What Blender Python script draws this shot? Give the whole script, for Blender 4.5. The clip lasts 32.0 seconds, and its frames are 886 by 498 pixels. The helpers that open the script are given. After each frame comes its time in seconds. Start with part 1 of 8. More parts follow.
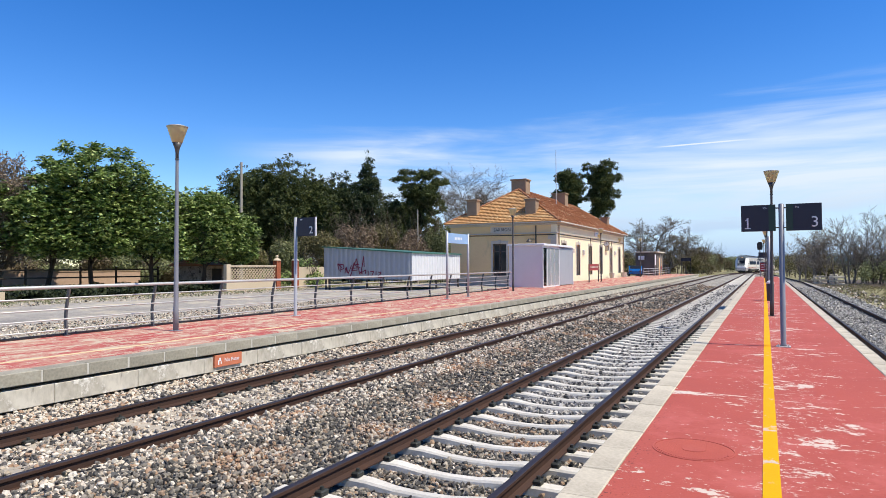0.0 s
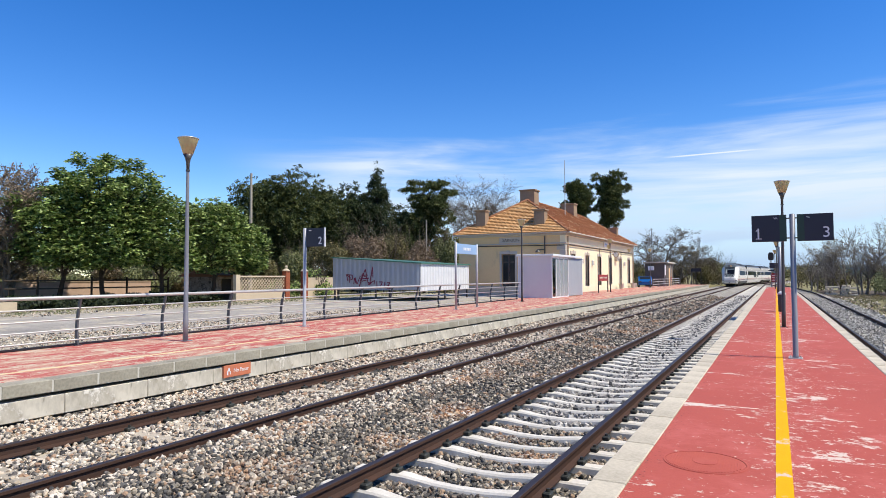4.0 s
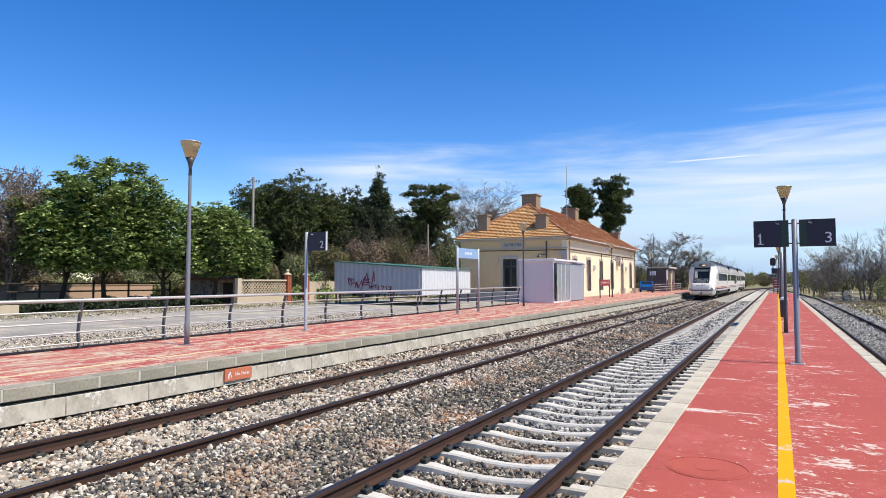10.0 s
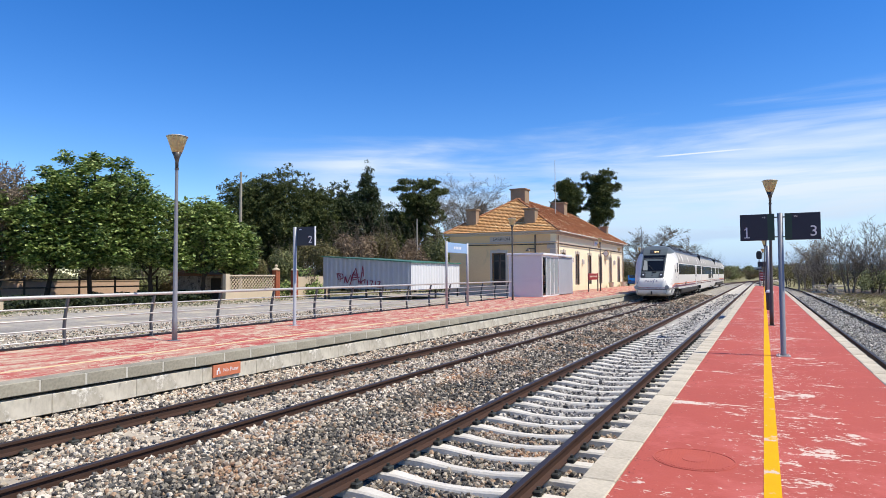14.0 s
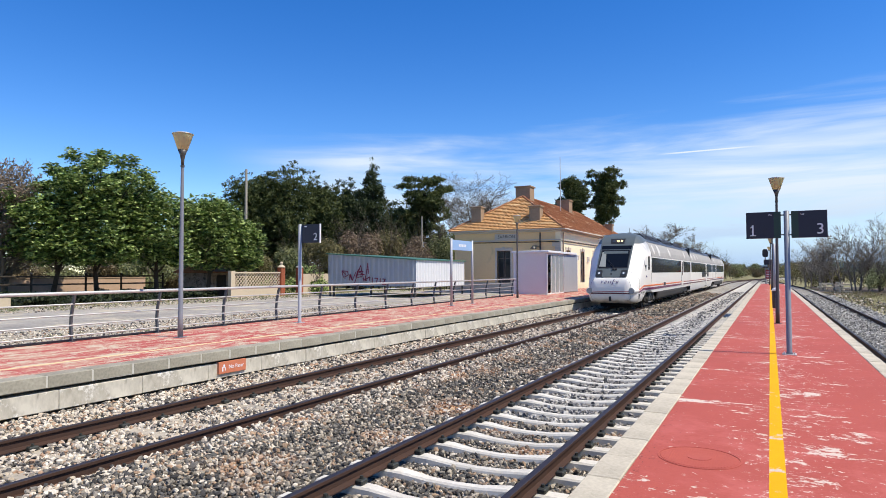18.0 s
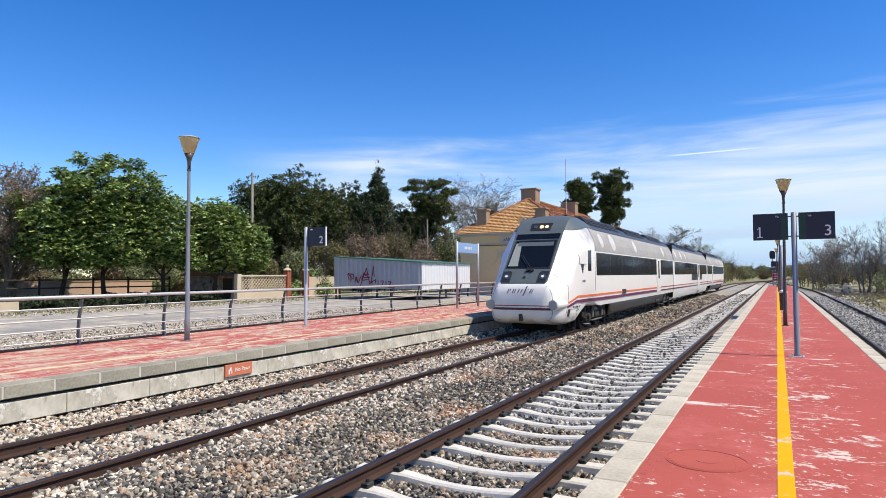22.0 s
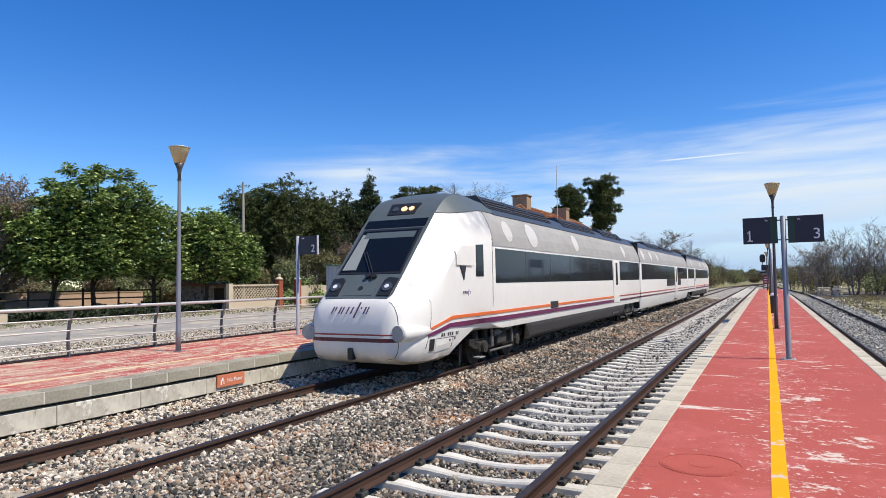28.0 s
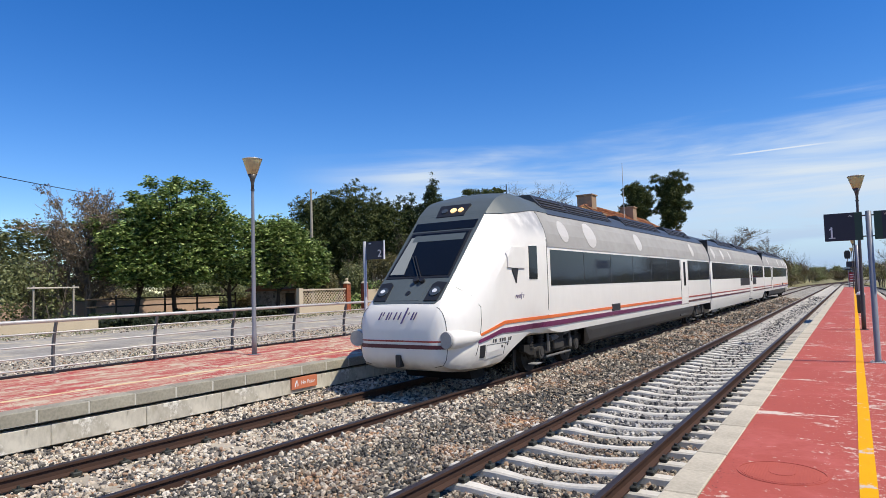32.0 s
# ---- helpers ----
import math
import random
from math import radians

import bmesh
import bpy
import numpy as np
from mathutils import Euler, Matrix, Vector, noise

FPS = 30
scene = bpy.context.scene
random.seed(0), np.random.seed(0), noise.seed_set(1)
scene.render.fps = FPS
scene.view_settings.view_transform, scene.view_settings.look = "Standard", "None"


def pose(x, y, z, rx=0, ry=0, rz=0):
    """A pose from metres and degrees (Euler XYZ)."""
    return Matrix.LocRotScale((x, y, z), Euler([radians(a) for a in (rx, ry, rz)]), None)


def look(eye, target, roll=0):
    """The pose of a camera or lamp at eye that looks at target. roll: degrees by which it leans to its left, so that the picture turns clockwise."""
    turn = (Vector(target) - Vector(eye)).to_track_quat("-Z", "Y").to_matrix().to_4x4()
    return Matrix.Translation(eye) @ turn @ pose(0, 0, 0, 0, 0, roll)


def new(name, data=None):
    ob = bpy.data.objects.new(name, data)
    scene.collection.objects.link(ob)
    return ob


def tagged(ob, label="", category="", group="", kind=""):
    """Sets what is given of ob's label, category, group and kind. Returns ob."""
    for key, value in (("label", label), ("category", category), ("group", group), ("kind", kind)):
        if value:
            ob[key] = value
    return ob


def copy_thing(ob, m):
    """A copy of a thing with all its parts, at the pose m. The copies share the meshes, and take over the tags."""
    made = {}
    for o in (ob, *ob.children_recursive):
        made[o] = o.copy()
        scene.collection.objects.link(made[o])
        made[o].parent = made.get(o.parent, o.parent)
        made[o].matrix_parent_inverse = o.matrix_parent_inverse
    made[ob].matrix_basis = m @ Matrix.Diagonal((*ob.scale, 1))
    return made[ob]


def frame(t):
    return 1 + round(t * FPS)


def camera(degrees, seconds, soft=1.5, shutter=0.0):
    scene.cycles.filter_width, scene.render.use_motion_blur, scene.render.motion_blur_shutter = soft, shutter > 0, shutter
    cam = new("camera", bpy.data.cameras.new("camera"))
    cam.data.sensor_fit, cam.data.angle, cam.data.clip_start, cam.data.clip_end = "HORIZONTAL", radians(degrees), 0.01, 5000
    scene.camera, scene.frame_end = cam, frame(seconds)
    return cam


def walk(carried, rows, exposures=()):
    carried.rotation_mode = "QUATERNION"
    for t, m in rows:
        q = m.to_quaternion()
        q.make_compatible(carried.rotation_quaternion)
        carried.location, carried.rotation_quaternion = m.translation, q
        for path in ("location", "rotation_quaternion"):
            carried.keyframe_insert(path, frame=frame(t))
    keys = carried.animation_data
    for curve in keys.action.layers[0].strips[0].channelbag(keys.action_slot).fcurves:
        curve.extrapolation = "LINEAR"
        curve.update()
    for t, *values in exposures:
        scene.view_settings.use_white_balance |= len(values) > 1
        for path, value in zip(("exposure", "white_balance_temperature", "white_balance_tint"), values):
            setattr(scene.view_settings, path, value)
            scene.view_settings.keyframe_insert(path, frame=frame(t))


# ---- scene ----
cam = camera(70.48, 32.0, soft=0.5)
PATH = [
    (0, pose(0, 0, 2, 91.50, 0.19, 27.14)),
    (0.5, pose(0, 0, 2, 91.61, 0.42, 27.51)),
    (1, pose(0, 0, 2, 91.73, 0.28, 27.55)),
    (1.5, pose(0, 0, 2, 91.94, 0.46, 27.56)),
    (2, pose(0, 0, 2, 91.88, 0.38, 27.36)),
    (2.5, pose(0, 0, 2, 92.08, 0.18, 27.17)),
    (3, pose(0, 0, 2, 92.28, 0.02, 26.88)),
    (3.5, pose(0, 0, 2, 92.46, 0.03, 27.67)),
    (5.5, pose(0, 0, 2, 92.39, 0.30, 28.14)),
    (6, pose(0, 0, 2, 92.44, 0.29, 27.89)),
    (6.5, pose(0, 0, 2, 91.96, 0.13, 27.54)),
    (7, pose(0, 0, 2, 92.23, 0.06, 27.46)),
    (7.5, pose(0, 0, 2, 92.22, -0.22, 27.34)),
    (8, pose(0, 0, 2, 91.75, -0.20, 27.03)),
    (8.5, pose(0, 0, 2, 92.28, 0.10, 27.43)),
    (9, pose(0, 0, 2, 92.27, 0.31, 27.66)),
    (9.5, pose(0, 0, 2, 92.37, 0.20, 27.93)),
    (10, pose(0, 0, 2, 92.86, -0.01, 28.07)),
    (10.5, pose(0, 0, 2, 92.87, -0.16, 27.40)),
    (11, pose(0, 0, 2, 93.15, -0.03, 27.55)),
    (11.5, pose(0, 0, 2, 92.87, 0.31, 27.87)),
    (12, pose(0, 0, 2, 92.90, 0.26, 27.71)),
    (12.5, pose(0, 0, 2, 92.84, 0.48, 27.76)),
    (13, pose(0, 0, 2, 92.69, 0.22, 27.90)),
    (13.5, pose(0, 0, 2, 92.71, 0.28, 27.68)),
    (14, pose(0, 0, 2, 92.36, 0.23, 27.08)),
    (14.5, pose(0, 0, 2, 92.38, 0.43, 27.41)),
    (16.5, pose(0, 0, 2, 92.35, 0.24, 27.46)),
    (17, pose(0, 0, 2, 92.39, 0.23, 27.76)),
    (17.5, pose(0, 0, 2, 92.41, 0.16, 27.68)),
    (18, pose(0, 0, 2, 92.13, 0.13, 27.52)),
    (18.5, pose(0, 0, 2, 92.19, 0.26, 27.58)),
    (19, pose(0, 0, 2, 92.36, 0.27, 27.88)),
    (19.5, pose(0, 0, 2, 92.67, 0.40, 28.47)),
    (20, pose(0, 0, 2, 93.04, 0.28, 28.18)),
    (20.5, pose(0, 0, 2, 92.62, 0.18, 27.46)),
    (21, pose(0, 0, 2, 92.32, 0.19, 27.28)),
    (21.5, pose(0, 0, 2, 92.70, 0.25, 27.96)),
    (22, pose(0, 0, 2, 92.37, 0.27, 28.04)),
    (22.5, pose(0, 0, 2, 92.41, 0.44, 27.86)),
    (23, pose(0, 0, 2, 92.34, 0.64, 27.92)),
    (23.5, pose(0, 0, 2, 92.45, 0.62, 27.99)),
    (24, pose(0, 0, 2, 92.52, 0.71, 27.68)),
    (24.5, pose(0, 0, 2, 92.58, 0.58, 27.24)),
    (25, pose(0, 0, 2, 92.07, 0.72, 26.65)),
    (25.5, pose(0, 0, 2, 92.25, 0.67, 26.68)),
    (27.5, pose(0, 0, 2, 92.87, 0.61, 27.01)),
    (28, pose(0, 0, 2, 93.02, 0.94, 27.35)),
    (28.5, pose(0, 0, 2, 93.29, 0.75, 27.67)),
    (28.9, pose(0, 0, 2, 93.44, 0.78, 27.53)),
    (29, pose(0.020, -0.085, 2.03, 93.17, 1.11, 32.14)),
    (29.5, pose(0.020, -0.085, 2.03, 93.48, 1.40, 32.54)),
    (30, pose(0.020, -0.085, 2.03, 93.68, 1.24, 33.11)),
    (30.5, pose(0.020, -0.085, 2.03, 93.67, 1.18, 32.70)),
    (31, pose(0.020, -0.085, 2.03, 93.60, 1.39, 32.79)),
    (31.5, pose(0.020, -0.085, 2.03, 93.41, 1.67, 33.47)),
    (32, pose(0.020, -0.085, 2.03, 93.35, 1.66, 33.22)),
]

walk(cam, PATH, exposures=[(0, 0.31), (22, 0.31), (24.5, 0.23), (28.7, 0.22), (29.2, 0.10), (32, 0.12)])

# ---------------------------------------------------------------- light
world = bpy.data.worlds.new("world")
scene.world = world
world.use_nodes = True
wn, wl = world.node_tree.nodes, world.node_tree.links
bg = wn["Background"]
sky = wn.new("ShaderNodeTexSky")
sky.sky_type = "NISHITA"
sky.sun_disc = False
sky.sun_elevation = radians(57)
sky.sun_rotation = radians(88)
sky.altitude = 900
sky.air_density, sky.dust_density, sky.ozone_density = 1.0, 0.1, 3.0
# thin high cloud: noise stretched along the horizon
tc = wn.new("ShaderNodeTexCoord")
sep = wn.new("ShaderNodeSeparateXYZ")
wl.new(tc.outputs["Generated"], sep.inputs[0])
mp = wn.new("ShaderNodeMapping")
mp.inputs["Scale"].default_value = (1.2, 1.2, 13.0)
mp.inputs["Location"].default_value = (0.35, 0.2, 0.3)
wl.new(tc.outputs["Generated"], mp.inputs[0])
cn = wn.new("ShaderNodeTexNoise")
cn.inputs["Scale"].default_value, cn.inputs["Detail"].default_value = 1.7, 6
cn.inputs["Roughness"].default_value, cn.inputs["Distortion"].default_value = 0.55, 0.4
wl.new(mp.outputs[0], cn.inputs["Vector"])
cr = wn.new("ShaderNodeMapRange")
cr.inputs["From Min"].default_value, cr.inputs["From Max"].default_value = 0.26, 0.60
wl.new(cn.outputs["Fac"], cr.inputs["Value"])
lowband = wn.new("ShaderNodeMapRange")
lowband.interpolation_type = "SMOOTHSTEP"
lowband.inputs["From Min"].default_value, lowband.inputs["From Max"].default_value = 0.246, 0.186
# the upper edge of the bank rises to the east and frays in long streaks
slope = wn.new("ShaderNodeMath")
slope.operation = "MULTIPLY_ADD"
slope.inputs[1].default_value = -0.055
wl.new(sep.outputs["X"], slope.inputs[0])
wl.new(sep.outputs["Z"], slope.inputs[2])
fray = wn.new("ShaderNodeMath")
fray.operation = "MULTIPLY_ADD"
fray.inputs[1].default_value = -0.10
wl.new(cn.outputs["Fac"], fray.inputs[0])
wl.new(slope.outputs[0], fray.inputs[2])
shift = wn.new("ShaderNodeMath")
shift.inputs[1].default_value = 0.05
wl.new(fray.outputs[0], shift.inputs[0])
wl.new(shift.outputs[0], lowband.inputs["Value"])
# the bank of cloud lies ahead, beyond the station; behind the garden the sky is clear
bank = wn.new("ShaderNodeMapRange")
bank.interpolation_type = "SMOOTHSTEP"
bank.inputs["From Min"].default_value, bank.inputs["From Max"].default_value = -0.74, -0.54
wl.new(sep.outputs["X"], bank.inputs["Value"])
both = wn.new("ShaderNodeMath")
both.operation = "MULTIPLY"
wl.new(lowband.outputs[0], both.inputs[0])
wl.new(bank.outputs[0], both.inputs[1])
mul = wn.new("ShaderNodeMath")
mul.operation = "MULTIPLY"
wl.new(both.outputs[0], mul.inputs[1])
deep = wn.new("ShaderNodeHueSaturation")
deep.inputs["Hue"].default_value = 0.512
deep.inputs["Saturation"].default_value = 1.37
wl.new(sky.outputs[0], deep.inputs["Color"])
cmix = wn.new("ShaderNodeMix")
cmix.data_type = "RGBA"
wl.new(mul.outputs[0], cmix.inputs["Factor"])
wl.new(deep.outputs[0], cmix.inputs["A"])
# white in the bank, pale blue haze below it
haze = wn.new("ShaderNodeMapRange")
haze.interpolation_type = "SMOOTHSTEP"
haze.inputs["From Min"].default_value, haze.inputs["From Max"].default_value = 0.03, 0.13
wl.new(sep.outputs["Z"], haze.inputs["Value"])
tone = wn.new("ShaderNodeMix")
tone.data_type = "RGBA"
wl.new(haze.outputs[0], tone.inputs["Factor"])
tone.inputs["A"].default_value, tone.inputs["B"].default_value = (2.85, 3.85, 5.15, 1), (4.25, 4.85, 5.5, 1)
wl.new(tone.outputs["Result"], cmix.inputs["B"])
veil = wn.new("ShaderNodeMapRange")
veil.inputs["From Min"].default_value, veil.inputs["From Max"].default_value = 0.12, 0.02
wl.new(sep.outputs["Z"], veil.inputs["Value"])
cover = wn.new("ShaderNodeMath")
cover.operation = "MAXIMUM"
wl.new(cr.outputs[0], cover.inputs[0])
wl.new(veil.outputs[0], cover.inputs[1])
wl.new(cover.outputs[0], mul.inputs[0])
# one thin contrail
def dot_with(v, lo, hi, absolute):
    d = wn.new("ShaderNodeVectorMath")
    d.operation = "DOT_PRODUCT"
    d.inputs[1].default_value = v
    wl.new(tc.outputs["Generated"], d.inputs[0])
    out = d.outputs["Value"]
    if absolute:
        a = wn.new("ShaderNodeMath")
        a.operation = "ABSOLUTE"
        wl.new(out, a.inputs[0])
        out = a.outputs[0]
    r = wn.new("ShaderNodeMapRange")
    r.interpolation_type = "SMOOTHSTEP"
    r.inputs["From Min"].default_value, r.inputs["From Max"].default_value = lo, hi
    wl.new(out, r.inputs["Value"])
    return r.outputs[0]


def times(a, b):
    m = wn.new("ShaderNodeMath")
    m.operation = "MULTIPLY"
    wl.new(a, m.inputs[0])
    wl.new(b, m.inputs[1])
    return m.outputs[0]


trail = times(times(dot_with((0.0021, 0.1772, -0.9842), 0.0016, 0.0003, True), dot_with((0.9969, 0.0774, 0.0161), 0.075, 0.03, True)), dot_with((-0.079, 0.9811, 0.1765), 0.0, 0.5, False))
tmix = wn.new("ShaderNodeMix")
tmix.data_type = "RGBA"
wl.new(trail, tmix.inputs["Factor"])
wl.new(cmix.outputs["Result"], tmix.inputs["A"])
tmix.inputs["B"].default_value = (4.5, 5.0, 5.7, 1)
wl.new(tmix.outputs["Result"], bg.inputs["Color"])
bg.inputs["Strength"].default_value = 0.148

sun = new("sun", bpy.data.lights.new("sun", "SUN"))
sun.data.energy = 4.5
sun.data.angle = radians(0.53)
sun.data.color = (1.0, 0.93, 0.80)
sun.matrix_world = look((math.cos(radians(57)) * 50, 1.5, math.sin(radians(57)) * 50), (0, 0, 0))


# ---------------------------------------------------------------- materials
def rgb(c):
    return (c[0], c[1], c[2], 1.0)


def mat(name, col, col2=None, rough=0.8, metal=0.0, big=1.2, small=14.0, bump=0.25, bdist=0.01, vary=0.0, island=False,
        stretch=(1, 1, 1), contrast=0.5, spec=None, patch=None, lo=0.3, hi=0.7):
    """Two scales of noise between col and col2, fine relief, a random tint per object or island, and patches of a third colour."""
    m = bpy.data.materials.new(name)
    m.use_nodes = True
    n, l = m.node_tree.nodes, m.node_tree.links
    b = n["Principled BSDF"]
    b.inputs["Roughness"].default_value, b.inputs["Metallic"].default_value = rough, metal
    b.inputs["Specular IOR Level"].default_value = spec if spec is not None else (0.5 if rough < 0.7 else 0.15)
    col2 = col2 or tuple(c * 0.75 for c in col)
    co = n.new("ShaderNodeTexCoord")
    mpn = n.new("ShaderNodeMapping")
    mpn.inputs["Scale"].default_value = stretch
    l.new(co.outputs["Object"], mpn.inputs[0])
    out = None
    facs = []
    for sc, det in ((big, 4), (small, 5)):
        t = n.new("ShaderNodeTexNoise")
        t.inputs["Scale"].default_value, t.inputs["Detail"].default_value = sc, det
        t.inputs["Roughness"].default_value = 0.62
        l.new(mpn.outputs[0], t.inputs["Vector"])
        facs.append(t)
    add = n.new("ShaderNodeMath")
    add.operation = "MULTIPLY_ADD"
    l.new(facs[1].outputs["Fac"], add.inputs[0])
    add.inputs[1].default_value = contrast
    mulb = n.new("ShaderNodeMath")
    mulb.operation = "MULTIPLY"
    l.new(facs[0].outputs["Fac"], mulb.inputs[0])
    mulb.inputs[1].default_value = 1 - contrast
    l.new(mulb.outputs[0], add.inputs[2])
    rng = n.new("ShaderNodeMapRange")
    rng.inputs["From Min"].default_value, rng.inputs["From Max"].default_value = lo, hi
    l.new(add.outputs[0], rng.inputs["Value"])
    mx = n.new("ShaderNodeMix")
    mx.data_type = "RGBA"
    l.new(rng.outputs[0], mx.inputs["Factor"])
    mx.inputs["A"].default_value, mx.inputs["B"].default_value = rgb(col), rgb(col2)
    out = mx.outputs["Result"]
    for pcol, pscale, pmin, pmax, pst, *line in ([patch] if isinstance(patch, tuple) else patch or []):
        pm = n.new("ShaderNodeMapping")
        pm.inputs["Scale"].default_value = pst
        l.new(co.outputs["Object"], pm.inputs[0])
        pt = n.new("ShaderNodeTexNoise")
        pt.inputs["Scale"].default_value, pt.inputs["Detail"].default_value = pscale, 7
        pt.inputs["Roughness"].default_value = 0.76
        l.new(pm.outputs[0], pt.inputs["Vector"])
        pr = n.new("ShaderNodeMapRange")
        pr.inputs["From Min"].default_value, pr.inputs["From Max"].default_value = pmin, pmax
        fac = pt.outputs["Fac"]
        if line:    # wear that gathers along a line x = line[0]
            sx = n.new("ShaderNodeSeparateXYZ")
            l.new(co.outputs["Object"], sx.inputs[0])
            near = n.new("ShaderNodeMath")
            near.operation = "SUBTRACT"
            near.inputs[1].default_value = line[0]
            l.new(sx.outputs["X"], near.inputs[0])
            ab = n.new("ShaderNodeMath")
            ab.operation = "ABSOLUTE"
            l.new(near.outputs[0], ab.inputs[0])
            fall = n.new("ShaderNodeMapRange")
            fall.interpolation_type = "SMOOTHSTEP"
            fall.inputs["From Max"].default_value = line[1]
            fall.inputs["To Min"].default_value, fall.inputs["To Max"].default_value = line[2], 0.0
            l.new(ab.outputs[0], fall.inputs["Value"])
            pls = n.new("ShaderNodeMath")
            l.new(fac, pls.inputs[0])
            l.new(fall.outputs[0], pls.inputs[1])
            fac = pls.outputs[0]
        l.new(fac, pr.inputs["Value"])
        px = n.new("ShaderNodeMix")
        px.data_type = "RGBA"
        l.new(pr.outputs[0], px.inputs["Factor"])
        l.new(out, px.inputs["A"])
        px.inputs["B"].default_value = rgb(pcol)
        out = px.outputs["Result"]
    if vary:
        if island:
            rn = n.new("ShaderNodeNewGeometry").outputs["Random Per Island"]
        else:
            rn = n.new("ShaderNodeObjectInfo").outputs["Random"]
        hs = n.new("ShaderNodeHueSaturation")
        vr = n.new("ShaderNodeMapRange")
        vr.inputs["To Min"].default_value, vr.inputs["To Max"].default_value = 1 - vary, 1 + vary
        l.new(rn, vr.inputs["Value"])
        l.new(vr.outputs[0], hs.inputs["Value"])
        l.new(out, hs.inputs["Color"])
        out = hs.outputs[0]
    l.new(out, b.inputs["Base Color"])
    if bump:
        bp = n.new("ShaderNodeBump")
        bp.inputs["Strength"].default_value, bp.inputs["Distance"].default_value = bump, bdist
        l.new(facs[1].outputs["Fac"], bp.inputs["Height"])
        l.new(bp.outputs[0], b.inputs["Normal"])
    return m


def stones_mat(name, cols, rough=0.9, cols2=None, lo=0.54, hi=0.64):
    """Stones, each of its own colour out of a few; in patches out of a second few."""
    m = bpy.data.materials.new(name)
    m.use_nodes = True
    n, l = m.node_tree.nodes, m.node_tree.links
    g = n.new("ShaderNodeNewGeometry")
    ramp = n.new("ShaderNodeValToRGB")
    ramp.color_ramp.interpolation = "CONSTANT"
    e = ramp.color_ramp.elements
    while len(e) < len(cols):
        e.new(0.5)
    for i, c in enumerate(cols):
        e[i].position, e[i].color = i / len(cols), rgb(c)
    l.new(g.outputs["Random Per Island"], ramp.inputs[0])
    t = n.new("ShaderNodeTexNoise")
    t.inputs["Scale"].default_value, t.inputs["Detail"].default_value = 40, 3
    co = n.new("ShaderNodeTexCoord")
    l.new(co.outputs["Object"], t.inputs["Vector"])
    r = n.new("ShaderNodeMapRange")
    r.inputs["To Min"].default_value, r.inputs["To Max"].default_value = 0.6, 1.35
    l.new(t.outputs["Fac"], r.inputs["Value"])
    h = n.new("ShaderNodeHueSaturation")
    tint = ramp.outputs[0]
    if cols2:
        ramp2 = n.new("ShaderNodeValToRGB")
        ramp2.color_ramp.interpolation = "CONSTANT"
        e = ramp2.color_ramp.elements
        while len(e) < len(cols2):
            e.new(0.5)
        for i, c in enumerate(cols2):
            e[i].position, e[i].color = i / len(cols2), rgb(c)
        l.new(g.outputs["Random Per Island"], ramp2.inputs[0])
        big = n.new("ShaderNodeTexNoise")
        big.inputs["Scale"].default_value, big.inputs["Detail"].default_value = 0.9, 5
        l.new(co.outputs["Object"], big.inputs["Vector"])
        br = n.new("ShaderNodeMapRange")
        br.inputs["From Min"].default_value, br.inputs["From Max"].default_value = lo, hi
        l.new(big.outputs["Fac"], br.inputs["Value"])
        bx = n.new("ShaderNodeMix")
        bx.data_type = "RGBA"
        l.new(br.outputs[0], bx.inputs["Factor"])
        l.new(tint, bx.inputs["A"])
        l.new(ramp2.outputs[0], bx.inputs["B"])
        tint = bx.outputs["Result"]
    l.new(tint, h.inputs["Color"])
    l.new(r.outputs[0], h.inputs["Value"])
    l.new(h.outputs[0], n["Principled BSDF"].inputs["Base Color"])
    n["Principled BSDF"].inputs["Roughness"].default_value = rough
    n["Principled BSDF"].inputs["Specular IOR Level"].default_value = 0.2
    return m


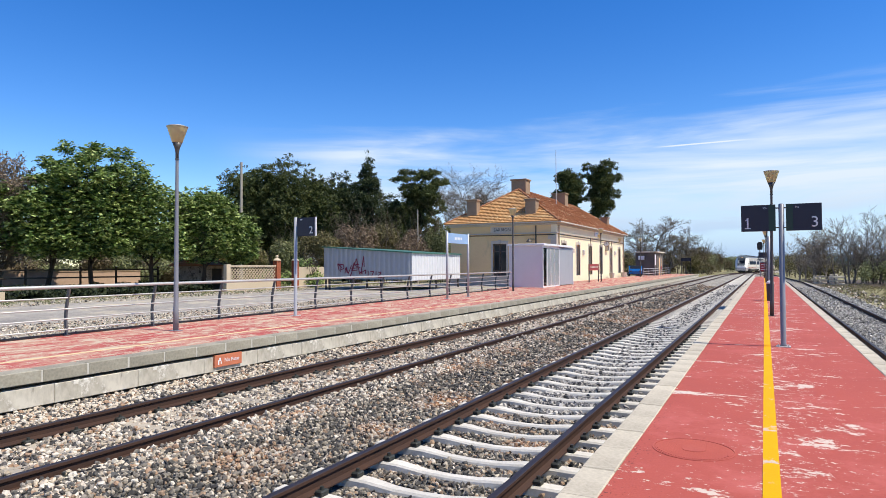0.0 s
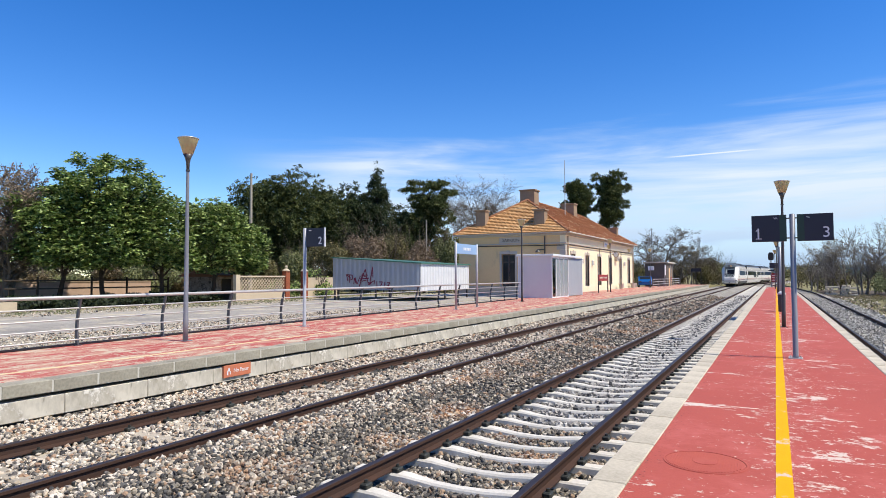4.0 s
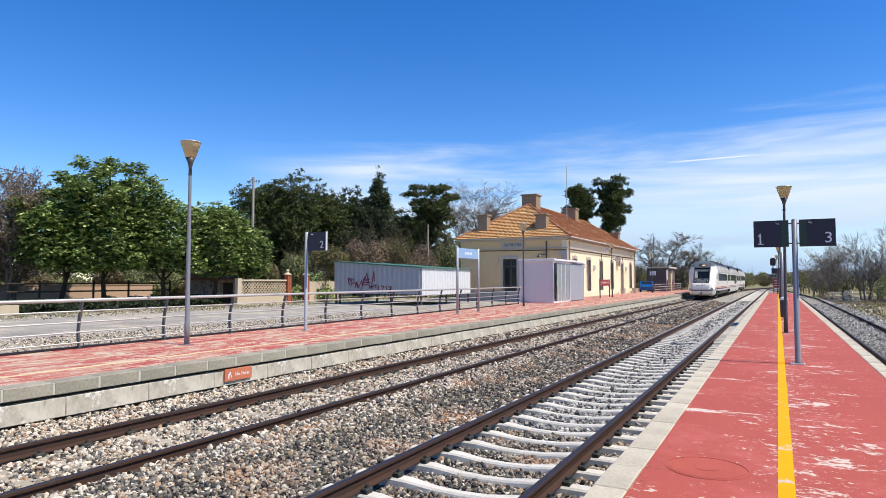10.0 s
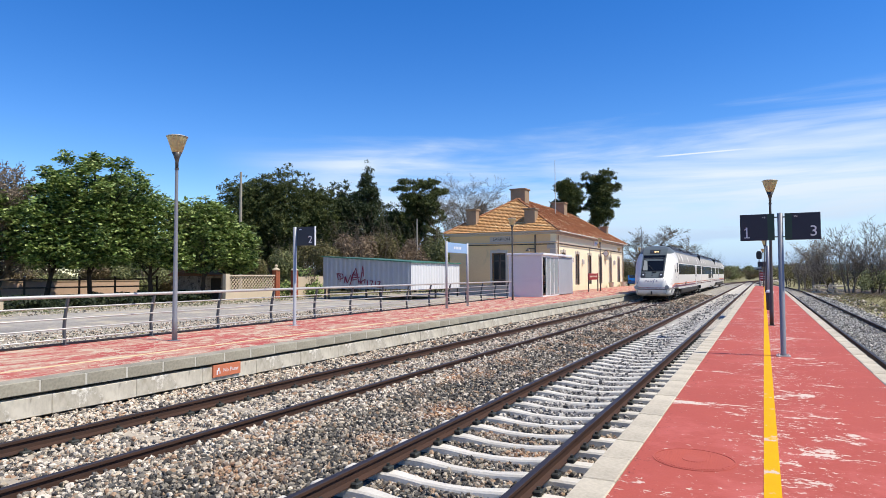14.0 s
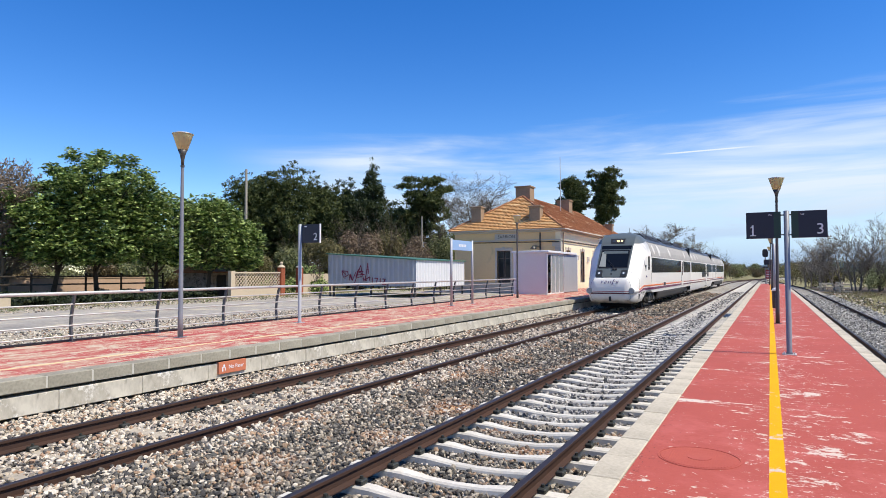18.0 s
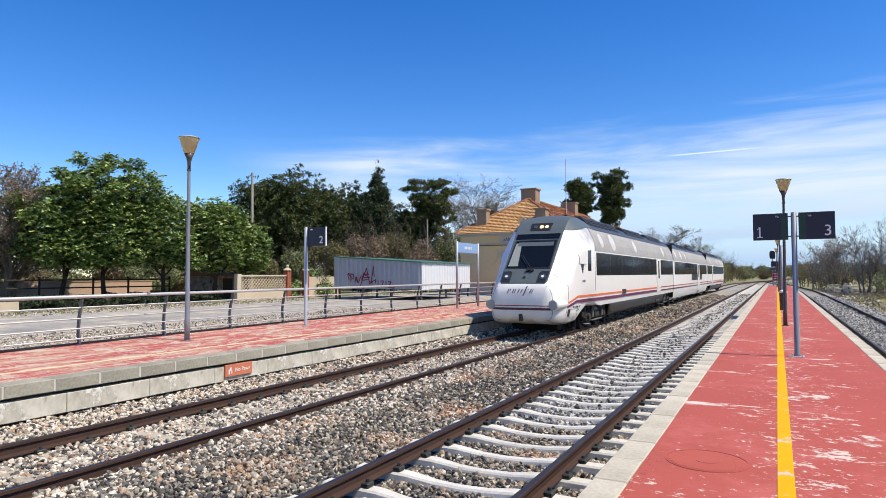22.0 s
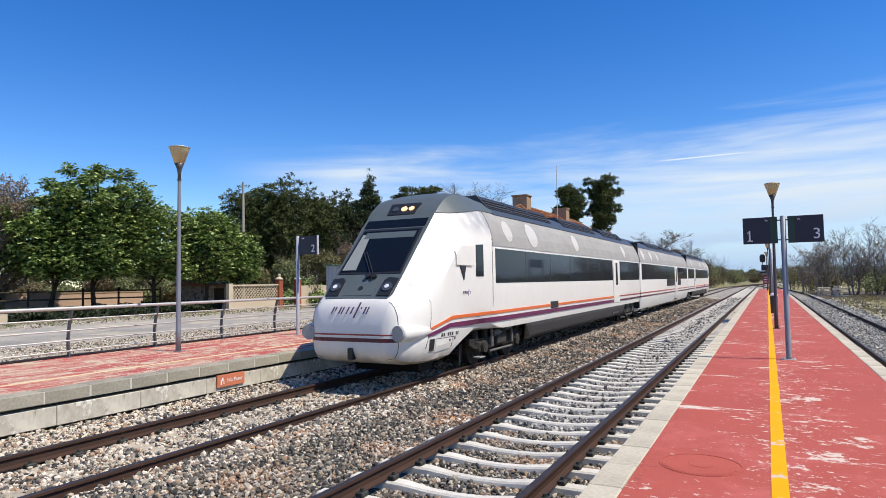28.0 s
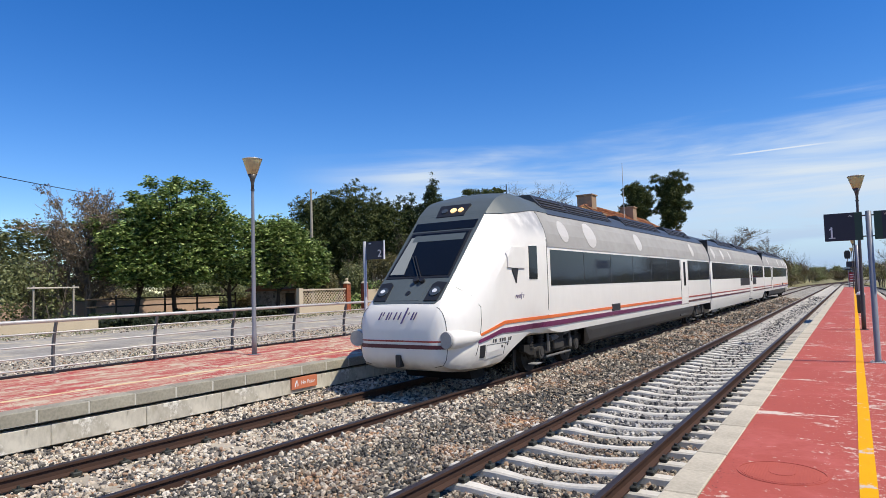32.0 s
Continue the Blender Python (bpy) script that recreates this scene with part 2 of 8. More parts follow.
def cell_ground(name, cols, scale, depth, rough=0.95):
    """Ground covered by stones too far off to be built one by one."""
    m = bpy.data.materials.new(name)
    m.use_nodes = True
    n, l = m.node_tree.nodes, m.node_tree.links
    co = n.new("ShaderNodeTexCoord")
    v = n.new("ShaderNodeTexVoronoi")
    v.inputs["Scale"].default_value = scale
    l.new(co.outputs["Object"], v.inputs["Vector"])
    sp = n.new("ShaderNodeSeparateColor")
    l.new(v.outputs["Color"], sp.inputs[0])
    ramp = n.new("ShaderNodeValToRGB")
    e = ramp.color_ramp.elements
    while len(e) < len(cols):
        e.new(0.5)
    for i, c in enumerate(cols):
        e[i].position, e[i].color = i / (len(cols) - 1), rgb(c)
    l.new(sp.outputs[0], ramp.inputs[0])
    t = n.new("ShaderNodeTexNoise")
    t.inputs["Scale"].default_value, t.inputs["Detail"].default_value = 0.7, 6
    l.new(co.outputs["Object"], t.inputs["Vector"])
    r = n.new("ShaderNodeMapRange")
    r.inputs["To Min"].default_value, r.inputs["To Max"].default_value = 0.65, 1.3
    l.new(t.outputs["Fac"], r.inputs["Value"])
    h = n.new("ShaderNodeHueSaturation")
    l.new(ramp.outputs[0], h.inputs["Color"])
    l.new(r.outputs[0], h.inputs["Value"])
    b = n["Principled BSDF"]
    l.new(h.outputs[0], b.inputs["Base Color"])
    b.inputs["Roughness"].default_value = rough
    b.inputs["Specular IOR Level"].default_value = 0.15
    bp = n.new("ShaderNodeBump")
    bp.inputs["Strength"].default_value, bp.inputs["Distance"].default_value = 1.0, depth
    bp.invert = True
    l.new(v.outputs["Distance"], bp.inputs["Height"])
    l.new(bp.outputs[0], b.inputs["Normal"])
    return m


def glow(name, col, strength):
    m = bpy.data.materials.new(name)
    m.use_nodes = True
    b = m.node_tree.nodes["Principled BSDF"]
    b.inputs["Base Color"].default_value = rgb(col)
    b.inputs["Emission Color"].default_value = rgb(col)
    b.inputs["Emission Strength"].default_value = strength
    return m


def glass(name, tint=(0.9, 0.95, 0.95), rough=0.02):
    m = bpy.data.materials.new(name)
    m.use_nodes = True
    n, l = m.node_tree.nodes, m.node_tree.links
    out = n["Material Output"]
    tr = n.new("ShaderNodeBsdfTransparent")
    tr.inputs[0].default_value = rgb(tint)
    gl = n.new("ShaderNodeBsdfGlossy")
    gl.inputs["Roughness"].default_value = rough
    fr = n.new("ShaderNodeFresnel")
    fr.inputs[0].default_value = 1.5
    mx = n.new("ShaderNodeMixShader")
    l.new(fr.outputs[0], mx.inputs[0])
    l.new(tr.outputs[0], mx.inputs[1])
    l.new(gl.outputs[0], mx.inputs[2])
    l.new(mx.outputs[0], out.inputs[0])
    return m


STONE = [(0.27, 0.235, 0.18), (0.10, 0.092, 0.078), (0.46, 0.39, 0.29), (0.055, 0.05, 0.045), (0.18, 0.16, 0.13), (0.64, 0.56, 0.44),
         (0.13, 0.118, 0.098), (0.34, 0.235, 0.15), (0.22, 0.195, 0.155), (0.36, 0.31, 0.235), (0.075, 0.07, 0.062), (0.11, 0.105, 0.095), (0.05, 0.047, 0.043)]
RUST = [(0.42, 0.22, 0.11), (0.60, 0.50, 0.38), (0.30, 0.15, 0.08), (0.52, 0.34, 0.20), (0.68, 0.60, 0.49), (0.24, 0.17, 0.12)]
PALE = [(0.56, 0.48, 0.37), (0.30, 0.26, 0.21), (0.72, 0.64, 0.51), (0.11, 0.10, 0.09), (0.48, 0.40, 0.29), (0.64, 0.57, 0.46),
        (0.38, 0.25, 0.16), (0.07, 0.065, 0.06), (0.20, 0.18, 0.15), (0.62, 0.52, 0.40)]
M_STONE = stones_mat("ballast_stone", STONE, cols2=RUST, lo=0.50, hi=0.68)
M_MIXST = stones_mat("light_mixed_stone", [(0.46, 0.43, 0.37), (0.13, 0.125, 0.12), (0.58, 0.54, 0.47), (0.30, 0.28, 0.25), (0.07, 0.07, 0.07), (0.40, 0.37, 0.32), (0.22, 0.21, 0.195)])
M_GREYST = stones_mat("grey_white_stone", [(0.46, 0.43, 0.37), (0.26, 0.245, 0.21), (0.58, 0.55, 0.48), (0.15, 0.14, 0.125), (0.38, 0.36, 0.31)])
M_STONEP = stones_mat("pale_stone", PALE)
# near-black cells put the shade of gaps between stones into the bed's colour
M_BALLAST = cell_ground("ballast_shaded_gaps", [(0.035, 0.033, 0.03), (0.20, 0.18, 0.15), (0.07, 0.065, 0.06), (0.34, 0.30, 0.25)], 15, 0.09)
M_BALLASTF = cell_ground("pale_ballast_far", [(0.16, 0.15, 0.13), (0.42, 0.385, 0.32), (0.26, 0.24, 0.205), (0.54, 0.50, 0.42)], 13, 0.06)
M_GROUND = cell_ground("gravel_ground", [(0.33, 0.29, 0.22), (0.44, 0.39, 0.31), (0.27, 0.24, 0.17), (0.50, 0.45, 0.37)], 9, 0.03)
M_DRY = mat("dry_grass_ground", (0.30, 0.25, 0.13), (0.17, 0.17, 0.07), big=0.25, small=5, bump=0.8, bdist=0.06)
M_ROAD = mat("worn_asphalt", (0.43, 0.395, 0.335), (0.25, 0.23, 0.20), big=0.35, small=7, bump=0.5, bdist=0.02, lo=0.38, hi=0.62, patch=[((0.52, 0.45, 0.33), 0.5, 0.50, 0.60, (1, 1, 1)), ((0.20, 0.185, 0.16), 2.0, 0.62, 0.70, (1, 1, 1))])
M_RED = mat("red_paint", (0.46, 0.096, 0.066), (0.36, 0.072, 0.050), rough=0.8, spec=0.3, big=0.5, small=45, bump=0.35, bdist=0.006,
            patch=[((0.50, 0.12, 0.095), 0.9, 0.52, 0.68, (1, 1, 1)), ((0.62, 0.50, 0.40), 2.0, 0.616, 0.626, (0.75, 1.2, 1), 0.30, 1.1, 0.045), ((0.64, 0.52, 0.42), 0.55, 0.628, 0.633, (0.55, 3.2, 1)), ((0.66, 0.54, 0.44), 12.0, 0.640, 0.655, (0.8, 1.1, 1), 0.15, 0.9, 0.06), ((0.12, 0.03, 0.028), 18.0, 0.705, 0.72, (1, 1, 1)), ((0.10, 0.035, 0.03), 26.0, 0.665, 0.685, (1, 1, 1), -1.1, 0.35, 0.075)])
M_REDM = mat("red_painted_iron", (0.48, 0.115, 0.08), (0.40, 0.09, 0.065), rough=0.75, big=2, small=40, bump=0.2, bdist=0.004)
M_REDW = mat("worn_red_paint", (0.47, 0.10, 0.085), (0.38, 0.075, 0.065), rough=0.8, big=0.6, small=30, bump=0.3, bdist=0.006,
             patch=[((0.50, 0.27, 0.19), 1.3, 0.47, 0.55, (2.0, 0.55, 1)), ((0.56, 0.45, 0.32), 2.1, 0.515, 0.545, (1.8, 0.6, 1)), ((0.44, 0.09, 0.075), 4.5, 0.57, 0.60, (1.6, 0.7, 1)), ((0.68, 0.60, 0.49), 8.0, 0.60, 0.62, (1.4, 0.8, 1))])
M_YELLOW = mat("yellow_paint", (0.82, 0.40, 0.002), (0.74, 0.35, 0.002), spec=0.15, big=2, small=40, patch=[((0.60, 0.46, 0.36), 1.6, 0.625, 0.645, (1, 1, 1)), ((0.62, 0.42, 0.24), 5, 0.62, 0.66, (1, 0.7, 1)), ((0.40, 0.20, 0.03), 20, 0.66, 0.70, (1, 1, 1))])
M_YELLOWF = mat("faded_yellow_paint", (0.74, 0.62, 0.34), (0.66, 0.52, 0.30), big=2, small=20, patch=((0.52, 0.18, 0.13), 3, 0.58, 0.64, (1, 1, 1)))
M_MORTAR = mat("pale_mortar", (0.60, 0.57, 0.48), (0.48, 0.45, 0.38), big=3, small=30, bump=0.3)
M_SLAB = mat("pale_concrete_slab", (0.60, 0.53, 0.40), (0.44, 0.385, 0.29), big=1.2, small=25, bump=0.25, vary=0.08, lo=0.38, hi=0.62, patch=((0.27, 0.23, 0.175), 2.4, 0.60, 0.72, (1, 1, 1)))
M_SLABL = mat("grey_concrete_slab", (0.40, 0.365, 0.28), (0.27, 0.245, 0.185), big=1.5, small=25, bump=0.3, vary=0.10, lo=0.38, hi=0.62, patch=((0.13, 0.115, 0.09), 3.0, 0.62, 0.72, (1, 1, 1)))
# shade under the coping and in the wall's gaps is put into this colour
M_RECESS = mat("shaded_recess_concrete", (0.055, 0.050, 0.042), (0.09, 0.08, 0.068), big=2, small=14, bump=0.3)
M_WALLC = mat("stained_concrete", (0.63, 0.58, 0.47), (0.38, 0.34, 0.265), big=1.3, small=7, bump=0.4, stretch=(1, 1, 0.5), lo=0.40, hi=0.60,
              patch=[((0.74, 0.70, 0.61), 1.4, 0.56, 0.61, (1, 1, 0.8)), ((0.20, 0.175, 0.14), 2.6, 0.58, 0.68, (1, 1.4, 0.35))])
M_SLEEPER = mat("concrete_sleeper", (0.70, 0.66, 0.57), (0.50, 0.46, 0.39), big=3, small=30, bump=0.15, vary=0.08)
M_LITTER = mat("leaf_litter", (0.15, 0.115, 0.08), (0.07, 0.055, 0.04), big=1.5, small=12, bump=0.5, bdist=0.04)
M_STACK = mat("weathered_pale_concrete", (0.70, 0.61, 0.45), (0.48, 0.41, 0.30), big=2, small=20, bump=0.3, vary=0.15)
M_SLEEPW = mat("old_sleeper", (0.50, 0.43, 0.32), (0.34, 0.29, 0.22), big=3, small=20, bump=0.3, vary=0.1)
M_RAIL = mat("rusty_rail_side", (0.085, 0.045, 0.030), (0.055, 0.035, 0.028), rough=0.75, metal=0.2, big=2, small=30, bump=0.2)
M_RAILTOP = mat("rail_head", (0.06, 0.045, 0.042), (0.04, 0.03, 0.03), rough=0.5, metal=0.5, big=2, small=12, bump=0.05)
M_CLIP = mat("clip_iron", (0.03, 0.035, 0.03), (0.05, 0.05, 0.04), rough=0.6, metal=0.3)
M_STEEL = mat("galvanised_steel", (0.52, 0.51, 0.48), (0.42, 0.41, 0.385), rough=0.42, metal=0.15, big=3, small=20, bump=0.05)
M_SIGNPOST = mat("pale_grey_post", (0.42, 0.42, 0.43), (0.35, 0.35, 0.36), rough=0.45, metal=0.15, big=3, small=20, bump=0.05)
M_POST = mat("grey_painted_post", (0.25, 0.255, 0.275), (0.20, 0.205, 0.225), rough=0.5, metal=0.2, big=3, small=20, bump=0.05)
M_RPOST = mat("dark_railing_post", (0.075, 0.075, 0.08), (0.10, 0.10, 0.105), rough=0.5, metal=0.2, big=3, small=20, bump=0.05)
M_BROWNPOST = mat("dark_brown_post", (0.085, 0.075, 0.075), (0.065, 0.056, 0.055), rough=0.5, metal=0.2, big=3, small=20, bump=0.05)
M_DARKPOST = mat("dark_painted_steel", (0.06, 0.055, 0.05), (0.09, 0.08, 0.07), rough=0.6, metal=0.2)
M_LAMP = mat("cream_lamp_cone", (0.60, 0.52, 0.28), (0.53, 0.45, 0.23), rough=0.4, big=3, small=10, bump=0)
M_LAMPD = mat("lamp_dark_metal", (0.07, 0.065, 0.06), (0.10, 0.09, 0.08), rough=0.45, metal=0.3)
M_NAVY = mat("navy_sign", (0.012, 0.014, 0.030), (0.016, 0.018, 0.036), rough=0.45, bump=0)
M_GREENB = mat("green_band", (0.012, 0.05, 0.03), (0.015, 0.04, 0.03), rough=0.45, bump=0)
M_WHITE = mat("white_lettering", (0.78, 0.78, 0.78), (0.72, 0.72, 0.72), rough=0.5, bump=0)
M_BLACK = mat("black_lettering", (0.03, 0.028, 0.025), (0.04, 0.035, 0.03), rough=0.6, bump=0)
# sun and shade put into one cream render: track side paler, end ochre
M_CREAMSUN = mat("sunlit_cream_render", (0.90, 0.80, 0.57), (0.82, 0.71, 0.48), rough=0.9, big=0.35, small=8, bump=0.1, patch=((0.60, 0.50, 0.34), 0.6, 0.62, 0.75, (1, 1, 0.4)))
M_CREAM = mat("cream_render", (0.80, 0.575, 0.31), (0.70, 0.49, 0.26), rough=0.9, big=0.35, small=8, bump=0.1, patch=((0.50, 0.38, 0.23), 0.6, 0.60, 0.75, (1, 1, 0.4)))
M_TRIM = mat("pale_stone_trim", (0.56, 0.50, 0.42), (0.46, 0.41, 0.35), rough=0.9, big=1, small=14, bump=0.1)
M_TILE = mat("terracotta_tile", (0.42, 0.19, 0.09), (0.25, 0.11, 0.058), rough=0.9, big=0.5, small=6, bump=0.4, bdist=0.03, vary=0.09, island=True,
             patch=[((0.64, 0.47, 0.29), 1.1, 0.55, 0.66, (0.3, 0.3, 3.0)), ((0.26, 0.13, 0.075), 0.35, 0.58, 0.72, (1, 1, 1))])
M_TILEH = mat("lichen_yellow_tile", (0.60, 0.35, 0.15), (0.42, 0.22, 0.095), rough=0.9, big=0.6, small=6, bump=0.4, bdist=0.03, vary=0.10, island=True,
              patch=[((0.72, 0.56, 0.32), 1.1, 0.55, 0.66, (0.3, 0.3, 3.0)), ((0.32, 0.17, 0.09), 0.5, 0.60, 0.72, (1, 1, 1))])
M_CHIM = mat("chimney_render", (0.38, 0.27, 0.18), (0.27, 0.19, 0.125), rough=0.95, big=1.2, small=10, bump=0.2)
M_DARK = mat("dark_opening", (0.02, 0.018, 0.016), (0.03, 0.025, 0.02), rough=0.5, bump=0)
M_SHUT = mat("brown_shutter", (0.055, 0.042, 0.035), (0.08, 0.06, 0.05), rough=0.6)
M_PANEL = mat("lilac_white_panel", (0.69, 0.655, 0.655), (0.63, 0.60, 0.60), rough=0.5, big=0.8, small=10, bump=0.02)
M_ALU = mat("white_aluminium", (0.78, 0.78, 0.78), (0.70, 0.70, 0.70), rough=0.4, big=2, small=12, bump=0.02)
M_PALEGL = mat("pale_reflecting_glass", (0.34, 0.38, 0.39), (0.26, 0.29, 0.30), rough=0.08, big=0.8, small=3, bump=0, spec=0.6)
M_GLASS = glass("clear_glass", (0.80, 0.86, 0.86))
M_SHEET = mat("white_steel_sheet", (0.70, 0.70, 0.70), (0.60, 0.60, 0.61), rough=0.5, big=0.6, small=8, bump=0.03, stretch=(1, 1, 0.3))
M_GREYSH = mat("grey_steel_sheet", (0.35, 0.37, 0.40), (0.29, 0.31, 0.34), rough=0.55, big=0.6, small=8, bump=0.03, stretch=(1, 1, 0.3))
M_GREENR = mat("green_sheet_edge", (0.05, 0.16, 0.11), (0.08, 0.19, 0.14), rough=0.5)
M_SPRAY = mat("dark_red_spray_paint", (0.13, 0.010, 0.035), (0.19, 0.016, 0.05), rough=0.6, bump=0)
M_ORANGE = mat("orange_sign", (0.60, 0.19, 0.09), (0.52, 0.16, 0.08), rough=0.6, bump=0.02)
M_REDSIGN = mat("red_sign", (0.32, 0.03, 0.03), (0.26, 0.03, 0.03), rough=0.6, bump=0.02)
M_BLUES = mat("pale_blue_sign", (0.30, 0.45, 0.66), (0.25, 0.39, 0.60), rough=0.4, bump=0)
M_BRICK = mat("red_brick", (0.38, 0.12, 0.06), (0.28, 0.09, 0.05), rough=0.9, big=2, small=12, bump=0.3)
M_ORWALL = mat("ochre_block_wall", (0.52, 0.36, 0.26), (0.40, 0.28, 0.20), rough=0.95, big=0.5, small=6, bump=0.3)
M_CREAMW = mat("cream_balustrade", (0.60, 0.50, 0.36), (0.50, 0.41, 0.29), rough=0.9)
M_BARK = mat("dark_bark", (0.07, 0.055, 0.04), (0.045, 0.035, 0.028), rough=0.95, big=2, small=12, bump=0.6, bdist=0.03, stretch=(1, 1, 0.3))
M_TWIG = mat("grey_twig", (0.14, 0.115, 0.09), (0.085, 0.068, 0.052), rough=0.95, bump=0)
M_TWIGW = mat("silver_twig", (0.30, 0.26, 0.215), (0.17, 0.145, 0.12), rough=0.95, bump=0)
M_TWIGP = mat("pale_twig", (0.20, 0.17, 0.14), (0.13, 0.11, 0.09), rough=0.95, bump=0)
M_HUT = mat("dark_brick_hut", (0.12, 0.105, 0.09), (0.16, 0.14, 0.12), rough=0.9, big=1, small=10)
M_RUBBLE = mat("rubble_masonry", (0.48, 0.38, 0.29), (0.30, 0.23, 0.17), rough=0.95, big=2.2, small=7, bump=0.8, bdist=0.04, lo=0.40, hi=0.60, patch=((0.12, 0.09, 0.07), 3.0, 0.56, 0.60, (1, 1, 1)))
M_CARB = mat("blue_car_paint", (0.01, 0.13, 0.42), (0.01, 0.11, 0.36), rough=0.25, bump=0)
M_RUBBER = mat("black_rubber", (0.02, 0.02, 0.02), (0.03, 0.03, 0.03), rough=0.9)
M_WOODPOLE = mat("weathered_concrete_pole", (0.40, 0.36, 0.29), (0.30, 0.27, 0.22), rough=0.95)


def leaf_mat(name, a, b, c, thin=0.3):
    """Leaves, each of its own green, that let part of the light through."""
    m = stones_mat(name, [a, b, c, a, b], rough=0.55)
    n, l = m.node_tree.nodes, m.node_tree.links
    bs = n["Principled BSDF"]
    bs.inputs["Specular IOR Level"].default_value = 0.25
    col = bs.inputs["Base Color"].links[0].from_socket
    tr = n.new("ShaderNodeBsdfTranslucent")
    l.new(col, tr.inputs["Color"])
    mx = n.new("ShaderNodeMixShader")
    mx.inputs[0].default_value = thin
    l.new(bs.outputs[0], mx.inputs[1])
    l.new(tr.outputs[0], mx.inputs[2])
    l.new(mx.outputs[0], n["Material Output"].inputs[0])
    return m


M_LEAF = leaf_mat("plane_leaf", (0.165, 0.25, 0.062), (0.40, 0.48, 0.17), (0.055, 0.10, 0.027), 0.20)
M_LEAFY = leaf_mat("olive_leaf", (0.19, 0.21, 0.085), (0.29, 0.30, 0.14), (0.11, 0.13, 0.055))
M_PINE = leaf_mat("pine_needle", (0.065, 0.088, 0.026), (0.14, 0.155, 0.050), (0.026, 0.042, 0.015), 0.15)
M_CYP = leaf_mat("cypress_leaf", (0.036, 0.056, 0.022), (0.080, 0.098, 0.038), (0.016, 0.030, 0.013), 0.15)
M_DRYLEAF = leaf_mat("dry_leaf", (0.27, 0.20, 0.13), (0.20, 0.15, 0.105), (0.35, 0.27, 0.18))
M_HEDGE = leaf_mat("dark_hedge_leaf", (0.020, 0.030, 0.013), (0.045, 0.058, 0.024), (0.010, 0.016, 0.008), 0.1)
M_PALEBUD = leaf_mat("pale_bud", (0.34, 0.30, 0.20), (0.42, 0.38, 0.27), (0.24, 0.22, 0.13))
M_BROWNSC = leaf_mat("brown_scrub_leaf", (0.15, 0.115, 0.06), (0.20, 0.155, 0.085), (0.09, 0.075, 0.035))
M_SCRUB = leaf_mat("scrub_leaf", (0.18, 0.165, 0.07), (0.25, 0.215, 0.10), (0.12, 0.115, 0.05))


# ---------------------------------------------------------------- mesh helpers
def part(name, bm, material, parent=None, label="", smooth=False):
    me = bpy.data.meshes.new(name)
    bm.normal_update()
    bm.to_mesh(me)
    bm.free()
    mats = material if isinstance(material, (list, tuple)) else [material]
    for x in mats:
        me.materials.append(x)
    if smooth:
        for p in me.polygons:
            p.use_smooth = True
    ob = new(name, me)
    if parent is not None:
        ob.parent = parent
    if label:
        ob["label"] = label
    return ob


def raw(name, verts, faces, material, parent=None, label=""):
    me = bpy.data.meshes.new(name)
    me.from_pydata(verts, [], faces)
    me.materials.append(material)
    ob = new(name, me)
    if parent is not None:
        ob.parent = parent
    if label:
        ob["label"] = label
    return ob


def share(name, me, m, parent):
    """A piece on a mesh that it shares."""
    ob = new(name, me)
    ob.parent = parent
    ob.matrix_basis = m
    return ob


def thing(name, m, label, category, group="", kind=""):
    e = new(name)
    e.empty_display_size = 0.2
    e.matrix_basis = m
    return tagged(e, label, category, group, kind)


def box(bm, x0, x1, y0, y1, z0, z1, bevel=0.0, mi=0):
    r = bmesh.ops.create_cube(bm, size=1.0, matrix=Matrix.Translation(((x0 + x1) / 2, (y0 + y1) / 2, (z0 + z1) / 2)) @ Matrix.Diagonal((x1 - x0, y1 - y0, z1 - z0, 1)))
    vs = r["verts"]
    fs = {f for v in vs for f in v.link_faces}
    for f in fs:
        f.material_index = mi
    if bevel:
        es = {e for v in vs for e in v.link_edges}
        bmesh.ops.bevel(bm, geom=list(es), offset=bevel, segments=1, affect="EDGES", profile=0.5)
    return bm


def B(x0, x1, y0, y1, z0, z1, bevel=0.0):
    return box(bmesh.new(), x0, x1, y0, y1, z0, z1, bevel)


def tube(bm, p0, p1, r0, r1=None, n=8, caps=True):
    p0, p1 = Vector(p0), Vector(p1)
    d = p1 - p0
    q = d.to_track_quat("Z", "Y").to_matrix().to_4x4()
    bmesh.ops.create_cone(bm, cap_ends=caps, segments=n, radius1=r0, radius2=r0 if r1 is None else r1, depth=d.length,
                          matrix=Matrix.Translation((p0 + p1) / 2) @ q)
    return bm


def lathe(bm, prof, n=16):
    """Turn (r, z) points round z."""
    rings = [[bm.verts.new((r * math.cos(2 * math.pi * i / n), r * math.sin(2 * math.pi * i / n), z)) for i in range(n)] for r, z in prof]
    for a, b in zip(rings, rings[1:]):
        for i in range(n):
            bm.faces.new((a[i], a[(i + 1) % n], b[(i + 1) % n], b[i]))
    bm.faces.new(list(reversed(rings[0])))
    bm.faces.new(rings[-1])
    return bm


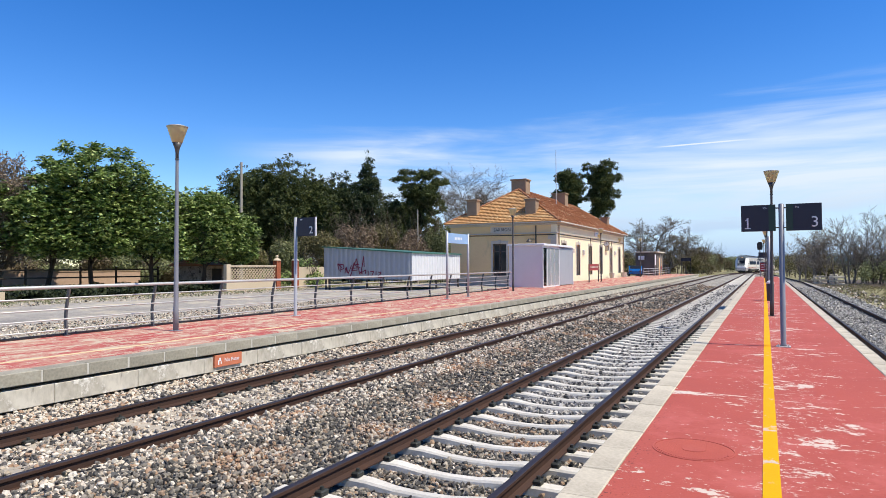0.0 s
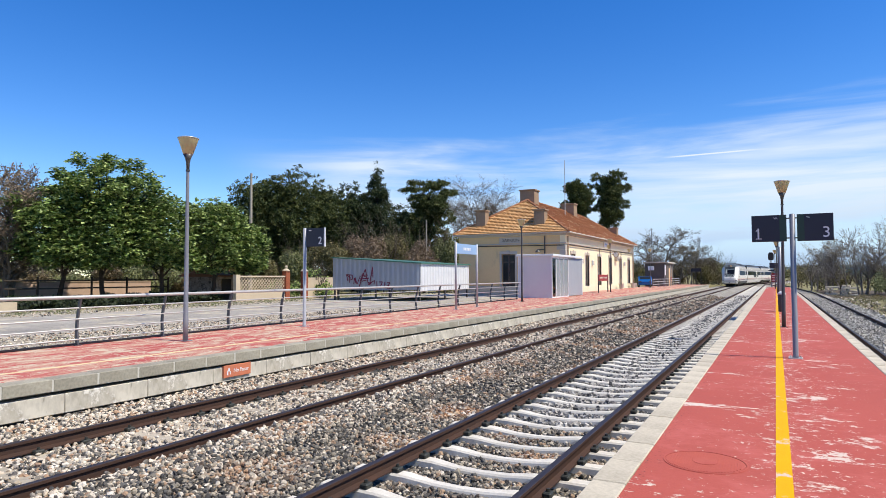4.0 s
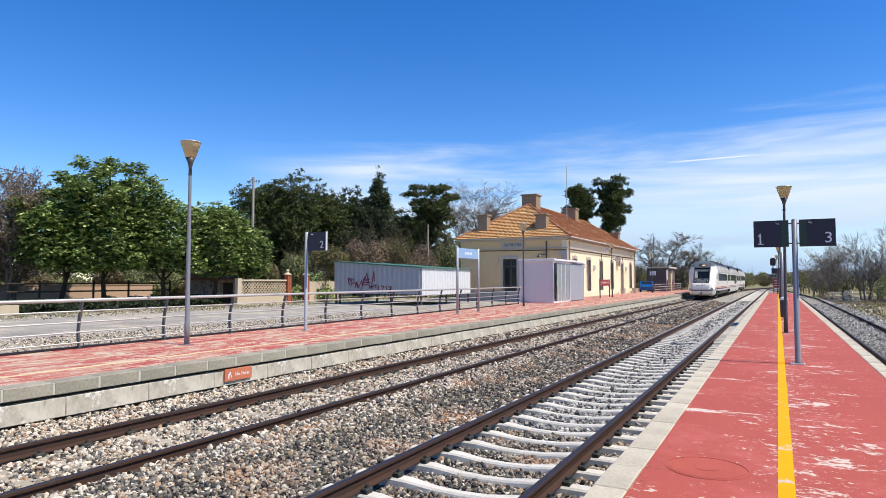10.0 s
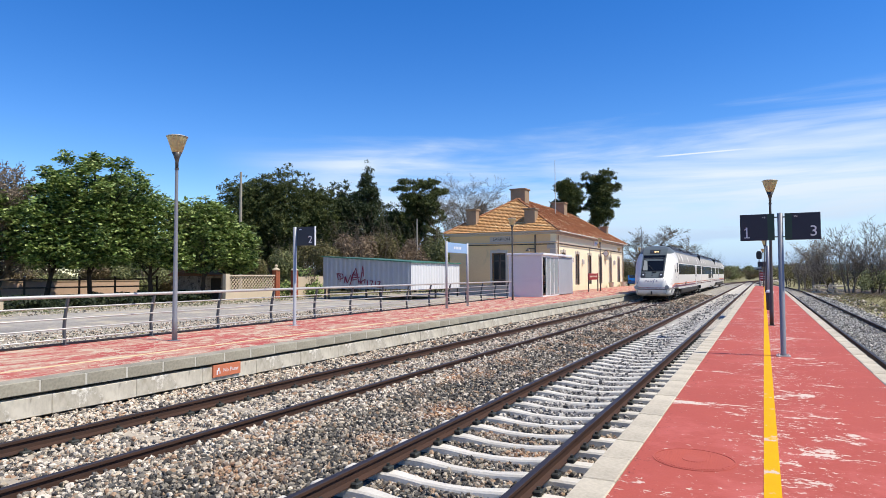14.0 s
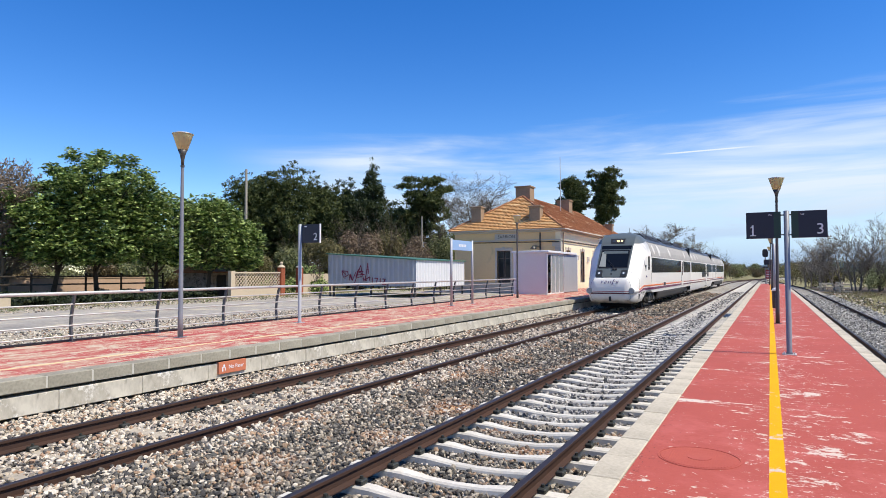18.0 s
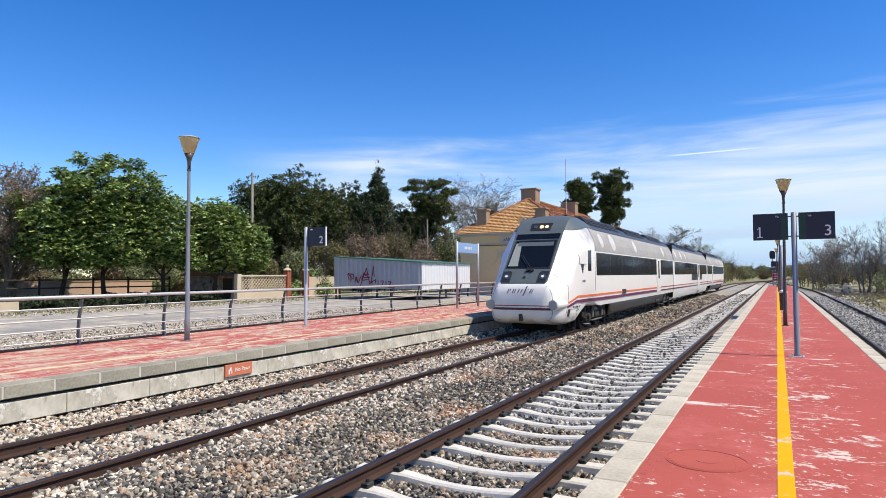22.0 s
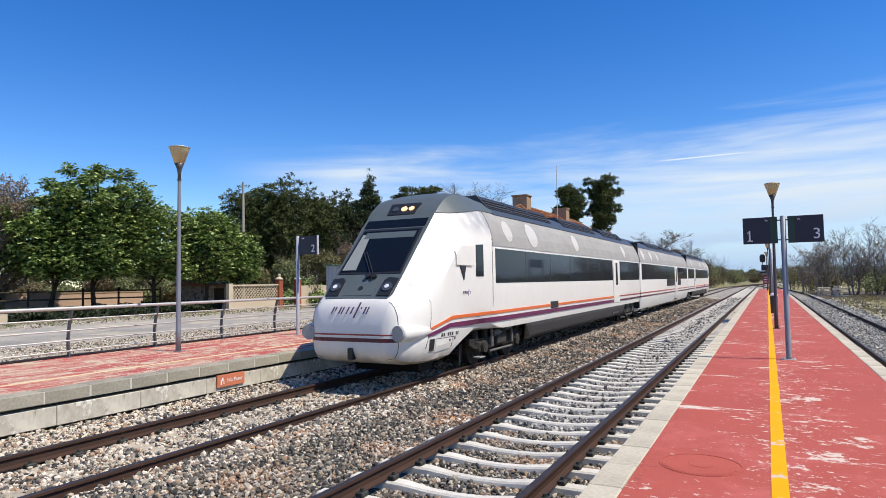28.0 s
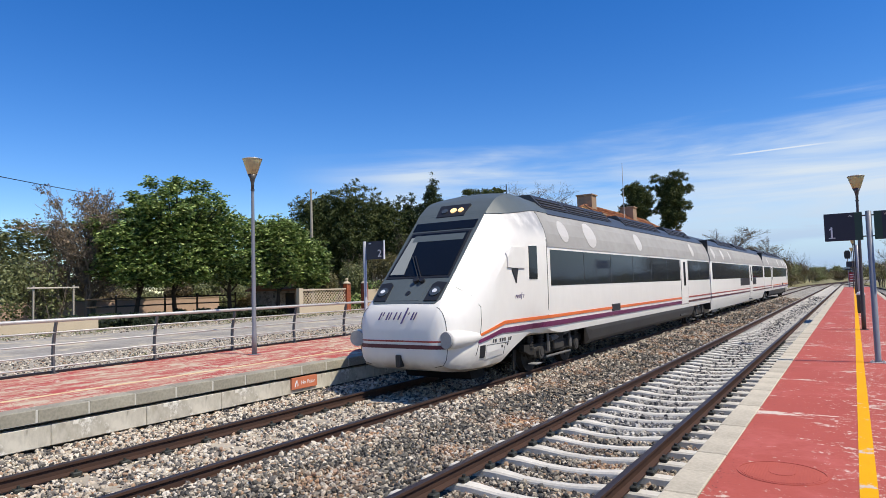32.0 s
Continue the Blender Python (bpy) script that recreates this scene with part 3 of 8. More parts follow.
def prism(bm, poly, axis, a, b):
    """Extrude a polygon of 2D points along axis from a to b ('x': points are y, z; 'y': x, z; 'z': x, y)."""
    def at(p, t):
        return {"x": (t, p[0], p[1]), "y": (p[0], t, p[1]), "z": (p[0], p[1], t)}[axis]
    va = [bm.verts.new(at(p, a)) for p in poly]
    vb = [bm.verts.new(at(p, b)) for p in poly]
    n = len(poly)
    for i in range(n):
        bm.faces.new((va[i], va[(i + 1) % n], vb[(i + 1) % n], vb[i]))
    bm.faces.new(list(reversed(va)))
    bm.faces.new(vb)
    bmesh.ops.recalc_face_normals(bm, faces=bm.faces[:])
    return bm


def letters(name, text, size, m, material, parent, depth=0.004):
    cu = bpy.data.curves.new(name, "FONT")
    cu.body, cu.size, cu.extrude, cu.align_x, cu.align_y = text, size, depth, "CENTER", "CENTER"
    cu.resolution_u = 3
    tmp = bpy.data.objects.new("tmp", cu)
    me = bpy.data.meshes.new_from_object(tmp)
    bpy.data.objects.remove(tmp)
    me.name = name
    me.materials.clear()
    me.materials.append(material)
    ob = new(name, me)
    ob.parent = parent
    ob.matrix_basis = m
    return ob


# ---------------------------------------------------------------- ground and tracks
TRACK_A, TRACK_B, TRACK_C = -3.0, -7.33, 3.55
ZC = -0.27          # rail level of the third track
EDGE_R, EDGE_R2, ZR = -1.40, 1.87, 0.30
EDGE_L, BACK_L, ZL = -9.38, -13.85, 0.50
GL = 0.08           # ground beyond the railing


def smooth(a, b, v):
    s = min(1.0, max(0.0, (v - a) / (b - a)))
    return s * s * (3 - 2 * s)


def swing(y, a, b):
    """How far a line has swung to the right that begins to turn at a and runs on straight, one in ten, from b."""
    u = min(max(y - a, 0.0), b - a)
    return 0.05 * u * u / (b - a) + 0.1 * max(y - b, 0.0)


def track_a(y):
    """Centre of the first track: straight, then away to the right beyond the points."""
    return TRACK_A + swing(y, 175, 195)


def track_b(y):
    """Centre of the second track: straight along the platform, then over into the first."""
    return TRACK_B + swing(y, 131, 154)


def track_c(y):
    """Centre of the third track: it closes in on the others behind the island platform."""
    return TRACK_C + (TRACK_A + 0.3 - TRACK_C) * smooth(85, 200, y)


def rise_c(y):
    return ZC * (1 - smooth(100, 150, y))


def sheet(name, profile, ys, material, label, kind="structure"):
    bm = bmesh.new()
    rows = [[bm.verts.new((x, y, z)) for x, z in profile] for y in ys]
    for a, b in zip(rows, rows[1:]):
        for i in range(len(profile) - 1):
            bm.faces.new((a[i], a[i + 1], b[i + 1], b[i]))
    ob = part(name, bm, material)
    return tagged(ob, label, "ground", "", kind)


# the ballast is heaped against the outer side of the second track's nearer rail and lies low between the first track's sleepers
BED = [(-9.6, -0.08), (-9.0, -0.10), (-8.5, -0.205), (-6.55, -0.205), (-6.40, -0.13), (-5.75, -0.13), (-5.2, -0.24), (-4.6, -0.27), (-4.25, -0.258), (-1.0, -0.258)]


def bed_z(x):
    for (xa, za), (xb, zb) in zip(BED, BED[1:]):
        if x <= xb:
            return za + (zb - za) * (x - xa) / (xb - xa)
    return BED[-1][1]


sheet("ground", [(-3500, 0.06), (-60, GL - 0.02), (-13.0, GL - 0.02), (-12.0, -0.5), (-1.3, -0.5), (1.0, -0.6), (2.0, -0.62), (5.2, -0.62), (7.5, -0.75), (40, -0.6), (3500, -0.6)],
      [-400, -20, 0, 40, 120, 300, 4200], M_DRY, "dry grassy earth round the station")
sheet("gravel_yard", [(-36, GL), (-22.5, GL + 0.004), (-13.2, GL + 0.004)], [-60, 0, 40, 90], M_GROUND, "pale gravel yard beside the platform")
sheet("road", [(-32.0, GL + 0.012), (-27, GL + 0.02), (-21.5, GL + 0.012)], [-80, 0, 40, 120], M_ROAD, "worn grey asphalt lane along the station")
sheet("ballast_bed", BED,
      [-20, 0, 30, 68], M_BALLAST, "grey and brown crushed stone ballast between the tracks")
sheet("ballast_bed", [(x, z + 0.01) for x, z in BED],
      [68, 100, 130], M_BALLASTF, "pale grey crushed stone ballast further along the line")
sheet("ballast_bed_side", [(1.5, ZC - 0.22), (4.9, ZC - 0.22), (6.2, -0.70)], [-20, 20, 60, 90], M_BALLASTF, "grey ballast of the third track")
sheet("leaf_litter", [(5.7, -0.60), (7.5, -0.715), (20, -0.655)], [84, 100, 128], M_LITTER, "brown leaf litter under the bare trees")


def curved_bed(name, left, right, z, ys, label):
    """A flat bed with sloping shoulders between two lines that swing with the tracks."""
    bm = bmesh.new()
    rows = [[bm.verts.new(p) for p in ((left(y) - 0.8, y, -0.66), (left(y), y, z(y)), (right(y), y, z(y)), (right(y) + 0.8, y, -0.66))] for y in ys]
    for a, b in zip(rows, rows[1:]):
        for i in range(3):
            bm.faces.new((a[i], a[i + 1], b[i + 1], b[i]))
    return tagged(part(name, bm, M_BALLASTF), label, "ground", "", "structure")


FAR_YS = [130 + 6 * i for i in range(15)] + [230, 280, 340, 390]
curved_bed("ballast_bed", lambda y: track_b(y) - 2.27, lambda y: max(track_a(y), track_b(y)) + 2.0, lambda y: -0.215, FAR_YS, "pale ballast where the tracks join and swing away")
curved_bed("ballast_bed_side", lambda y: track_c(y) - 1.9, lambda y: track_c(y) + 1.6, lambda y: rise_c(y) - 0.225, [90 + 6 * i for i in range(12)], "grey ballast of the third track")

RAILP = [(-0.07, -0.159), (0.07, -0.159), (0.07, -0.146), (0.012, -0.125), (0.009, -0.05), (0.036, -0.036), (0.036, -0.006), (0.028, 0.0),
         (-0.028, 0.0), (-0.036, -0.006), (-0.036, -0.036), (-0.009, -0.05), (-0.012, -0.125), (-0.07, -0.146)]


def rail(parent, fx, fz, ys):
    bm = bmesh.new()
    rings = [[bm.verts.new((fx(y) + px, y, fz(y) + pz)) for px, pz in RAILP] for y in ys]
    n = len(RAILP)
    for a, b in zip(rings, rings[1:]):
        for i in range(n):
            f = bm.faces.new((a[i], a[(i + 1) % n], b[(i + 1) % n], b[i]))
            f.material_index = 1 if i in (6, 7, 8) else 0
    bmesh.ops.recalc_face_normals(bm, faces=bm.faces[:])
    return part("rail", bm, [M_RAIL, M_RAILTOP], parent)


def sleeper_mesh(name, material, sag, half=1.3, w=0.13, top=-0.168):
    bm = bmesh.new()
    xs = [-half, -half + 0.02, -0.95, -0.62, -0.3, 0, 0.3, 0.62, 0.95, half - 0.02, half]
    prof = []
    for i, x in enumerate(xs):
        s = sag * (1 - smooth(0.15, 0.75, abs(x)))
        t = top - s - (0.02 if i in (0, 10) else 0)
        wt = w - 0.03 * (1 - smooth(0.1, 0.7, abs(x)))
        prof.append([bm.verts.new(p) for p in ((x, -w - 0.02, -0.36), (x, -wt, t - 0.02), (x, -wt + 0.02, t), (x, wt - 0.02, t), (x, wt, t - 0.02), (x, w + 0.02, -0.36))])
    for a, b in zip(prof, prof[1:]):
        for i in range(5):
            bm.faces.new((a[i], b[i], b[i + 1], a[i + 1]))
    bm.faces.new(prof[0])
    bm.faces.new(list(reversed(prof[-1])))
    bmesh.ops.recalc_face_normals(bm, faces=bm.faces[:])
    me = bpy.data.meshes.new(name)
    bm.to_mesh(me)
    bm.free()
    me.materials.append(material)
    return me


G = 0.869   # half the distance between rail centres
YS_A = [-20, 40, 100, 172] + [175 + 5 * i for i in range(5)] + [390]
YS_B = [-20, 40, 100, 128] + [131 + 4 * i for i in range(7)] + [193]
YS_C = [-20, 40, 82] + [85 + 5 * i for i in range(22)]
first_track = thing("railway_track", pose(0, 0, 0), "single railway track with rusty rails on pale concrete sleepers", "track", "railway tracks", "structure")
second_track = thing("railway_track", pose(0, 0, 0), "railway track with rusty rails on old sleepers sunk in pale ballast", "track", "railway tracks", "structure")
third_track = thing("railway_track", pose(0, 0, 0), "disused railway track with rusty rails beside the platform", "track", "railway tracks", "structure")
for s in (-G, G):
    rail(first_track, lambda y, s=s: track_a(y) + s, lambda y: 0.0, YS_A)
    rail(second_track, lambda y, s=s: track_b(y) + s, lambda y: 0.0, YS_B)
    rail(third_track, lambda y, s=s: track_c(y) + s, rise_c, YS_C)
SL_A = sleeper_mesh("sleeper", M_SLEEPER, 0.05, 1.3, 0.088)
SL_B = sleeper_mesh("sleeper_old", M_SLEEPW, 0.0, 1.3, 0.14, -0.172)
SLEEPERS_A = [-9.6 + 0.6 * i for i in range(250)]
SLEEPERS_B = [-9.06 + 0.62 * i for i in range(128)]
CLIPS = bmesh.new()
box(CLIPS, -0.045, 0.045, -0.06, 0.06, -0.17, -0.115, 0.012)
tube(CLIPS, (0, 0, -0.13), (0, 0, -0.085), 0.02, n=6)
clip_me = bpy.data.meshes.new("rail_clip")
CLIPS.to_mesh(clip_me)
CLIPS.free()
clip_me.materials.append(M_CLIP)
for i, y in enumerate(SLEEPERS_A):
    s = share("sleeper", SL_A, pose(TRACK_A, y, 0, 0, 0, 0.4 * math.sin(i * 2.3)), first_track)
    if 2 < y < 24:
        for x in (-G - 0.11, -G + 0.11, G - 0.11, G + 0.11):
            share("rail_clip", clip_me, pose(x, 0, 0), s)
for i, y in enumerate(SLEEPERS_B):
    s = share("sleeper", SL_B, pose(TRACK_B, y, -0.012 * (i % 3), 0, 0, 0.8 * math.sin(i * 1.7)), second_track)
    if 2 < y < 16:
        for x in (-G + 0.11, G + 0.11):
            share("rail_clip", clip_me, pose(x, 0, 0), s)
for i in range(126):
    share("sleeper", SL_B, pose(TRACK_C, -8.32 + 0.62 * i, ZC - 0.02), third_track)


def stone_cloud(name, boxes, material, label, seed, reject):
    """Loose stones over rectangles (x0, x1, y0, y1, z, per square metre, size)."""
    rng = np.random.default_rng(seed)
    cube = np.array([(x, y, z) for x in (-0.8, 0.8) for y in (-0.8, 0.8) for z in (-0.8, 0.8)])
    cube_f = np.array([(0, 1, 3), (0, 3, 2), (4, 6, 7), (4, 7, 5), (0, 4, 5), (0, 5, 1), (2, 3, 7), (2, 7, 6), (0, 2, 6), (0, 6, 4), (1, 5, 7), (1, 7, 3)])
    g = 1.618
    knob = np.array([(-1, g, 0), (1, g, 0), (-1, -g, 0), (1, -g, 0), (0, -1, g), (0, 1, g), (0, -1, -g), (0, 1, -g), (g, 0, -1), (g, 0, 1), (-g, 0, -1), (-g, 0, 1)]) * 0.62
    knob_f = np.array([(0, 11, 5), (0, 5, 1), (0, 1, 7), (0, 7, 10), (0, 10, 11), (1, 5, 9), (5, 11, 4), (11, 10, 2), (10, 7, 6), (7, 1, 8),
                       (3, 9, 4), (3, 4, 2), (3, 2, 6), (3, 6, 8), (3, 8, 9), (4, 9, 5), (2, 4, 11), (6, 2, 10), (8, 6, 7), (9, 8, 1)])
    vs, fs, n0 = [], [], 0
    for x0, x1, y0, y1, z, dens, size in boxes:
        base, tri, low = (knob, knob_f, 0.62) if y1 <= 9 else (cube, cube_f, 0.45)
        n = int((x1 - x0) * (y1 - y0) * dens)
        p = np.stack([rng.uniform(x0, x1, n), rng.uniform(y0, y1, n), np.full(n, z or 0.0)], 1)
        keep = np.array([not reject(a, b, rng.random()) for a, b, _ in p])
        p = p[keep]
        n = len(p)
        r = size * rng.uniform(0.55, 1.35, n)
        if z is None:
            p[:, 2] = [bed_z(a) + 0.012 for a in p[:, 0]]
        p[:, 2] += rng.uniform(-1.0, 0.8, n) * r
        jit = rng.uniform(low, 1.25, (n, len(base), 3))
        sq = rng.uniform(0.5, 1.3, (n, 1, 3))
        a = rng.uniform(0, 6.28, n)
        c, s = np.cos(a)[:, None], np.sin(a)[:, None]
        q = base[None] * jit * sq * r[:, None, None]
        tilt = rng.uniform(-1.2, 1.2, (n, 1))
        x, y, zz = q[..., 0], q[..., 1], q[..., 2] * 0.8
        y, zz = y * np.cos(tilt) - zz * np.sin(tilt), y * np.sin(tilt) + zz * np.cos(tilt)
        q = np.stack([x * c - y * s, x * s + y * c, zz], -1) + p[:, None, :]
        vs.append(q.reshape(-1, 3))
        fs.append((tri[None] + (n0 + np.arange(n) * len(base))[:, None, None]).reshape(-1, 3))
        n0 += n * len(base)
    v, f = np.concatenate(vs), np.concatenate(fs)
    me = bpy.data.meshes.new(name)
    me.vertices.add(len(v))
    me.vertices.foreach_set("co", v.ravel())
    me.loops.add(len(f) * 3)
    me.loops.foreach_set("vertex_index", f.ravel().astype(np.int32))
    me.polygons.add(len(f))
    me.polygons.foreach_set("loop_start", np.arange(len(f), dtype=np.int32) * 3)
    me.update()
    me.validate()
    me.shade_flat()
    me.materials.append(material)
    return tagged(new(name, me), label, "ballast", "", "stuff")


def clear_of_tracks(x, y, r):
    for c, ys, p in ((TRACK_A, SLEEPERS_A, 1.0), (TRACK_B, SLEEPERS_B, 0.42)):
        if abs(x - c) < 1.32:
            k = (y - ys[0]) / (ys[1] - ys[0])
            if abs(k - round(k)) * (ys[1] - ys[0]) < 0.14 and r < p:
                return True
            if abs(abs(x - c) - G) < 0.075:
                return True
    return False


stone_cloud("ballast_stones", [(-6.2, -1.42, -7, 2.6, None, 140, 0.05), (-6.2, -1.40, 2.6, 9, None, 1050, 0.025), (-6.0, -4.25, 9, 17, None, 800, 0.030), (-5.9, -4.25, 17, 32, None, 330, 0.038),
                               (-5.9, -4.25, 32, 70, None, 70, 0.058)],
            M_STONE, "mixed grey and brown crushed stones between the rails", 3, clear_of_tracks)
stone_cloud("track_stones", [(-4.25, -1.45, 9, 17, None, 800, 0.030), (-4.25, -1.5, 17, 32, None, 330, 0.038), (-4.25, -1.5, 32, 75, None, 80, 0.055)],
            M_MIXST, "light grey crushed stones between the sleepers", 4, clear_of_tracks)
stone_cloud("pale_ballast_stones", [(-9.3, -5.6, -7, 2.2, None, 140, 0.05), (-9.44, -8.75, 2.2, 9, None, 700, 0.028), (-9.44, -8.75, 9, 16, None, 600, 0.031), (-9.44, -8.75, 16, 40, None, 120, 0.05), (-9.3, -5.6, 2.2, 9, None, 800, 0.027), (-9.3, -5.7, 9, 17, None, 680, 0.032), (-9.3, -5.8, 17, 32, None, 280, 0.040),
                                    (-9.3, -5.8, 32, 70, None, 65, 0.060)],
            M_STONEP, "pale cream crushed stones round the second track", 5, clear_of_tracks)
stone_cloud("side_ballast_stones", [(1.95, 5.6, -7, 12, ZC - 0.19, 120, 0.05), (1.95, 5.6, 12, 24, ZC - 0.19, 600, 0.029), (1.95, 5.6, 24, 40, ZC - 0.19, 320, 0.038), (1.95, 5.6, 40, 75, ZC - 0.19, 90, 0.055)], M_GREYST, "grey stones of the third track", 9, lambda x, y, r: abs(abs(x - TRACK_C) - G) < 0.075)
# rough gravel close behind the railing
stone_cloud("yard_stones", [(-21.8, -14.0, 3, 30, GL + 0.01, 75, 0.030), (-37.5, -31.5, 12, 40, GL + 0.01, 14, 0.04)], M_STONEP, "loose pale gravel behind the railing", 11, lambda x, y, r: False)

# ---------------------------------------------------------------- platforms
near_platform = thing("platform", pose(0, 0, 0), "island platform with worn red paint and a yellow line", "platform", "platforms", "structure")
bm = B(EDGE_R + 0.1, EDGE_R2 - 0.1, -12, 98, -0.6, ZR - 0.06)
part("base", bm, M_WALLC, near_platform)
bm = B(EDGE_R + 0.285, EDGE_R2 - 0.265, -12, 98, ZR - 0.07, ZR - 0.006)
part("paving", bm, M_RED, near_platform, "worn red painted asphalt with bare patches")
bm = B(-0.038, 0.088, -12, 97.5, ZR - 0.02, ZR - 0.002)
part("yellow_line", bm, M_YELLOW, near_platform, "bright yellow painted safety line")
far_platform = thing("platform", pose(0, 0, 0), "long station platform with heavily worn red paint", "platform", "platforms", "structure")
poly = [(EDGE_L - 0.34, -12), (EDGE_L - 0.34, 108), (-15.6, 108), (-15.6, 36.5), (BACK_L - 0.75, 36.5), (BACK_L + 0.35, 0), (BACK_L + 0.75, -12)]
part("paving", prism(bmesh.new(), poly, "z", ZL - 0.07, ZL - 0.006), M_REDW, far_platform, "red paint worn through to cream concrete")
part("base", prism(bmesh.new(), [(EDGE_L - 0.16, -12), (EDGE_L - 0.16, 108)] + [(x + (0.05 if x > -15 else 0), y) for x, y in poly[2:]], "z", -0.5, ZL - 0.07), M_RECESS, far_platform, "base coloured dark for the shade under the coping")
part("mortar", B(EDGE_L - 0.33, EDGE_L - 0.006, -12, 108, ZL - 0.176, ZL - 0.004), M_MORTAR, far_platform, "pale mortar in the joints")
part("yellow_line", B(-10.70, -10.60, -12, 107, ZL - 0.02, ZL - 0.002), M_YELLOWF, far_platform, "faded yellow painted line")


def slab_row(parent, x0, x1, z, h, ys, step, material, name):
    g = 0.010 if z > 0.4 else 0.002
    bm = B(x0 - (x0 + x1) / 2, x1 - (x0 + x1) / 2, -step / 2 + g, step / 2 - g, -h, 0, 0.01)
    me = bpy.data.meshes.new(name)
    bm.to_mesh(me)
    bm.free()
    me.materials.append(material)
    y, i = ys[0], 0
    while y < ys[1]:
        share(name, me, pose((x0 + x1) / 2 + 0.004 * math.sin(i * 7.7), y + step / 2, z + 0.003 * math.sin(i * 3.1), 0, 0, 0.25 * math.sin(i * 1.9)), parent)
        y += step
        i += 1


def railing():
    """Steel railing along the back of the far platform: bowed flat posts, a thick top rail and four thin rails."""
    r = thing("railing", pose(0, 0, 0), "galvanised steel railing with bowed posts along the platform", "railing")
    def fx(y):
        return -13.62 - 0.034 * (y - 8)
    ys = [-7.19 + 2.24 * i for i in range(21)]
    hs = [(1.06, 0.038, 0.12), (0.82, 0.017, 0.07), (0.575, 0.017, 0.035), (0.355, 0.017, 0.02), (0.13, 0.017, 0.03)]
    y0, y1 = ys[0] - 0.6, ys[-1] + 0.3
    for k, (h, rad, off) in enumerate(hs):
        bm = bmesh.new()
        tube(bm, (fx(y0) + off, y0, ZL + h), (fx(y1) + off, y1, ZL + h), rad, n=12)
        part("top_rail" if k == 0 else "rail", bm, M_STEEL, r, smooth=True)
    prof = [(0.02, 0.0), (-0.02, 0.35), (0.0, 0.58), (0.05, 0.82), (0.11, 1.04)]
    for y in ys:
        bm = bmesh.new()
        for (a, ha), (b, hb) in zip(prof, prof[1:]):
            va = [bm.verts.new((fx(y) + o + a, y + d, ZL + ha)) for o, d in ((-0.04, -0.018), (0.04, -0.018), (0.04, 0.018), (-0.04, 0.018))]
            vb = [bm.verts.new((fx(y) + o + b, y + d, ZL + hb)) for o, d in ((-0.036, -0.018), (0.036, -0.018), (0.036, 0.018), (-0.036, 0.018))]
            for i in range(4):
                bm.faces.new((va[i], va[(i + 1) % 4], vb[(i + 1) % 4], vb[i]))
        box(bm, fx(y) - 0.06, fx(y) + 0.06, y - 0.07, y + 0.07, ZL - 0.03, ZL + 0.012)
        part("post", bm, M_RPOST, r, "dark grey bowed flat-steel post")
    bm = bmesh.new()
    y = y0
    tube(bm, (fx(y0) - 0.06, y0, ZL + 0.02), (fx(y1) - 0.06, y1, ZL + 0.02), 0.03, n=6)
    while y < y1:
        box(bm, fx(y) - 0.11, fx(y) - 0.02, y - 0.02, y + 0.02, ZL - 0.06, ZL + 0.02)
        y += 0.72
    part("kerb_rail", bm, M_DARKPOST, r, "dark steel edge strip at the foot of the railing")
    return r


railing()


def lamp_post(paint, label):
    e = thing("lamp_post", pose(0, 0, 0), label, "lamp post", "platform lamp posts")
    part("base_plate", B(-0.11, 0.11, -0.11, 0.11, 0, 0.015, 0.003), paint, e)
    bm = lathe(bmesh.new(), [(0.062, 0.01), (0.062, 0.5), (0.056, 0.52), (0.046, 2.4), (0.036, 3.98), (0.036, 4.01)], 12)
    part("pole", bm, paint, e, smooth=True)
    part("collar", lathe(bmesh.new(), [(0.048, 4.0), (0.048, 4.04)], 12), M_LAMPD, e)
    part("holder", lathe(bmesh.new(), [(0.036, 4.03), (0.04, 4.18), (0.062, 4.29), (0.112, 4.41)], 16), M_LAMPD, e, "dark metal neck", True)
    part("shade", lathe(bmesh.new(), [(0.113, 4.41), (0.228, 4.765), (0.234, 4.78)], 20), M_LAMP, e, "cream frosted cone", True)
    part("cap", lathe(bmesh.new(), [(0.242, 4.777), (0.246, 4.79), (0.17, 4.815), (0.02, 4.825)], 20), M_STEEL, e, "pale flat lid", True)
    return e


lamp = lamp_post(M_POST, "slim grey platform lamp post with a cream cone")
lamp.matrix_basis = pose(-12.255, 10.22, ZL - 0.005)
lamp = lamp_post(M_BROWNPOST, "slim dark brown platform lamp post with a cream cone")
lamp.matrix_basis = pose(-13.08, 34.5, ZL - 0.005)
for x, y, z, lean in ((-13.2, 57.2, ZL, 0), (-13.7, 80.5, ZL, 0), (0.195, 23.4, ZR, 0.6), (0.16, 45.0, ZR, 0), (0.10, 66.0, ZR, 0), (-0.05, 88.0, ZR, 0)):
    copy_thing(lamp, pose(x, y, z - 0.005, 0, lean, 0))
# ---------------------------------------------------------------- train
SIDE = [(0.0, 0.30), (1.10, 0.30), (1.30, 0.42), (1.42, 0.75), (1.465, 1.1), (1.47, 1.9), (1.465, 2.85), (1.41, 3.17), (1.28, 3.51), (1.11, 3.78), (0.86, 3.99), (0.55, 4.12), (0.28, 4.18), (0.0, 4.20)]
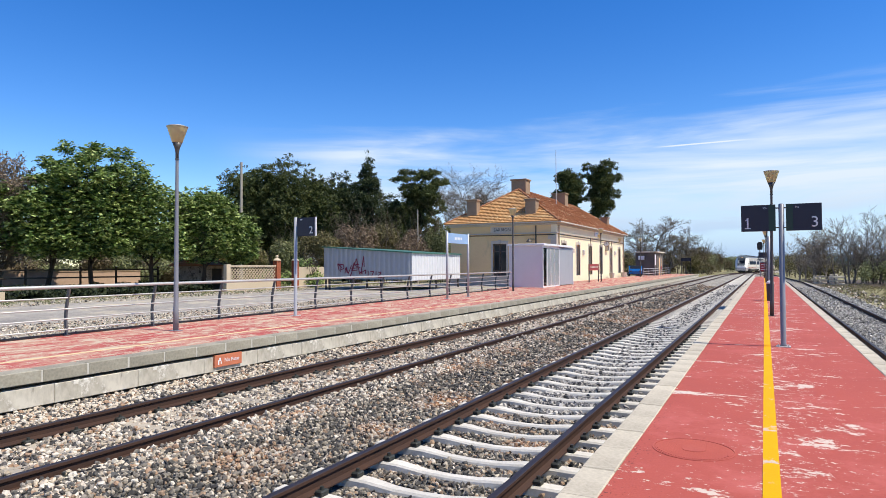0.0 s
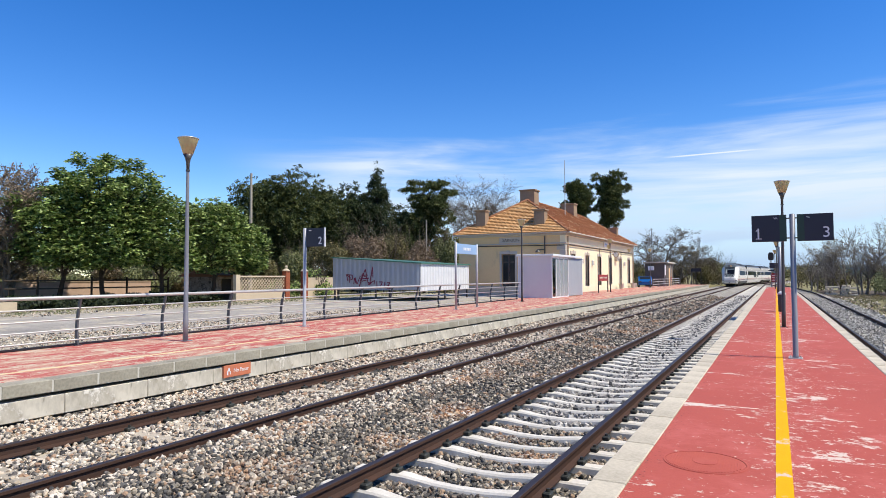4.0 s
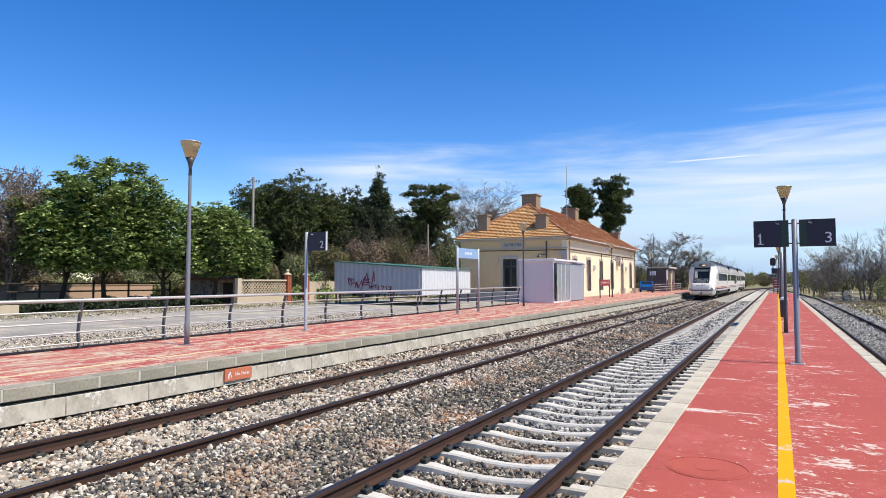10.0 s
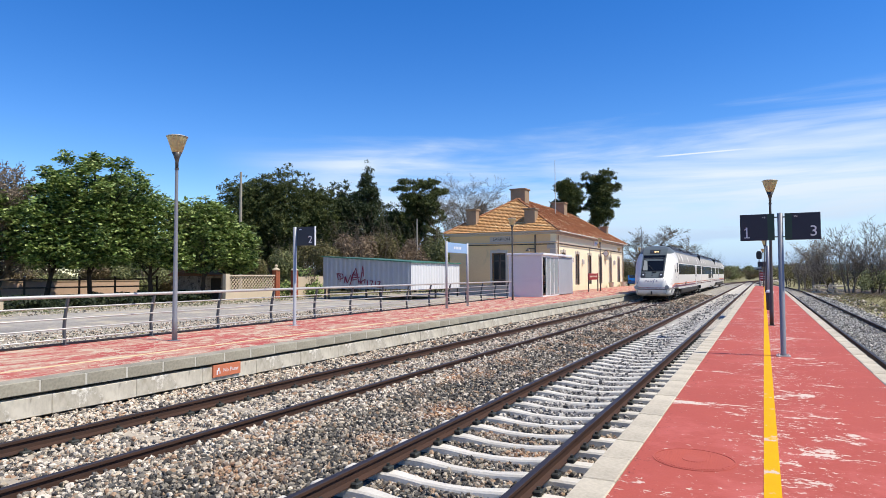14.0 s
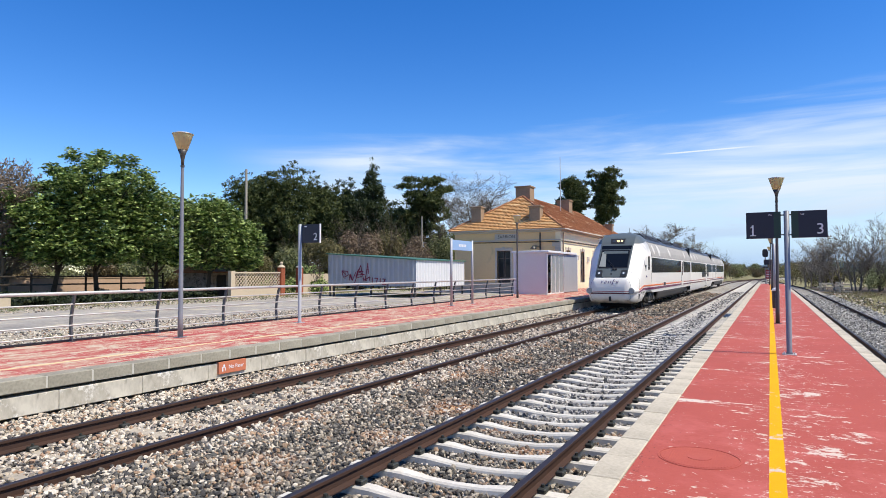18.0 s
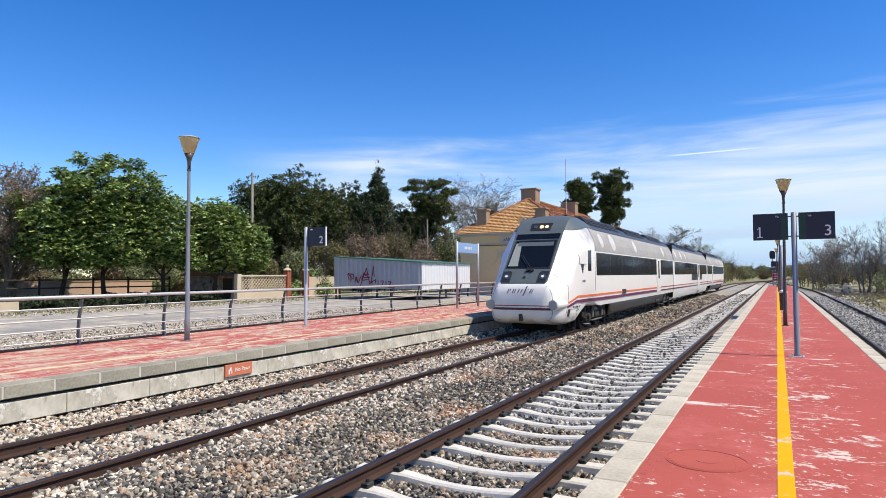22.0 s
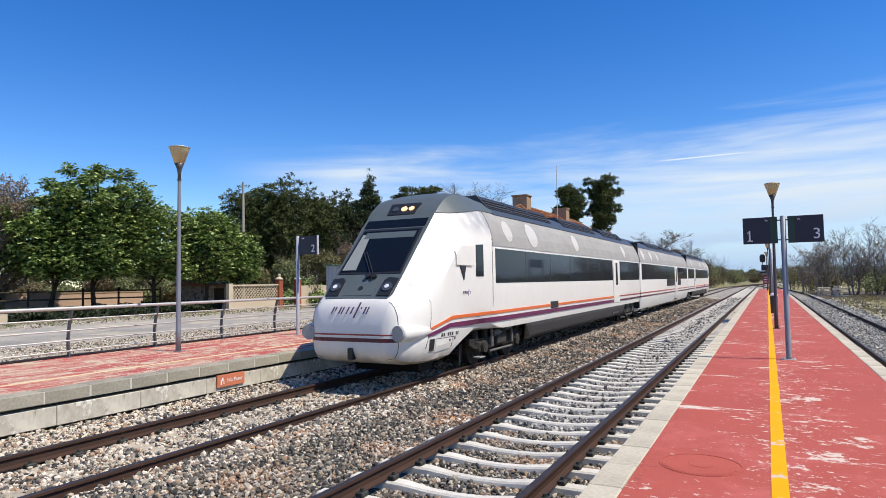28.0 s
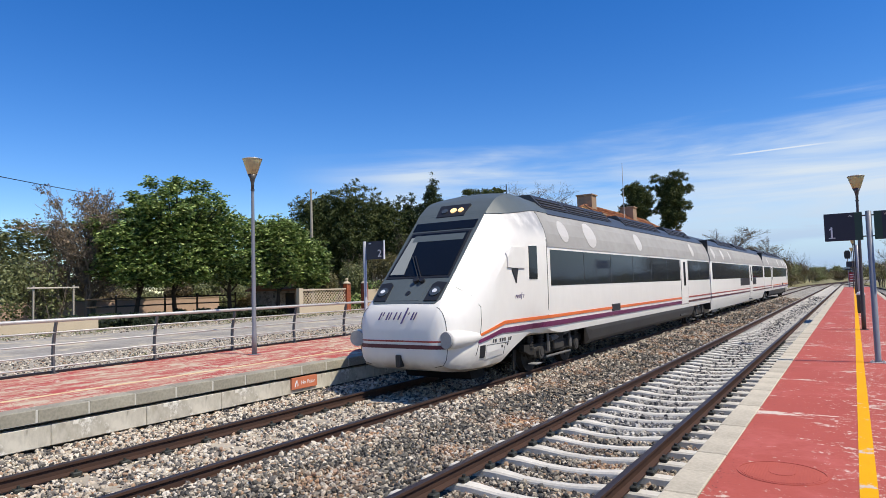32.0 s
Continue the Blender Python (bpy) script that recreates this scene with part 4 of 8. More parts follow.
TIP_W = [(0.66, 0.74), (0.69, 0.86), (0.73, 0.94), (0.80, 1.03), (0.92, 1.12), (1.10, 1.20), (1.35, 1.27), (1.8, 1.34), (2.4, 1.40), (3.4, 1.455), (4.6, 1.47), (99, 1.47)]
TIP_T = [(0.66, 1.18), (0.68, 1.34), (0.72, 1.48), (0.78, 1.61), (0.89, 1.72), (2.75, 3.62), (3.1, 3.88), (3.6, 4.05), (4.3, 4.16), (5.4, 4.20), (99, 4.20)]
TIP_B = [(0.66, 0.80), (0.69, 0.66), (0.75, 0.55), (0.88, 0.46), (1.1, 0.40), (1.5, 0.355), (2.45, 0.34), (3.7, 0.84), (99, 0.84)]


def lerp(tab, s):
    for (a, va), (b, vb) in zip(tab, tab[1:]):
        if s <= b:
            return va + (vb - va) * max(0.0, (s - a) / (b - a))
    return tab[-1][1]


def section(s, nose):
    """Half outline of the body s metres along the car, from the bottom to the top, as (x, z)."""
    if not nose:
        return SIDE
    zt, zb, w = lerp(TIP_T, s), lerp(TIP_B, s), lerp(TIP_W, s)
    k = w / 1.47
    full = [(x * k, max(z, zb)) for x, z in SIDE]
    f = min(0.82 + 0.05 * smooth(0.9, 2.75, s), w * 0.88)
    rr = min(0.85, (zt - zb) * 0.42)
    z1 = zt - rr
    hh = z1 - zb
    tip = [(0, zb), (w * 0.72, zb), (w * 0.90, zb + 0.06 * hh), (w * 0.97, zb + 0.22 * hh), (w * 0.995, zb + 0.45 * hh), (w, zb + 0.72 * hh), (w, z1)]
    c = smooth(0.70, 1.15, s)
    for a, fold in ((28, (0.84, 0.25)), (52, (0.55, 0.55)), (74, (0.25, 0.80)), (90, (0, 1))):
        u, v = math.cos(radians(a)), math.sin(radians(a))
        tip.append((f + (w - f) * (u + (fold[0] - u) * c), z1 + rr * (v + (fold[1] - v) * c)))
    tip += [(f * 0.66, zt + 0.006), (f * 0.33, zt + 0.010), (0, zt + 0.012)]
    m = smooth(2.9, 5.2, s)
    return [(a[0] + (b[0] - a[0]) * m, a[1] + (b[1] - a[1]) * m) for a, b in zip(tip, full)]


def half_width(s, z, nose):
    """Half width of the car body s metres along it, at height z."""
    sec = section(s, nose)[1:]
    for (xa, za), (xb, zb) in zip(sec, sec[1:]):
        if za <= z <= zb and zb > za:
            return xa + (xb - xa) * (z - za) / (zb - za)
    return sec[1][0]


def body_loft(length, nose):
    bm = bmesh.new()
    st = ([0.66, 0.67, 0.69, 0.72, 0.76, 0.80, 0.84, 0.89, 0.98, 1.1, 1.3, 1.6, 1.95, 2.45, 2.6, 2.75, 2.76, 2.9, 3.1, 3.3, 3.6, 3.7, 3.95, 4.3, 4.7, 5.2, 5.4] if nose else [0.12, 0.17]) + [8, 12, 16, 20, length - 0.17, length - 0.12]
    rings = []
    for i, s in enumerate(st):
        half = section(s, nose)
        if (i == len(st) - 1) or (not nose and i == 0):
            half = [(x * 0.985, z) for x, z in half]
        rings.append([bm.verts.new((x, s, z)) for x, z in half] + [bm.verts.new((-x, s, z)) for x, z in reversed(half[1:-1])])
    n = len(rings[0])
    for a, b in zip(rings, rings[1:]):
        for i in range(n):
            bm.faces.new((a[i], a[(i + 1) % n], b[(i + 1) % n], b[i]))
    bm.faces.new(list(reversed(rings[0])))
    bm.faces.new(rings[-1])
    bmesh.ops.recalc_face_normals(bm, faces=bm.faces[:])
    return bm


def side_strip(pts, nose, sgn, proud=0.006, thick=0.03):
    """A thin plate on the car's side: (s, z low, z high) from front to back, following the body."""
    bm = bmesh.new()
    rows = []
    fine = []
    for (s0, a0, b0), (s1, a1, b1) in zip(pts, pts[1:]):
        k = max(1, int((s1 - s0) / (0.12 if nose and s0 < 5 else 4)))
        fine += [(s0 + (s1 - s0) * i / k, a0 + (a1 - a0) * i / k, b0 + (b1 - b0) * i / k) for i in range(k)]
    fine.append(pts[-1])
    m = min(8, max(1, int(max(b - a for _, a, b in fine) / 0.11)))
    for s, a, b in fine:
        ring = []
        zz = [a + (b - a) * j / m for j in range(m + 1)]
        for z in zz:
            ring.append(bm.verts.new((sgn * (half_width(s, z, nose) + proud), s, z)))
        for z in reversed(zz):
            ring.append(bm.verts.new((sgn * (half_width(s, z, nose) + proud - thick), s, z)))
        rows.append(ring)
    n = len(rows[0])
    for a, b in zip(rows, rows[1:]):
        for i in range(n):
            bm.faces.new((a[i], a[(i + 1) % n], b[(i + 1) % n], b[i]))
    bm.faces.new(list(reversed(rows[0])))
    bm.faces.new(rows[-1])
    bmesh.ops.recalc_face_normals(bm, faces=bm.faces[:])
    return bm


def smooth_part(ob, angle=28):
    for p in ob.data.polygons:
        p.use_smooth = True
    ob.data.set_sharp_from_angle(angle=radians(angle))
    return ob


FRONT_A, FRONT_B = Vector((0, 0.89, 1.72)), Vector((0, 2.75, 3.62))
FRONT_UP = (FRONT_B - FRONT_A).normalized()
FRONT_N = Vector((0, -FRONT_UP.z, FRONT_UP.y))


def on_front(x, s, lift):
    """Point on the sloping front, s running from 0.55 at its foot to 2.75 at its head."""
    return Vector((x, 0, 0)) + FRONT_A.lerp(FRONT_B, (s - 0.55) / 2.2) + FRONT_N * lift


def front_panel(poly, lift, thick=0.03):
    """A plate on the sloping front: corners (x, s) on its surface."""
    bm = bmesh.new()
    top = [bm.verts.new(on_front(x, s, lift)) for x, s in poly]
    low = [bm.verts.new(v.co - FRONT_N * thick) for v in top]
    k = len(poly)
    bm.faces.new(top)
    bm.faces.new(list(reversed(low)))
    for i in range(k):
        bm.faces.new((top[i], low[i], low[(i + 1) % k], top[(i + 1) % k]))
    bmesh.ops.recalc_face_normals(bm, faces=bm.faces[:])
    return bm


def body_line(pts, r=0.006):
    """A dark joint in the shell: a thin cord through points."""
    bm = bmesh.new()
    for a, b in zip(pts, pts[1:]):
        tube(bm, a, b, r, n=5, caps=False)
    return bm


M_TWHITE = mat("white_train_paint", (0.81, 0.775, 0.70), (0.74, 0.70, 0.63), rough=0.36, big=0.5, small=5, bump=0.01, stretch=(1, 1, 0.5))
M_TCAB = mat("white_cab_paint", (0.81, 0.775, 0.70), (0.75, 0.71, 0.64), rough=0.36, big=0.5, small=5, bump=0.01, stretch=(1, 1, 0.5))
cab_nodes, cab_links = M_TCAB.node_tree.nodes, M_TCAB.node_tree.links
cab_bsdf = cab_nodes["Principled BSDF"]
paint = cab_bsdf.inputs["Base Color"].links[0].from_socket


def cab_node(lo, hi, src):
    """A smooth step of a coordinate."""
    r = cab_nodes.new("ShaderNodeMapRange")
    r.interpolation_type = "SMOOTHSTEP"
    r.inputs["From Min"].default_value, r.inputs["From Max"].default_value = lo, hi
    cab_links.new(src, r.inputs["Value"])
    return r.outputs[0]


# brake dust that settles high on the cab's sides and low on its apron
cab_xyz = cab_nodes.new("ShaderNodeSeparateXYZ")
cab_co = cab_nodes.new("ShaderNodeTexCoord")
cab_links.new(cab_co.outputs["Object"], cab_xyz.inputs[0])
cab_grime = cab_nodes.new("ShaderNodeTexNoise")
cab_grime.inputs["Scale"].default_value, cab_grime.inputs["Detail"].default_value = 2.2, 6
cab_links.new(cab_co.outputs["Object"], cab_grime.inputs["Vector"])
for (z0, z1), (y0, y1), tone in (((2.95, 3.42), (2.5, 3.5), (0.40, 0.385, 0.355)), ((0.78, 0.36), (-1.0, -0.5), (0.33, 0.29, 0.24))):
    up_fac = cab_node(z0, z1, cab_xyz.outputs["Z"]) if z1 > z0 else None
    if up_fac is None:
        flip = cab_nodes.new("ShaderNodeMath")
        flip.operation = "MULTIPLY"
        flip.inputs[1].default_value = -1.0
        cab_links.new(cab_xyz.outputs["Z"], flip.inputs[0])
        up_fac = cab_node(-z0, -z1, flip.outputs[0])
    back_fac = cab_node(y0, y1, cab_xyz.outputs["Y"])
    amount = cab_nodes.new("ShaderNodeMath")
    amount.operation = "MULTIPLY"
    cab_links.new(up_fac, amount.inputs[0])
    cab_links.new(back_fac, amount.inputs[1])
    rough_fac = cab_node(0.25, 0.62, cab_grime.outputs["Fac"])
    amount2 = cab_nodes.new("ShaderNodeMath")
    amount2.operation = "MULTIPLY"
    cab_links.new(amount.outputs[0], amount2.inputs[0])
    cab_links.new(rough_fac, amount2.inputs[1])
    cab_mix = cab_nodes.new("ShaderNodeMix")
    cab_mix.data_type = "RGBA"
    cab_links.new(amount2.outputs[0], cab_mix.inputs["Factor"])
    cab_links.new(paint, cab_mix.inputs["A"])
    cab_mix.inputs["B"].default_value = rgb(tone)
    paint = cab_mix.outputs["Result"]
cab_links.new(paint, cab_bsdf.inputs["Base Color"])
M_TCLEAN = mat("wiped_paint", (0.60, 0.57, 0.52), (0.52, 0.49, 0.44), rough=0.5)
M_TGREY = mat("dusty_upper_side", (0.40, 0.385, 0.355), (0.28, 0.268, 0.245), rough=0.75, spec=0.3, big=0.5, small=3, bump=0.01, stretch=(1, 0.6, 0.8))
M_TROOF = mat("dark_grey_roof", (0.060, 0.072, 0.085), (0.045, 0.052, 0.06), rough=0.45, big=1, small=10, bump=0.02)
M_TMASK = mat("grey_front_mask", (0.105, 0.125, 0.125), (0.088, 0.105, 0.106), rough=0.45, spec=0.35, big=1, small=10, bump=0.01)
M_TGLASS = mat("tinted_window", (0.016, 0.019, 0.021), (0.022, 0.025, 0.027), rough=0.06, bump=0, spec=0.22)
M_TLOWGLASS = mat("dusty_low_window", (0.018, 0.020, 0.022), (0.026, 0.028, 0.030), rough=0.4, bump=0, spec=0.15)
M_TSCREEN = mat("dark_windscreen", (0.006, 0.007, 0.008), (0.008, 0.009, 0.010), rough=0.05, bump=0, spec=0.3)
M_TORANGE = mat("orange_stripe", (0.75, 0.16, 0.03), (0.68, 0.14, 0.03), rough=0.35, bump=0)
M_TPURPLE = mat("purple_stripe", (0.155, 0.022, 0.085), (0.135, 0.02, 0.075), rough=0.35, bump=0)
M_TREDLINE = mat("red_line", (0.36, 0.045, 0.03), (0.32, 0.04, 0.03), rough=0.35, bump=0)
M_TMAROON = mat("maroon_stripe", (0.10, 0.012, 0.02), (0.09, 0.012, 0.02), rough=0.35, bump=0)
M_TBOGIE = mat("grimy_bogie", (0.022, 0.020, 0.018), (0.05, 0.045, 0.038), rough=0.7, big=3, small=18, bump=0.3)
M_TGRIME = mat("dusty_iron", (0.075, 0.068, 0.06), (0.035, 0.032, 0.028), rough=0.75, big=4, small=22, bump=0.3)
M_TDUST = mat("dusty_grey_metal", (0.17, 0.16, 0.145), (0.09, 0.082, 0.072), rough=0.6, big=4, small=22, bump=0.15)
M_TUNDER = mat("grimy_underframe", (0.010, 0.009, 0.009), (0.02, 0.018, 0.016), rough=0.8, big=2, small=14, bump=0.3)
M_TSKIRT = mat("grey_skirt", (0.075, 0.073, 0.07), (0.05, 0.048, 0.046), rough=0.55, big=0.6, small=6, bump=0.03)
M_TLOGO = mat("violet_lettering", (0.085, 0.055, 0.15), (0.075, 0.05, 0.14), rough=0.4, bump=0)
M_SEAL = mat("black_seal", (0.015, 0.015, 0.016), (0.02, 0.02, 0.02), rough=0.5, bump=0)
M_LAMPON = glow("headlight_on", (1.0, 0.64, 0.28), 0.9)
M_PAD = mat("worn_buffer_steel", (0.40, 0.39, 0.37), (0.30, 0.29, 0.27), rough=0.5, metal=0.2)
M_LENS = mat("headlight_lens", (0.07, 0.085, 0.10), (0.05, 0.06, 0.07), rough=0.1, bump=0)
CAR_L, MID_L = 24.05, 21.85


def logo(parent, m, w, name="lettering"):
    """The maker's mark as plain slanted strokes."""
    bm = bmesh.new()
    for x, bw, z0, z1 in ((0.0, 0.026, 0.0, 0.13), (0.055, 0.022, 0.06, 0.13), (0.15, 0.028, 0.0, 0.13), (0.21, 0.022, 0.0, 0.13), (0.31, 0.026, 0.0, 0.13), (0.40, 0.026, 0.0, 0.13),
                          (0.50, 0.032, -0.07, 0.21), (0.575, 0.020, 0.09, 0.13), (0.66, 0.028, 0.0, 0.13), (0.72, 0.022, 0.0, 0.13)):
        poly = [(x + 0.32 * z0, z0), (x + bw + 0.32 * z0, z0), (x + bw + 0.32 * z1, z1), (x + 0.32 * z1, z1)]
        bm.faces.new([bm.verts.new((a * w, 0, b * w)) for a, b in poly])
    r = bmesh.ops.extrude_face_region(bm, geom=bm.faces[:])
    bmesh.ops.translate(bm, verts=[v for v in r["geom"] if isinstance(v, bmesh.types.BMVert)], vec=(0, -0.006, 0))
    bmesh.ops.recalc_face_normals(bm, faces=bm.faces[:])
    ob = part(name, bm, M_TLOGO, parent, "violet slanted marks")
    ob.matrix_basis = m
    return ob


def wheelset(parent, y):
    e = part("wheelset", bmesh.new(), M_TBOGIE, parent)
    bm = bmesh.new()
    tube(bm, (-0.8, 0, 0), (0.8, 0, 0), 0.08, n=10)
    for s in (-1, 1):
        tube(bm, (s * 0.80, 0, 0), (s * 0.94, 0, 0), 0.445, n=24)
        tube(bm, (s * 0.78, 0, 0), (s * 0.80, 0, 0), 0.475, n=24)
        tube(bm, (s * 0.94, 0, 0), (s * 0.97, 0, 0), 0.17, n=12)
        for k in range(6):
            a = k * math.pi / 3
            box(bm, s * 0.955 - 0.02, s * 0.955 + 0.02, 0.28 * math.cos(a) - 0.03, 0.28 * math.cos(a) + 0.03, 0.28 * math.sin(a) - 0.03, 0.28 * math.sin(a) + 0.03)
    bm.to_mesh(e.data)
    bm.free()
    e.matrix_basis = pose(0, y, 0.445)
    return e


WHEELS = []


def bogie(car, y, tag):
    b = part("bogie", bmesh.new(), M_TBOGIE, car, "grimy black bogie frame")
    bm = bmesh.new()
    for s in (-1, 1):
        prism(bm, [(y - 1.75, 0.52), (y - 1.4, 0.40), (y - 0.5, 0.36), (y + 0.5, 0.36), (y + 1.4, 0.40), (y + 1.75, 0.52), (y + 1.75, 0.66), (y + 0.8, 0.62), (y - 0.8, 0.62), (y - 1.75, 0.66)], "x", s * 1.02, s * 1.14)
    box(bm, -1.0, 1.0, y - 0.35, y + 0.35, 0.42, 0.75)
    bm.to_mesh(b.data)
    bm.free()
    for s in (-1, 1):
        for a in (-1.08, 1.08):
            bx = bmesh.new()
            box(bx, s * 1.08 - 0.1, s * 1.08 + 0.1, y + a - 0.17, y + a + 0.17, 0.32, 0.56, 0.03)
            tube(bx, (s * 1.18, y + a, 0.445), (s * 1.26, y + a, 0.445), 0.14, n=14)
            tube(bx, (s * 1.26, y + a, 0.445), (s * 1.275, y + a, 0.445), 0.085, n=8)
            part("axle_box", bx, M_TGRIME, b, "dusty grey axle box")
            for d in (-0.30, 0.30):
                coil = bmesh.new()
                for j in range(5):
                    tube(coil, (s * 1.09, y + a + d, 0.56 + 0.058 * j), (s * 1.09, y + a + d, 0.592 + 0.058 * j), 0.10, n=10)
                tube(coil, (s * 1.09, y + a + d, 0.55), (s * 1.09, y + a + d, 0.88), 0.062, n=8)
                part("coil_spring", coil, M_TGRIME, b)
            damper = bmesh.new()
            tube(damper, (s * 1.24, y + a * 0.62, 0.42), (s * 1.24, y + a * 0.62, 0.66), 0.05, n=8)
            tube(damper, (s * 1.24, y + a * 0.62, 0.66), (s * 1.24, y + a * 0.62, 0.88), 0.032, n=8)
            part("damper", damper, M_TDUST, b)
            part("brake_block", B(s * 0.99 - 0.07, s * 0.99 + 0.07, y + a * 0.50 - 0.05, y + a * 0.50 + 0.05, 0.30, 0.58, 0.015), M_TGRIME, b)
        part("tie_rod", tube(bmesh.new(), (s * 1.2, y - 0.75, 0.30), (s * 1.2, y + 0.75, 0.30), 0.03, n=8), M_TDUST, b)
        part("yaw_damper", tube(tube(bmesh.new(), (s * 1.22, y - 0.55, 0.70), (s * 1.22, y + 0.15, 0.76), 0.075, n=10), (s * 1.22, y + 0.15, 0.76), (s * 1.22, y + 0.70, 0.80), 0.04, n=8), M_TDUST, b, "dusty grey cylinder")
        part("side_bearer", B(s * 1.16 - 0.09, s * 1.16 + 0.09, y - 0.30, y + 0.30, 0.42, 0.68, 0.03), M_TGRIME, b)
        part("air_spring", tube(tube(bmesh.new(), (s * 1.02, y, 0.67), (s * 1.02, y, 0.97), 0.3, n=16), (s * 1.02, y, 0.74), (s * 1.02, y, 0.88), 0.34, n=16), M_TBOGIE, b)
        part("guard_iron", prism(bmesh.new(), [(y - 1.78, 0.60), (y - 1.60, 0.60), (y - 1.72, 0.12), (y - 1.80, 0.12)], "x", s * 0.85, s * 0.89), M_TGRIME, b)
        part("step", B(s * 1.18 - 0.1, s * 1.18 + 0.1, y - 1.45, y - 1.15, 0.20, 0.225, 0.005), M_PAD, b)
    for a in (-1.08, 1.08):
        WHEELS.append((wheelset(car, y + a), y + a))
    return b


def car_side(car, length, nose, sgn, layout):
    """Windows, doors, stripes and skirts on one side. layout: windows (s0, s1), doors (s, width), low windows."""
    for s0, s1 in layout["win"]:
        w = part("window", side_strip([(s0, 1.96, 2.80), (s1, 1.96, 2.80)], nose, sgn, 0.006, 0.02), M_TGLASS, car, "dark tinted window band")
        if sgn > 0:
            k = max(2, int((s1 - s0) / 1.9))
            for i in range(1, k):
                x = s0 + (s1 - s0) * i / k
                part("seal", side_strip([(x - 0.012, 2.0, 2.76), (x + 0.012, 2.0, 2.76)], nose, sgn, 0.009, 0.012), M_SEAL, w)
    for s0, s1 in layout.get("low", ()):
        part("window", side_strip([(s0, 1.50, 1.962), (s1, 1.50, 1.962)], nose, sgn, 0.006, 0.02), M_TLOWGLASS, car)
    for s, w in layout["door"]:
        d = part("door", side_strip([(s, 0.72, 3.02), (s + w, 0.72, 3.02)], nose, sgn, 0.012, 0.03), M_TWHITE, car, "white plug door")
        part("door_window", side_strip([(s + w * 0.36, 1.75, 2.72), (s + w * 0.66, 1.75, 2.72)], nose, sgn, 0.018, 0.02), M_TGLASS, d)
        for a in (s - 0.02, s + w):
            part("seal", side_strip([(a, 0.70, 3.04), (a + 0.025, 0.70, 3.04)], nose, sgn, 0.009, 0.02), M_SEAL, d)
        part("step", side_strip([(s + 0.1, 0.52, 0.58), (s + w - 0.1, 0.52, 0.58)], nose, sgn, 0.08, 0.1), M_TSKIRT, d)
    # stripes, broken by the doors
    cuts = [0] + [v for s, w in layout["door"] for v in (s - 0.05, s + w + 0.05)] + [length]
    for a, b in zip(cuts[::2], cuts[1::2]):
        if a == 0 and nose:
            part("orange_stripe", side_strip([(1.45, 1.02, 1.06), (2.4, 1.22, 1.29), (b, 1.22, 1.29)], nose, sgn, 0.014, 0.03), M_TORANGE, car)
            part("purple_stripe", side_strip([(1.50, 0.91, 0.97), (2.3, 1.05, 1.14), (3.0, 1.03, 1.145), (b, 1.03, 1.145)], nose, sgn, 0.018, 0.04), M_TPURPLE, car)
        else:
            a = max(a, 0.12)
            b = min(b, length - 0.12)
            part("red_stripe", side_strip([(a, 1.235, 1.285), (b, 1.235, 1.285)], nose, sgn, 0.014, 0.03), M_TREDLINE, car)
            part("purple_stripe", side_strip([(a, 1.05, 1.12), (b, 1.05, 1.12)], nose, sgn, 0.018, 0.04), M_TMAROON, car)
    # upper side with dust
    up = part("upper_panel", side_strip([(4.47 if nose else 0.12, 2.86, 3.705), (length - 0.12, 2.86, 3.74)], nose, sgn, 0.014, 0.03), M_TGREY, car, "dusty grey upper side with cleaned white patches")
    for s, w, h in layout["oval"]:
        pts = [(s + w * math.cos(math.pi * (1 - i / 10)), 3.28 - h * math.sin(math.pi * i / 10) - 0.001, 3.28 + h * math.sin(math.pi * i / 10) + 0.001) for i in range(11)]
        part("clean_patch", side_strip(pts, nose, sgn, 0.020, 0.012), M_TCLEAN, up, "wiped white oval")
    for s0, s1 in layout["skirt"]:
        part("skirt", side_strip([(s0 - 0.55, 0.845, 0.85), (s0 - 0.02, 0.36, 0.86), (s1, 0.36, 0.86)], False, sgn, -0.012, 0.04), M_TSKIRT, car, "dark grey underframe skirt")
    for s in layout.get("hatch", ()):
        part("vent", side_strip([(s, 1.16, 1.36), (s + 0.75, 1.16, 1.36)], nose, sgn, 0.016, 0.03), M_SEAL, car, "black side grille")


def cab_roof():
    """The grey hood over the cab: it follows the body above a line that runs back from the windscreen."""
    bm = bmesh.new()
    rows = []
    for k in range(23):
        s = 2.67 + (5.24 - 2.67) * k / 22
        zb = 3.52 + 0.185 * smooth(2.70, 4.6, s)
        half = section(s, True)
        i0 = max(i for i in range(len(half) - 1) if half[i][1] < zb)
        (xa, za), (xb, zz) = half[i0], half[i0 + 1]
        edge = (xa + (xb - xa) * (zb - za) / (zz - za), zb)
        out = [p if p[1] > zb else edge for p in half[5:]]
        lip = [(out[0][0] - 0.03, out[0][1])]
        full = lip + [(x + 0.014, z + 0.018) for x, z in out[:-1]] + [(0.0, out[-1][1] + 0.018)]
        rows.append([bm.verts.new((x, s, z)) for x, z in full] + [bm.verts.new((-x, s, z)) for x, z in reversed(full[:-1])])
    n = len(rows[0])
    for a, b in zip(rows, rows[1:]):
        for i in range(n - 1):
            bm.faces.new((a[i], a[i + 1], b[i + 1], b[i]))
    bm.faces.new(list(reversed(rows[0])))
    bm.faces.new(rows[-1])
    bmesh.ops.recalc_face_normals(bm, faces=bm.faces[:])
    return bm


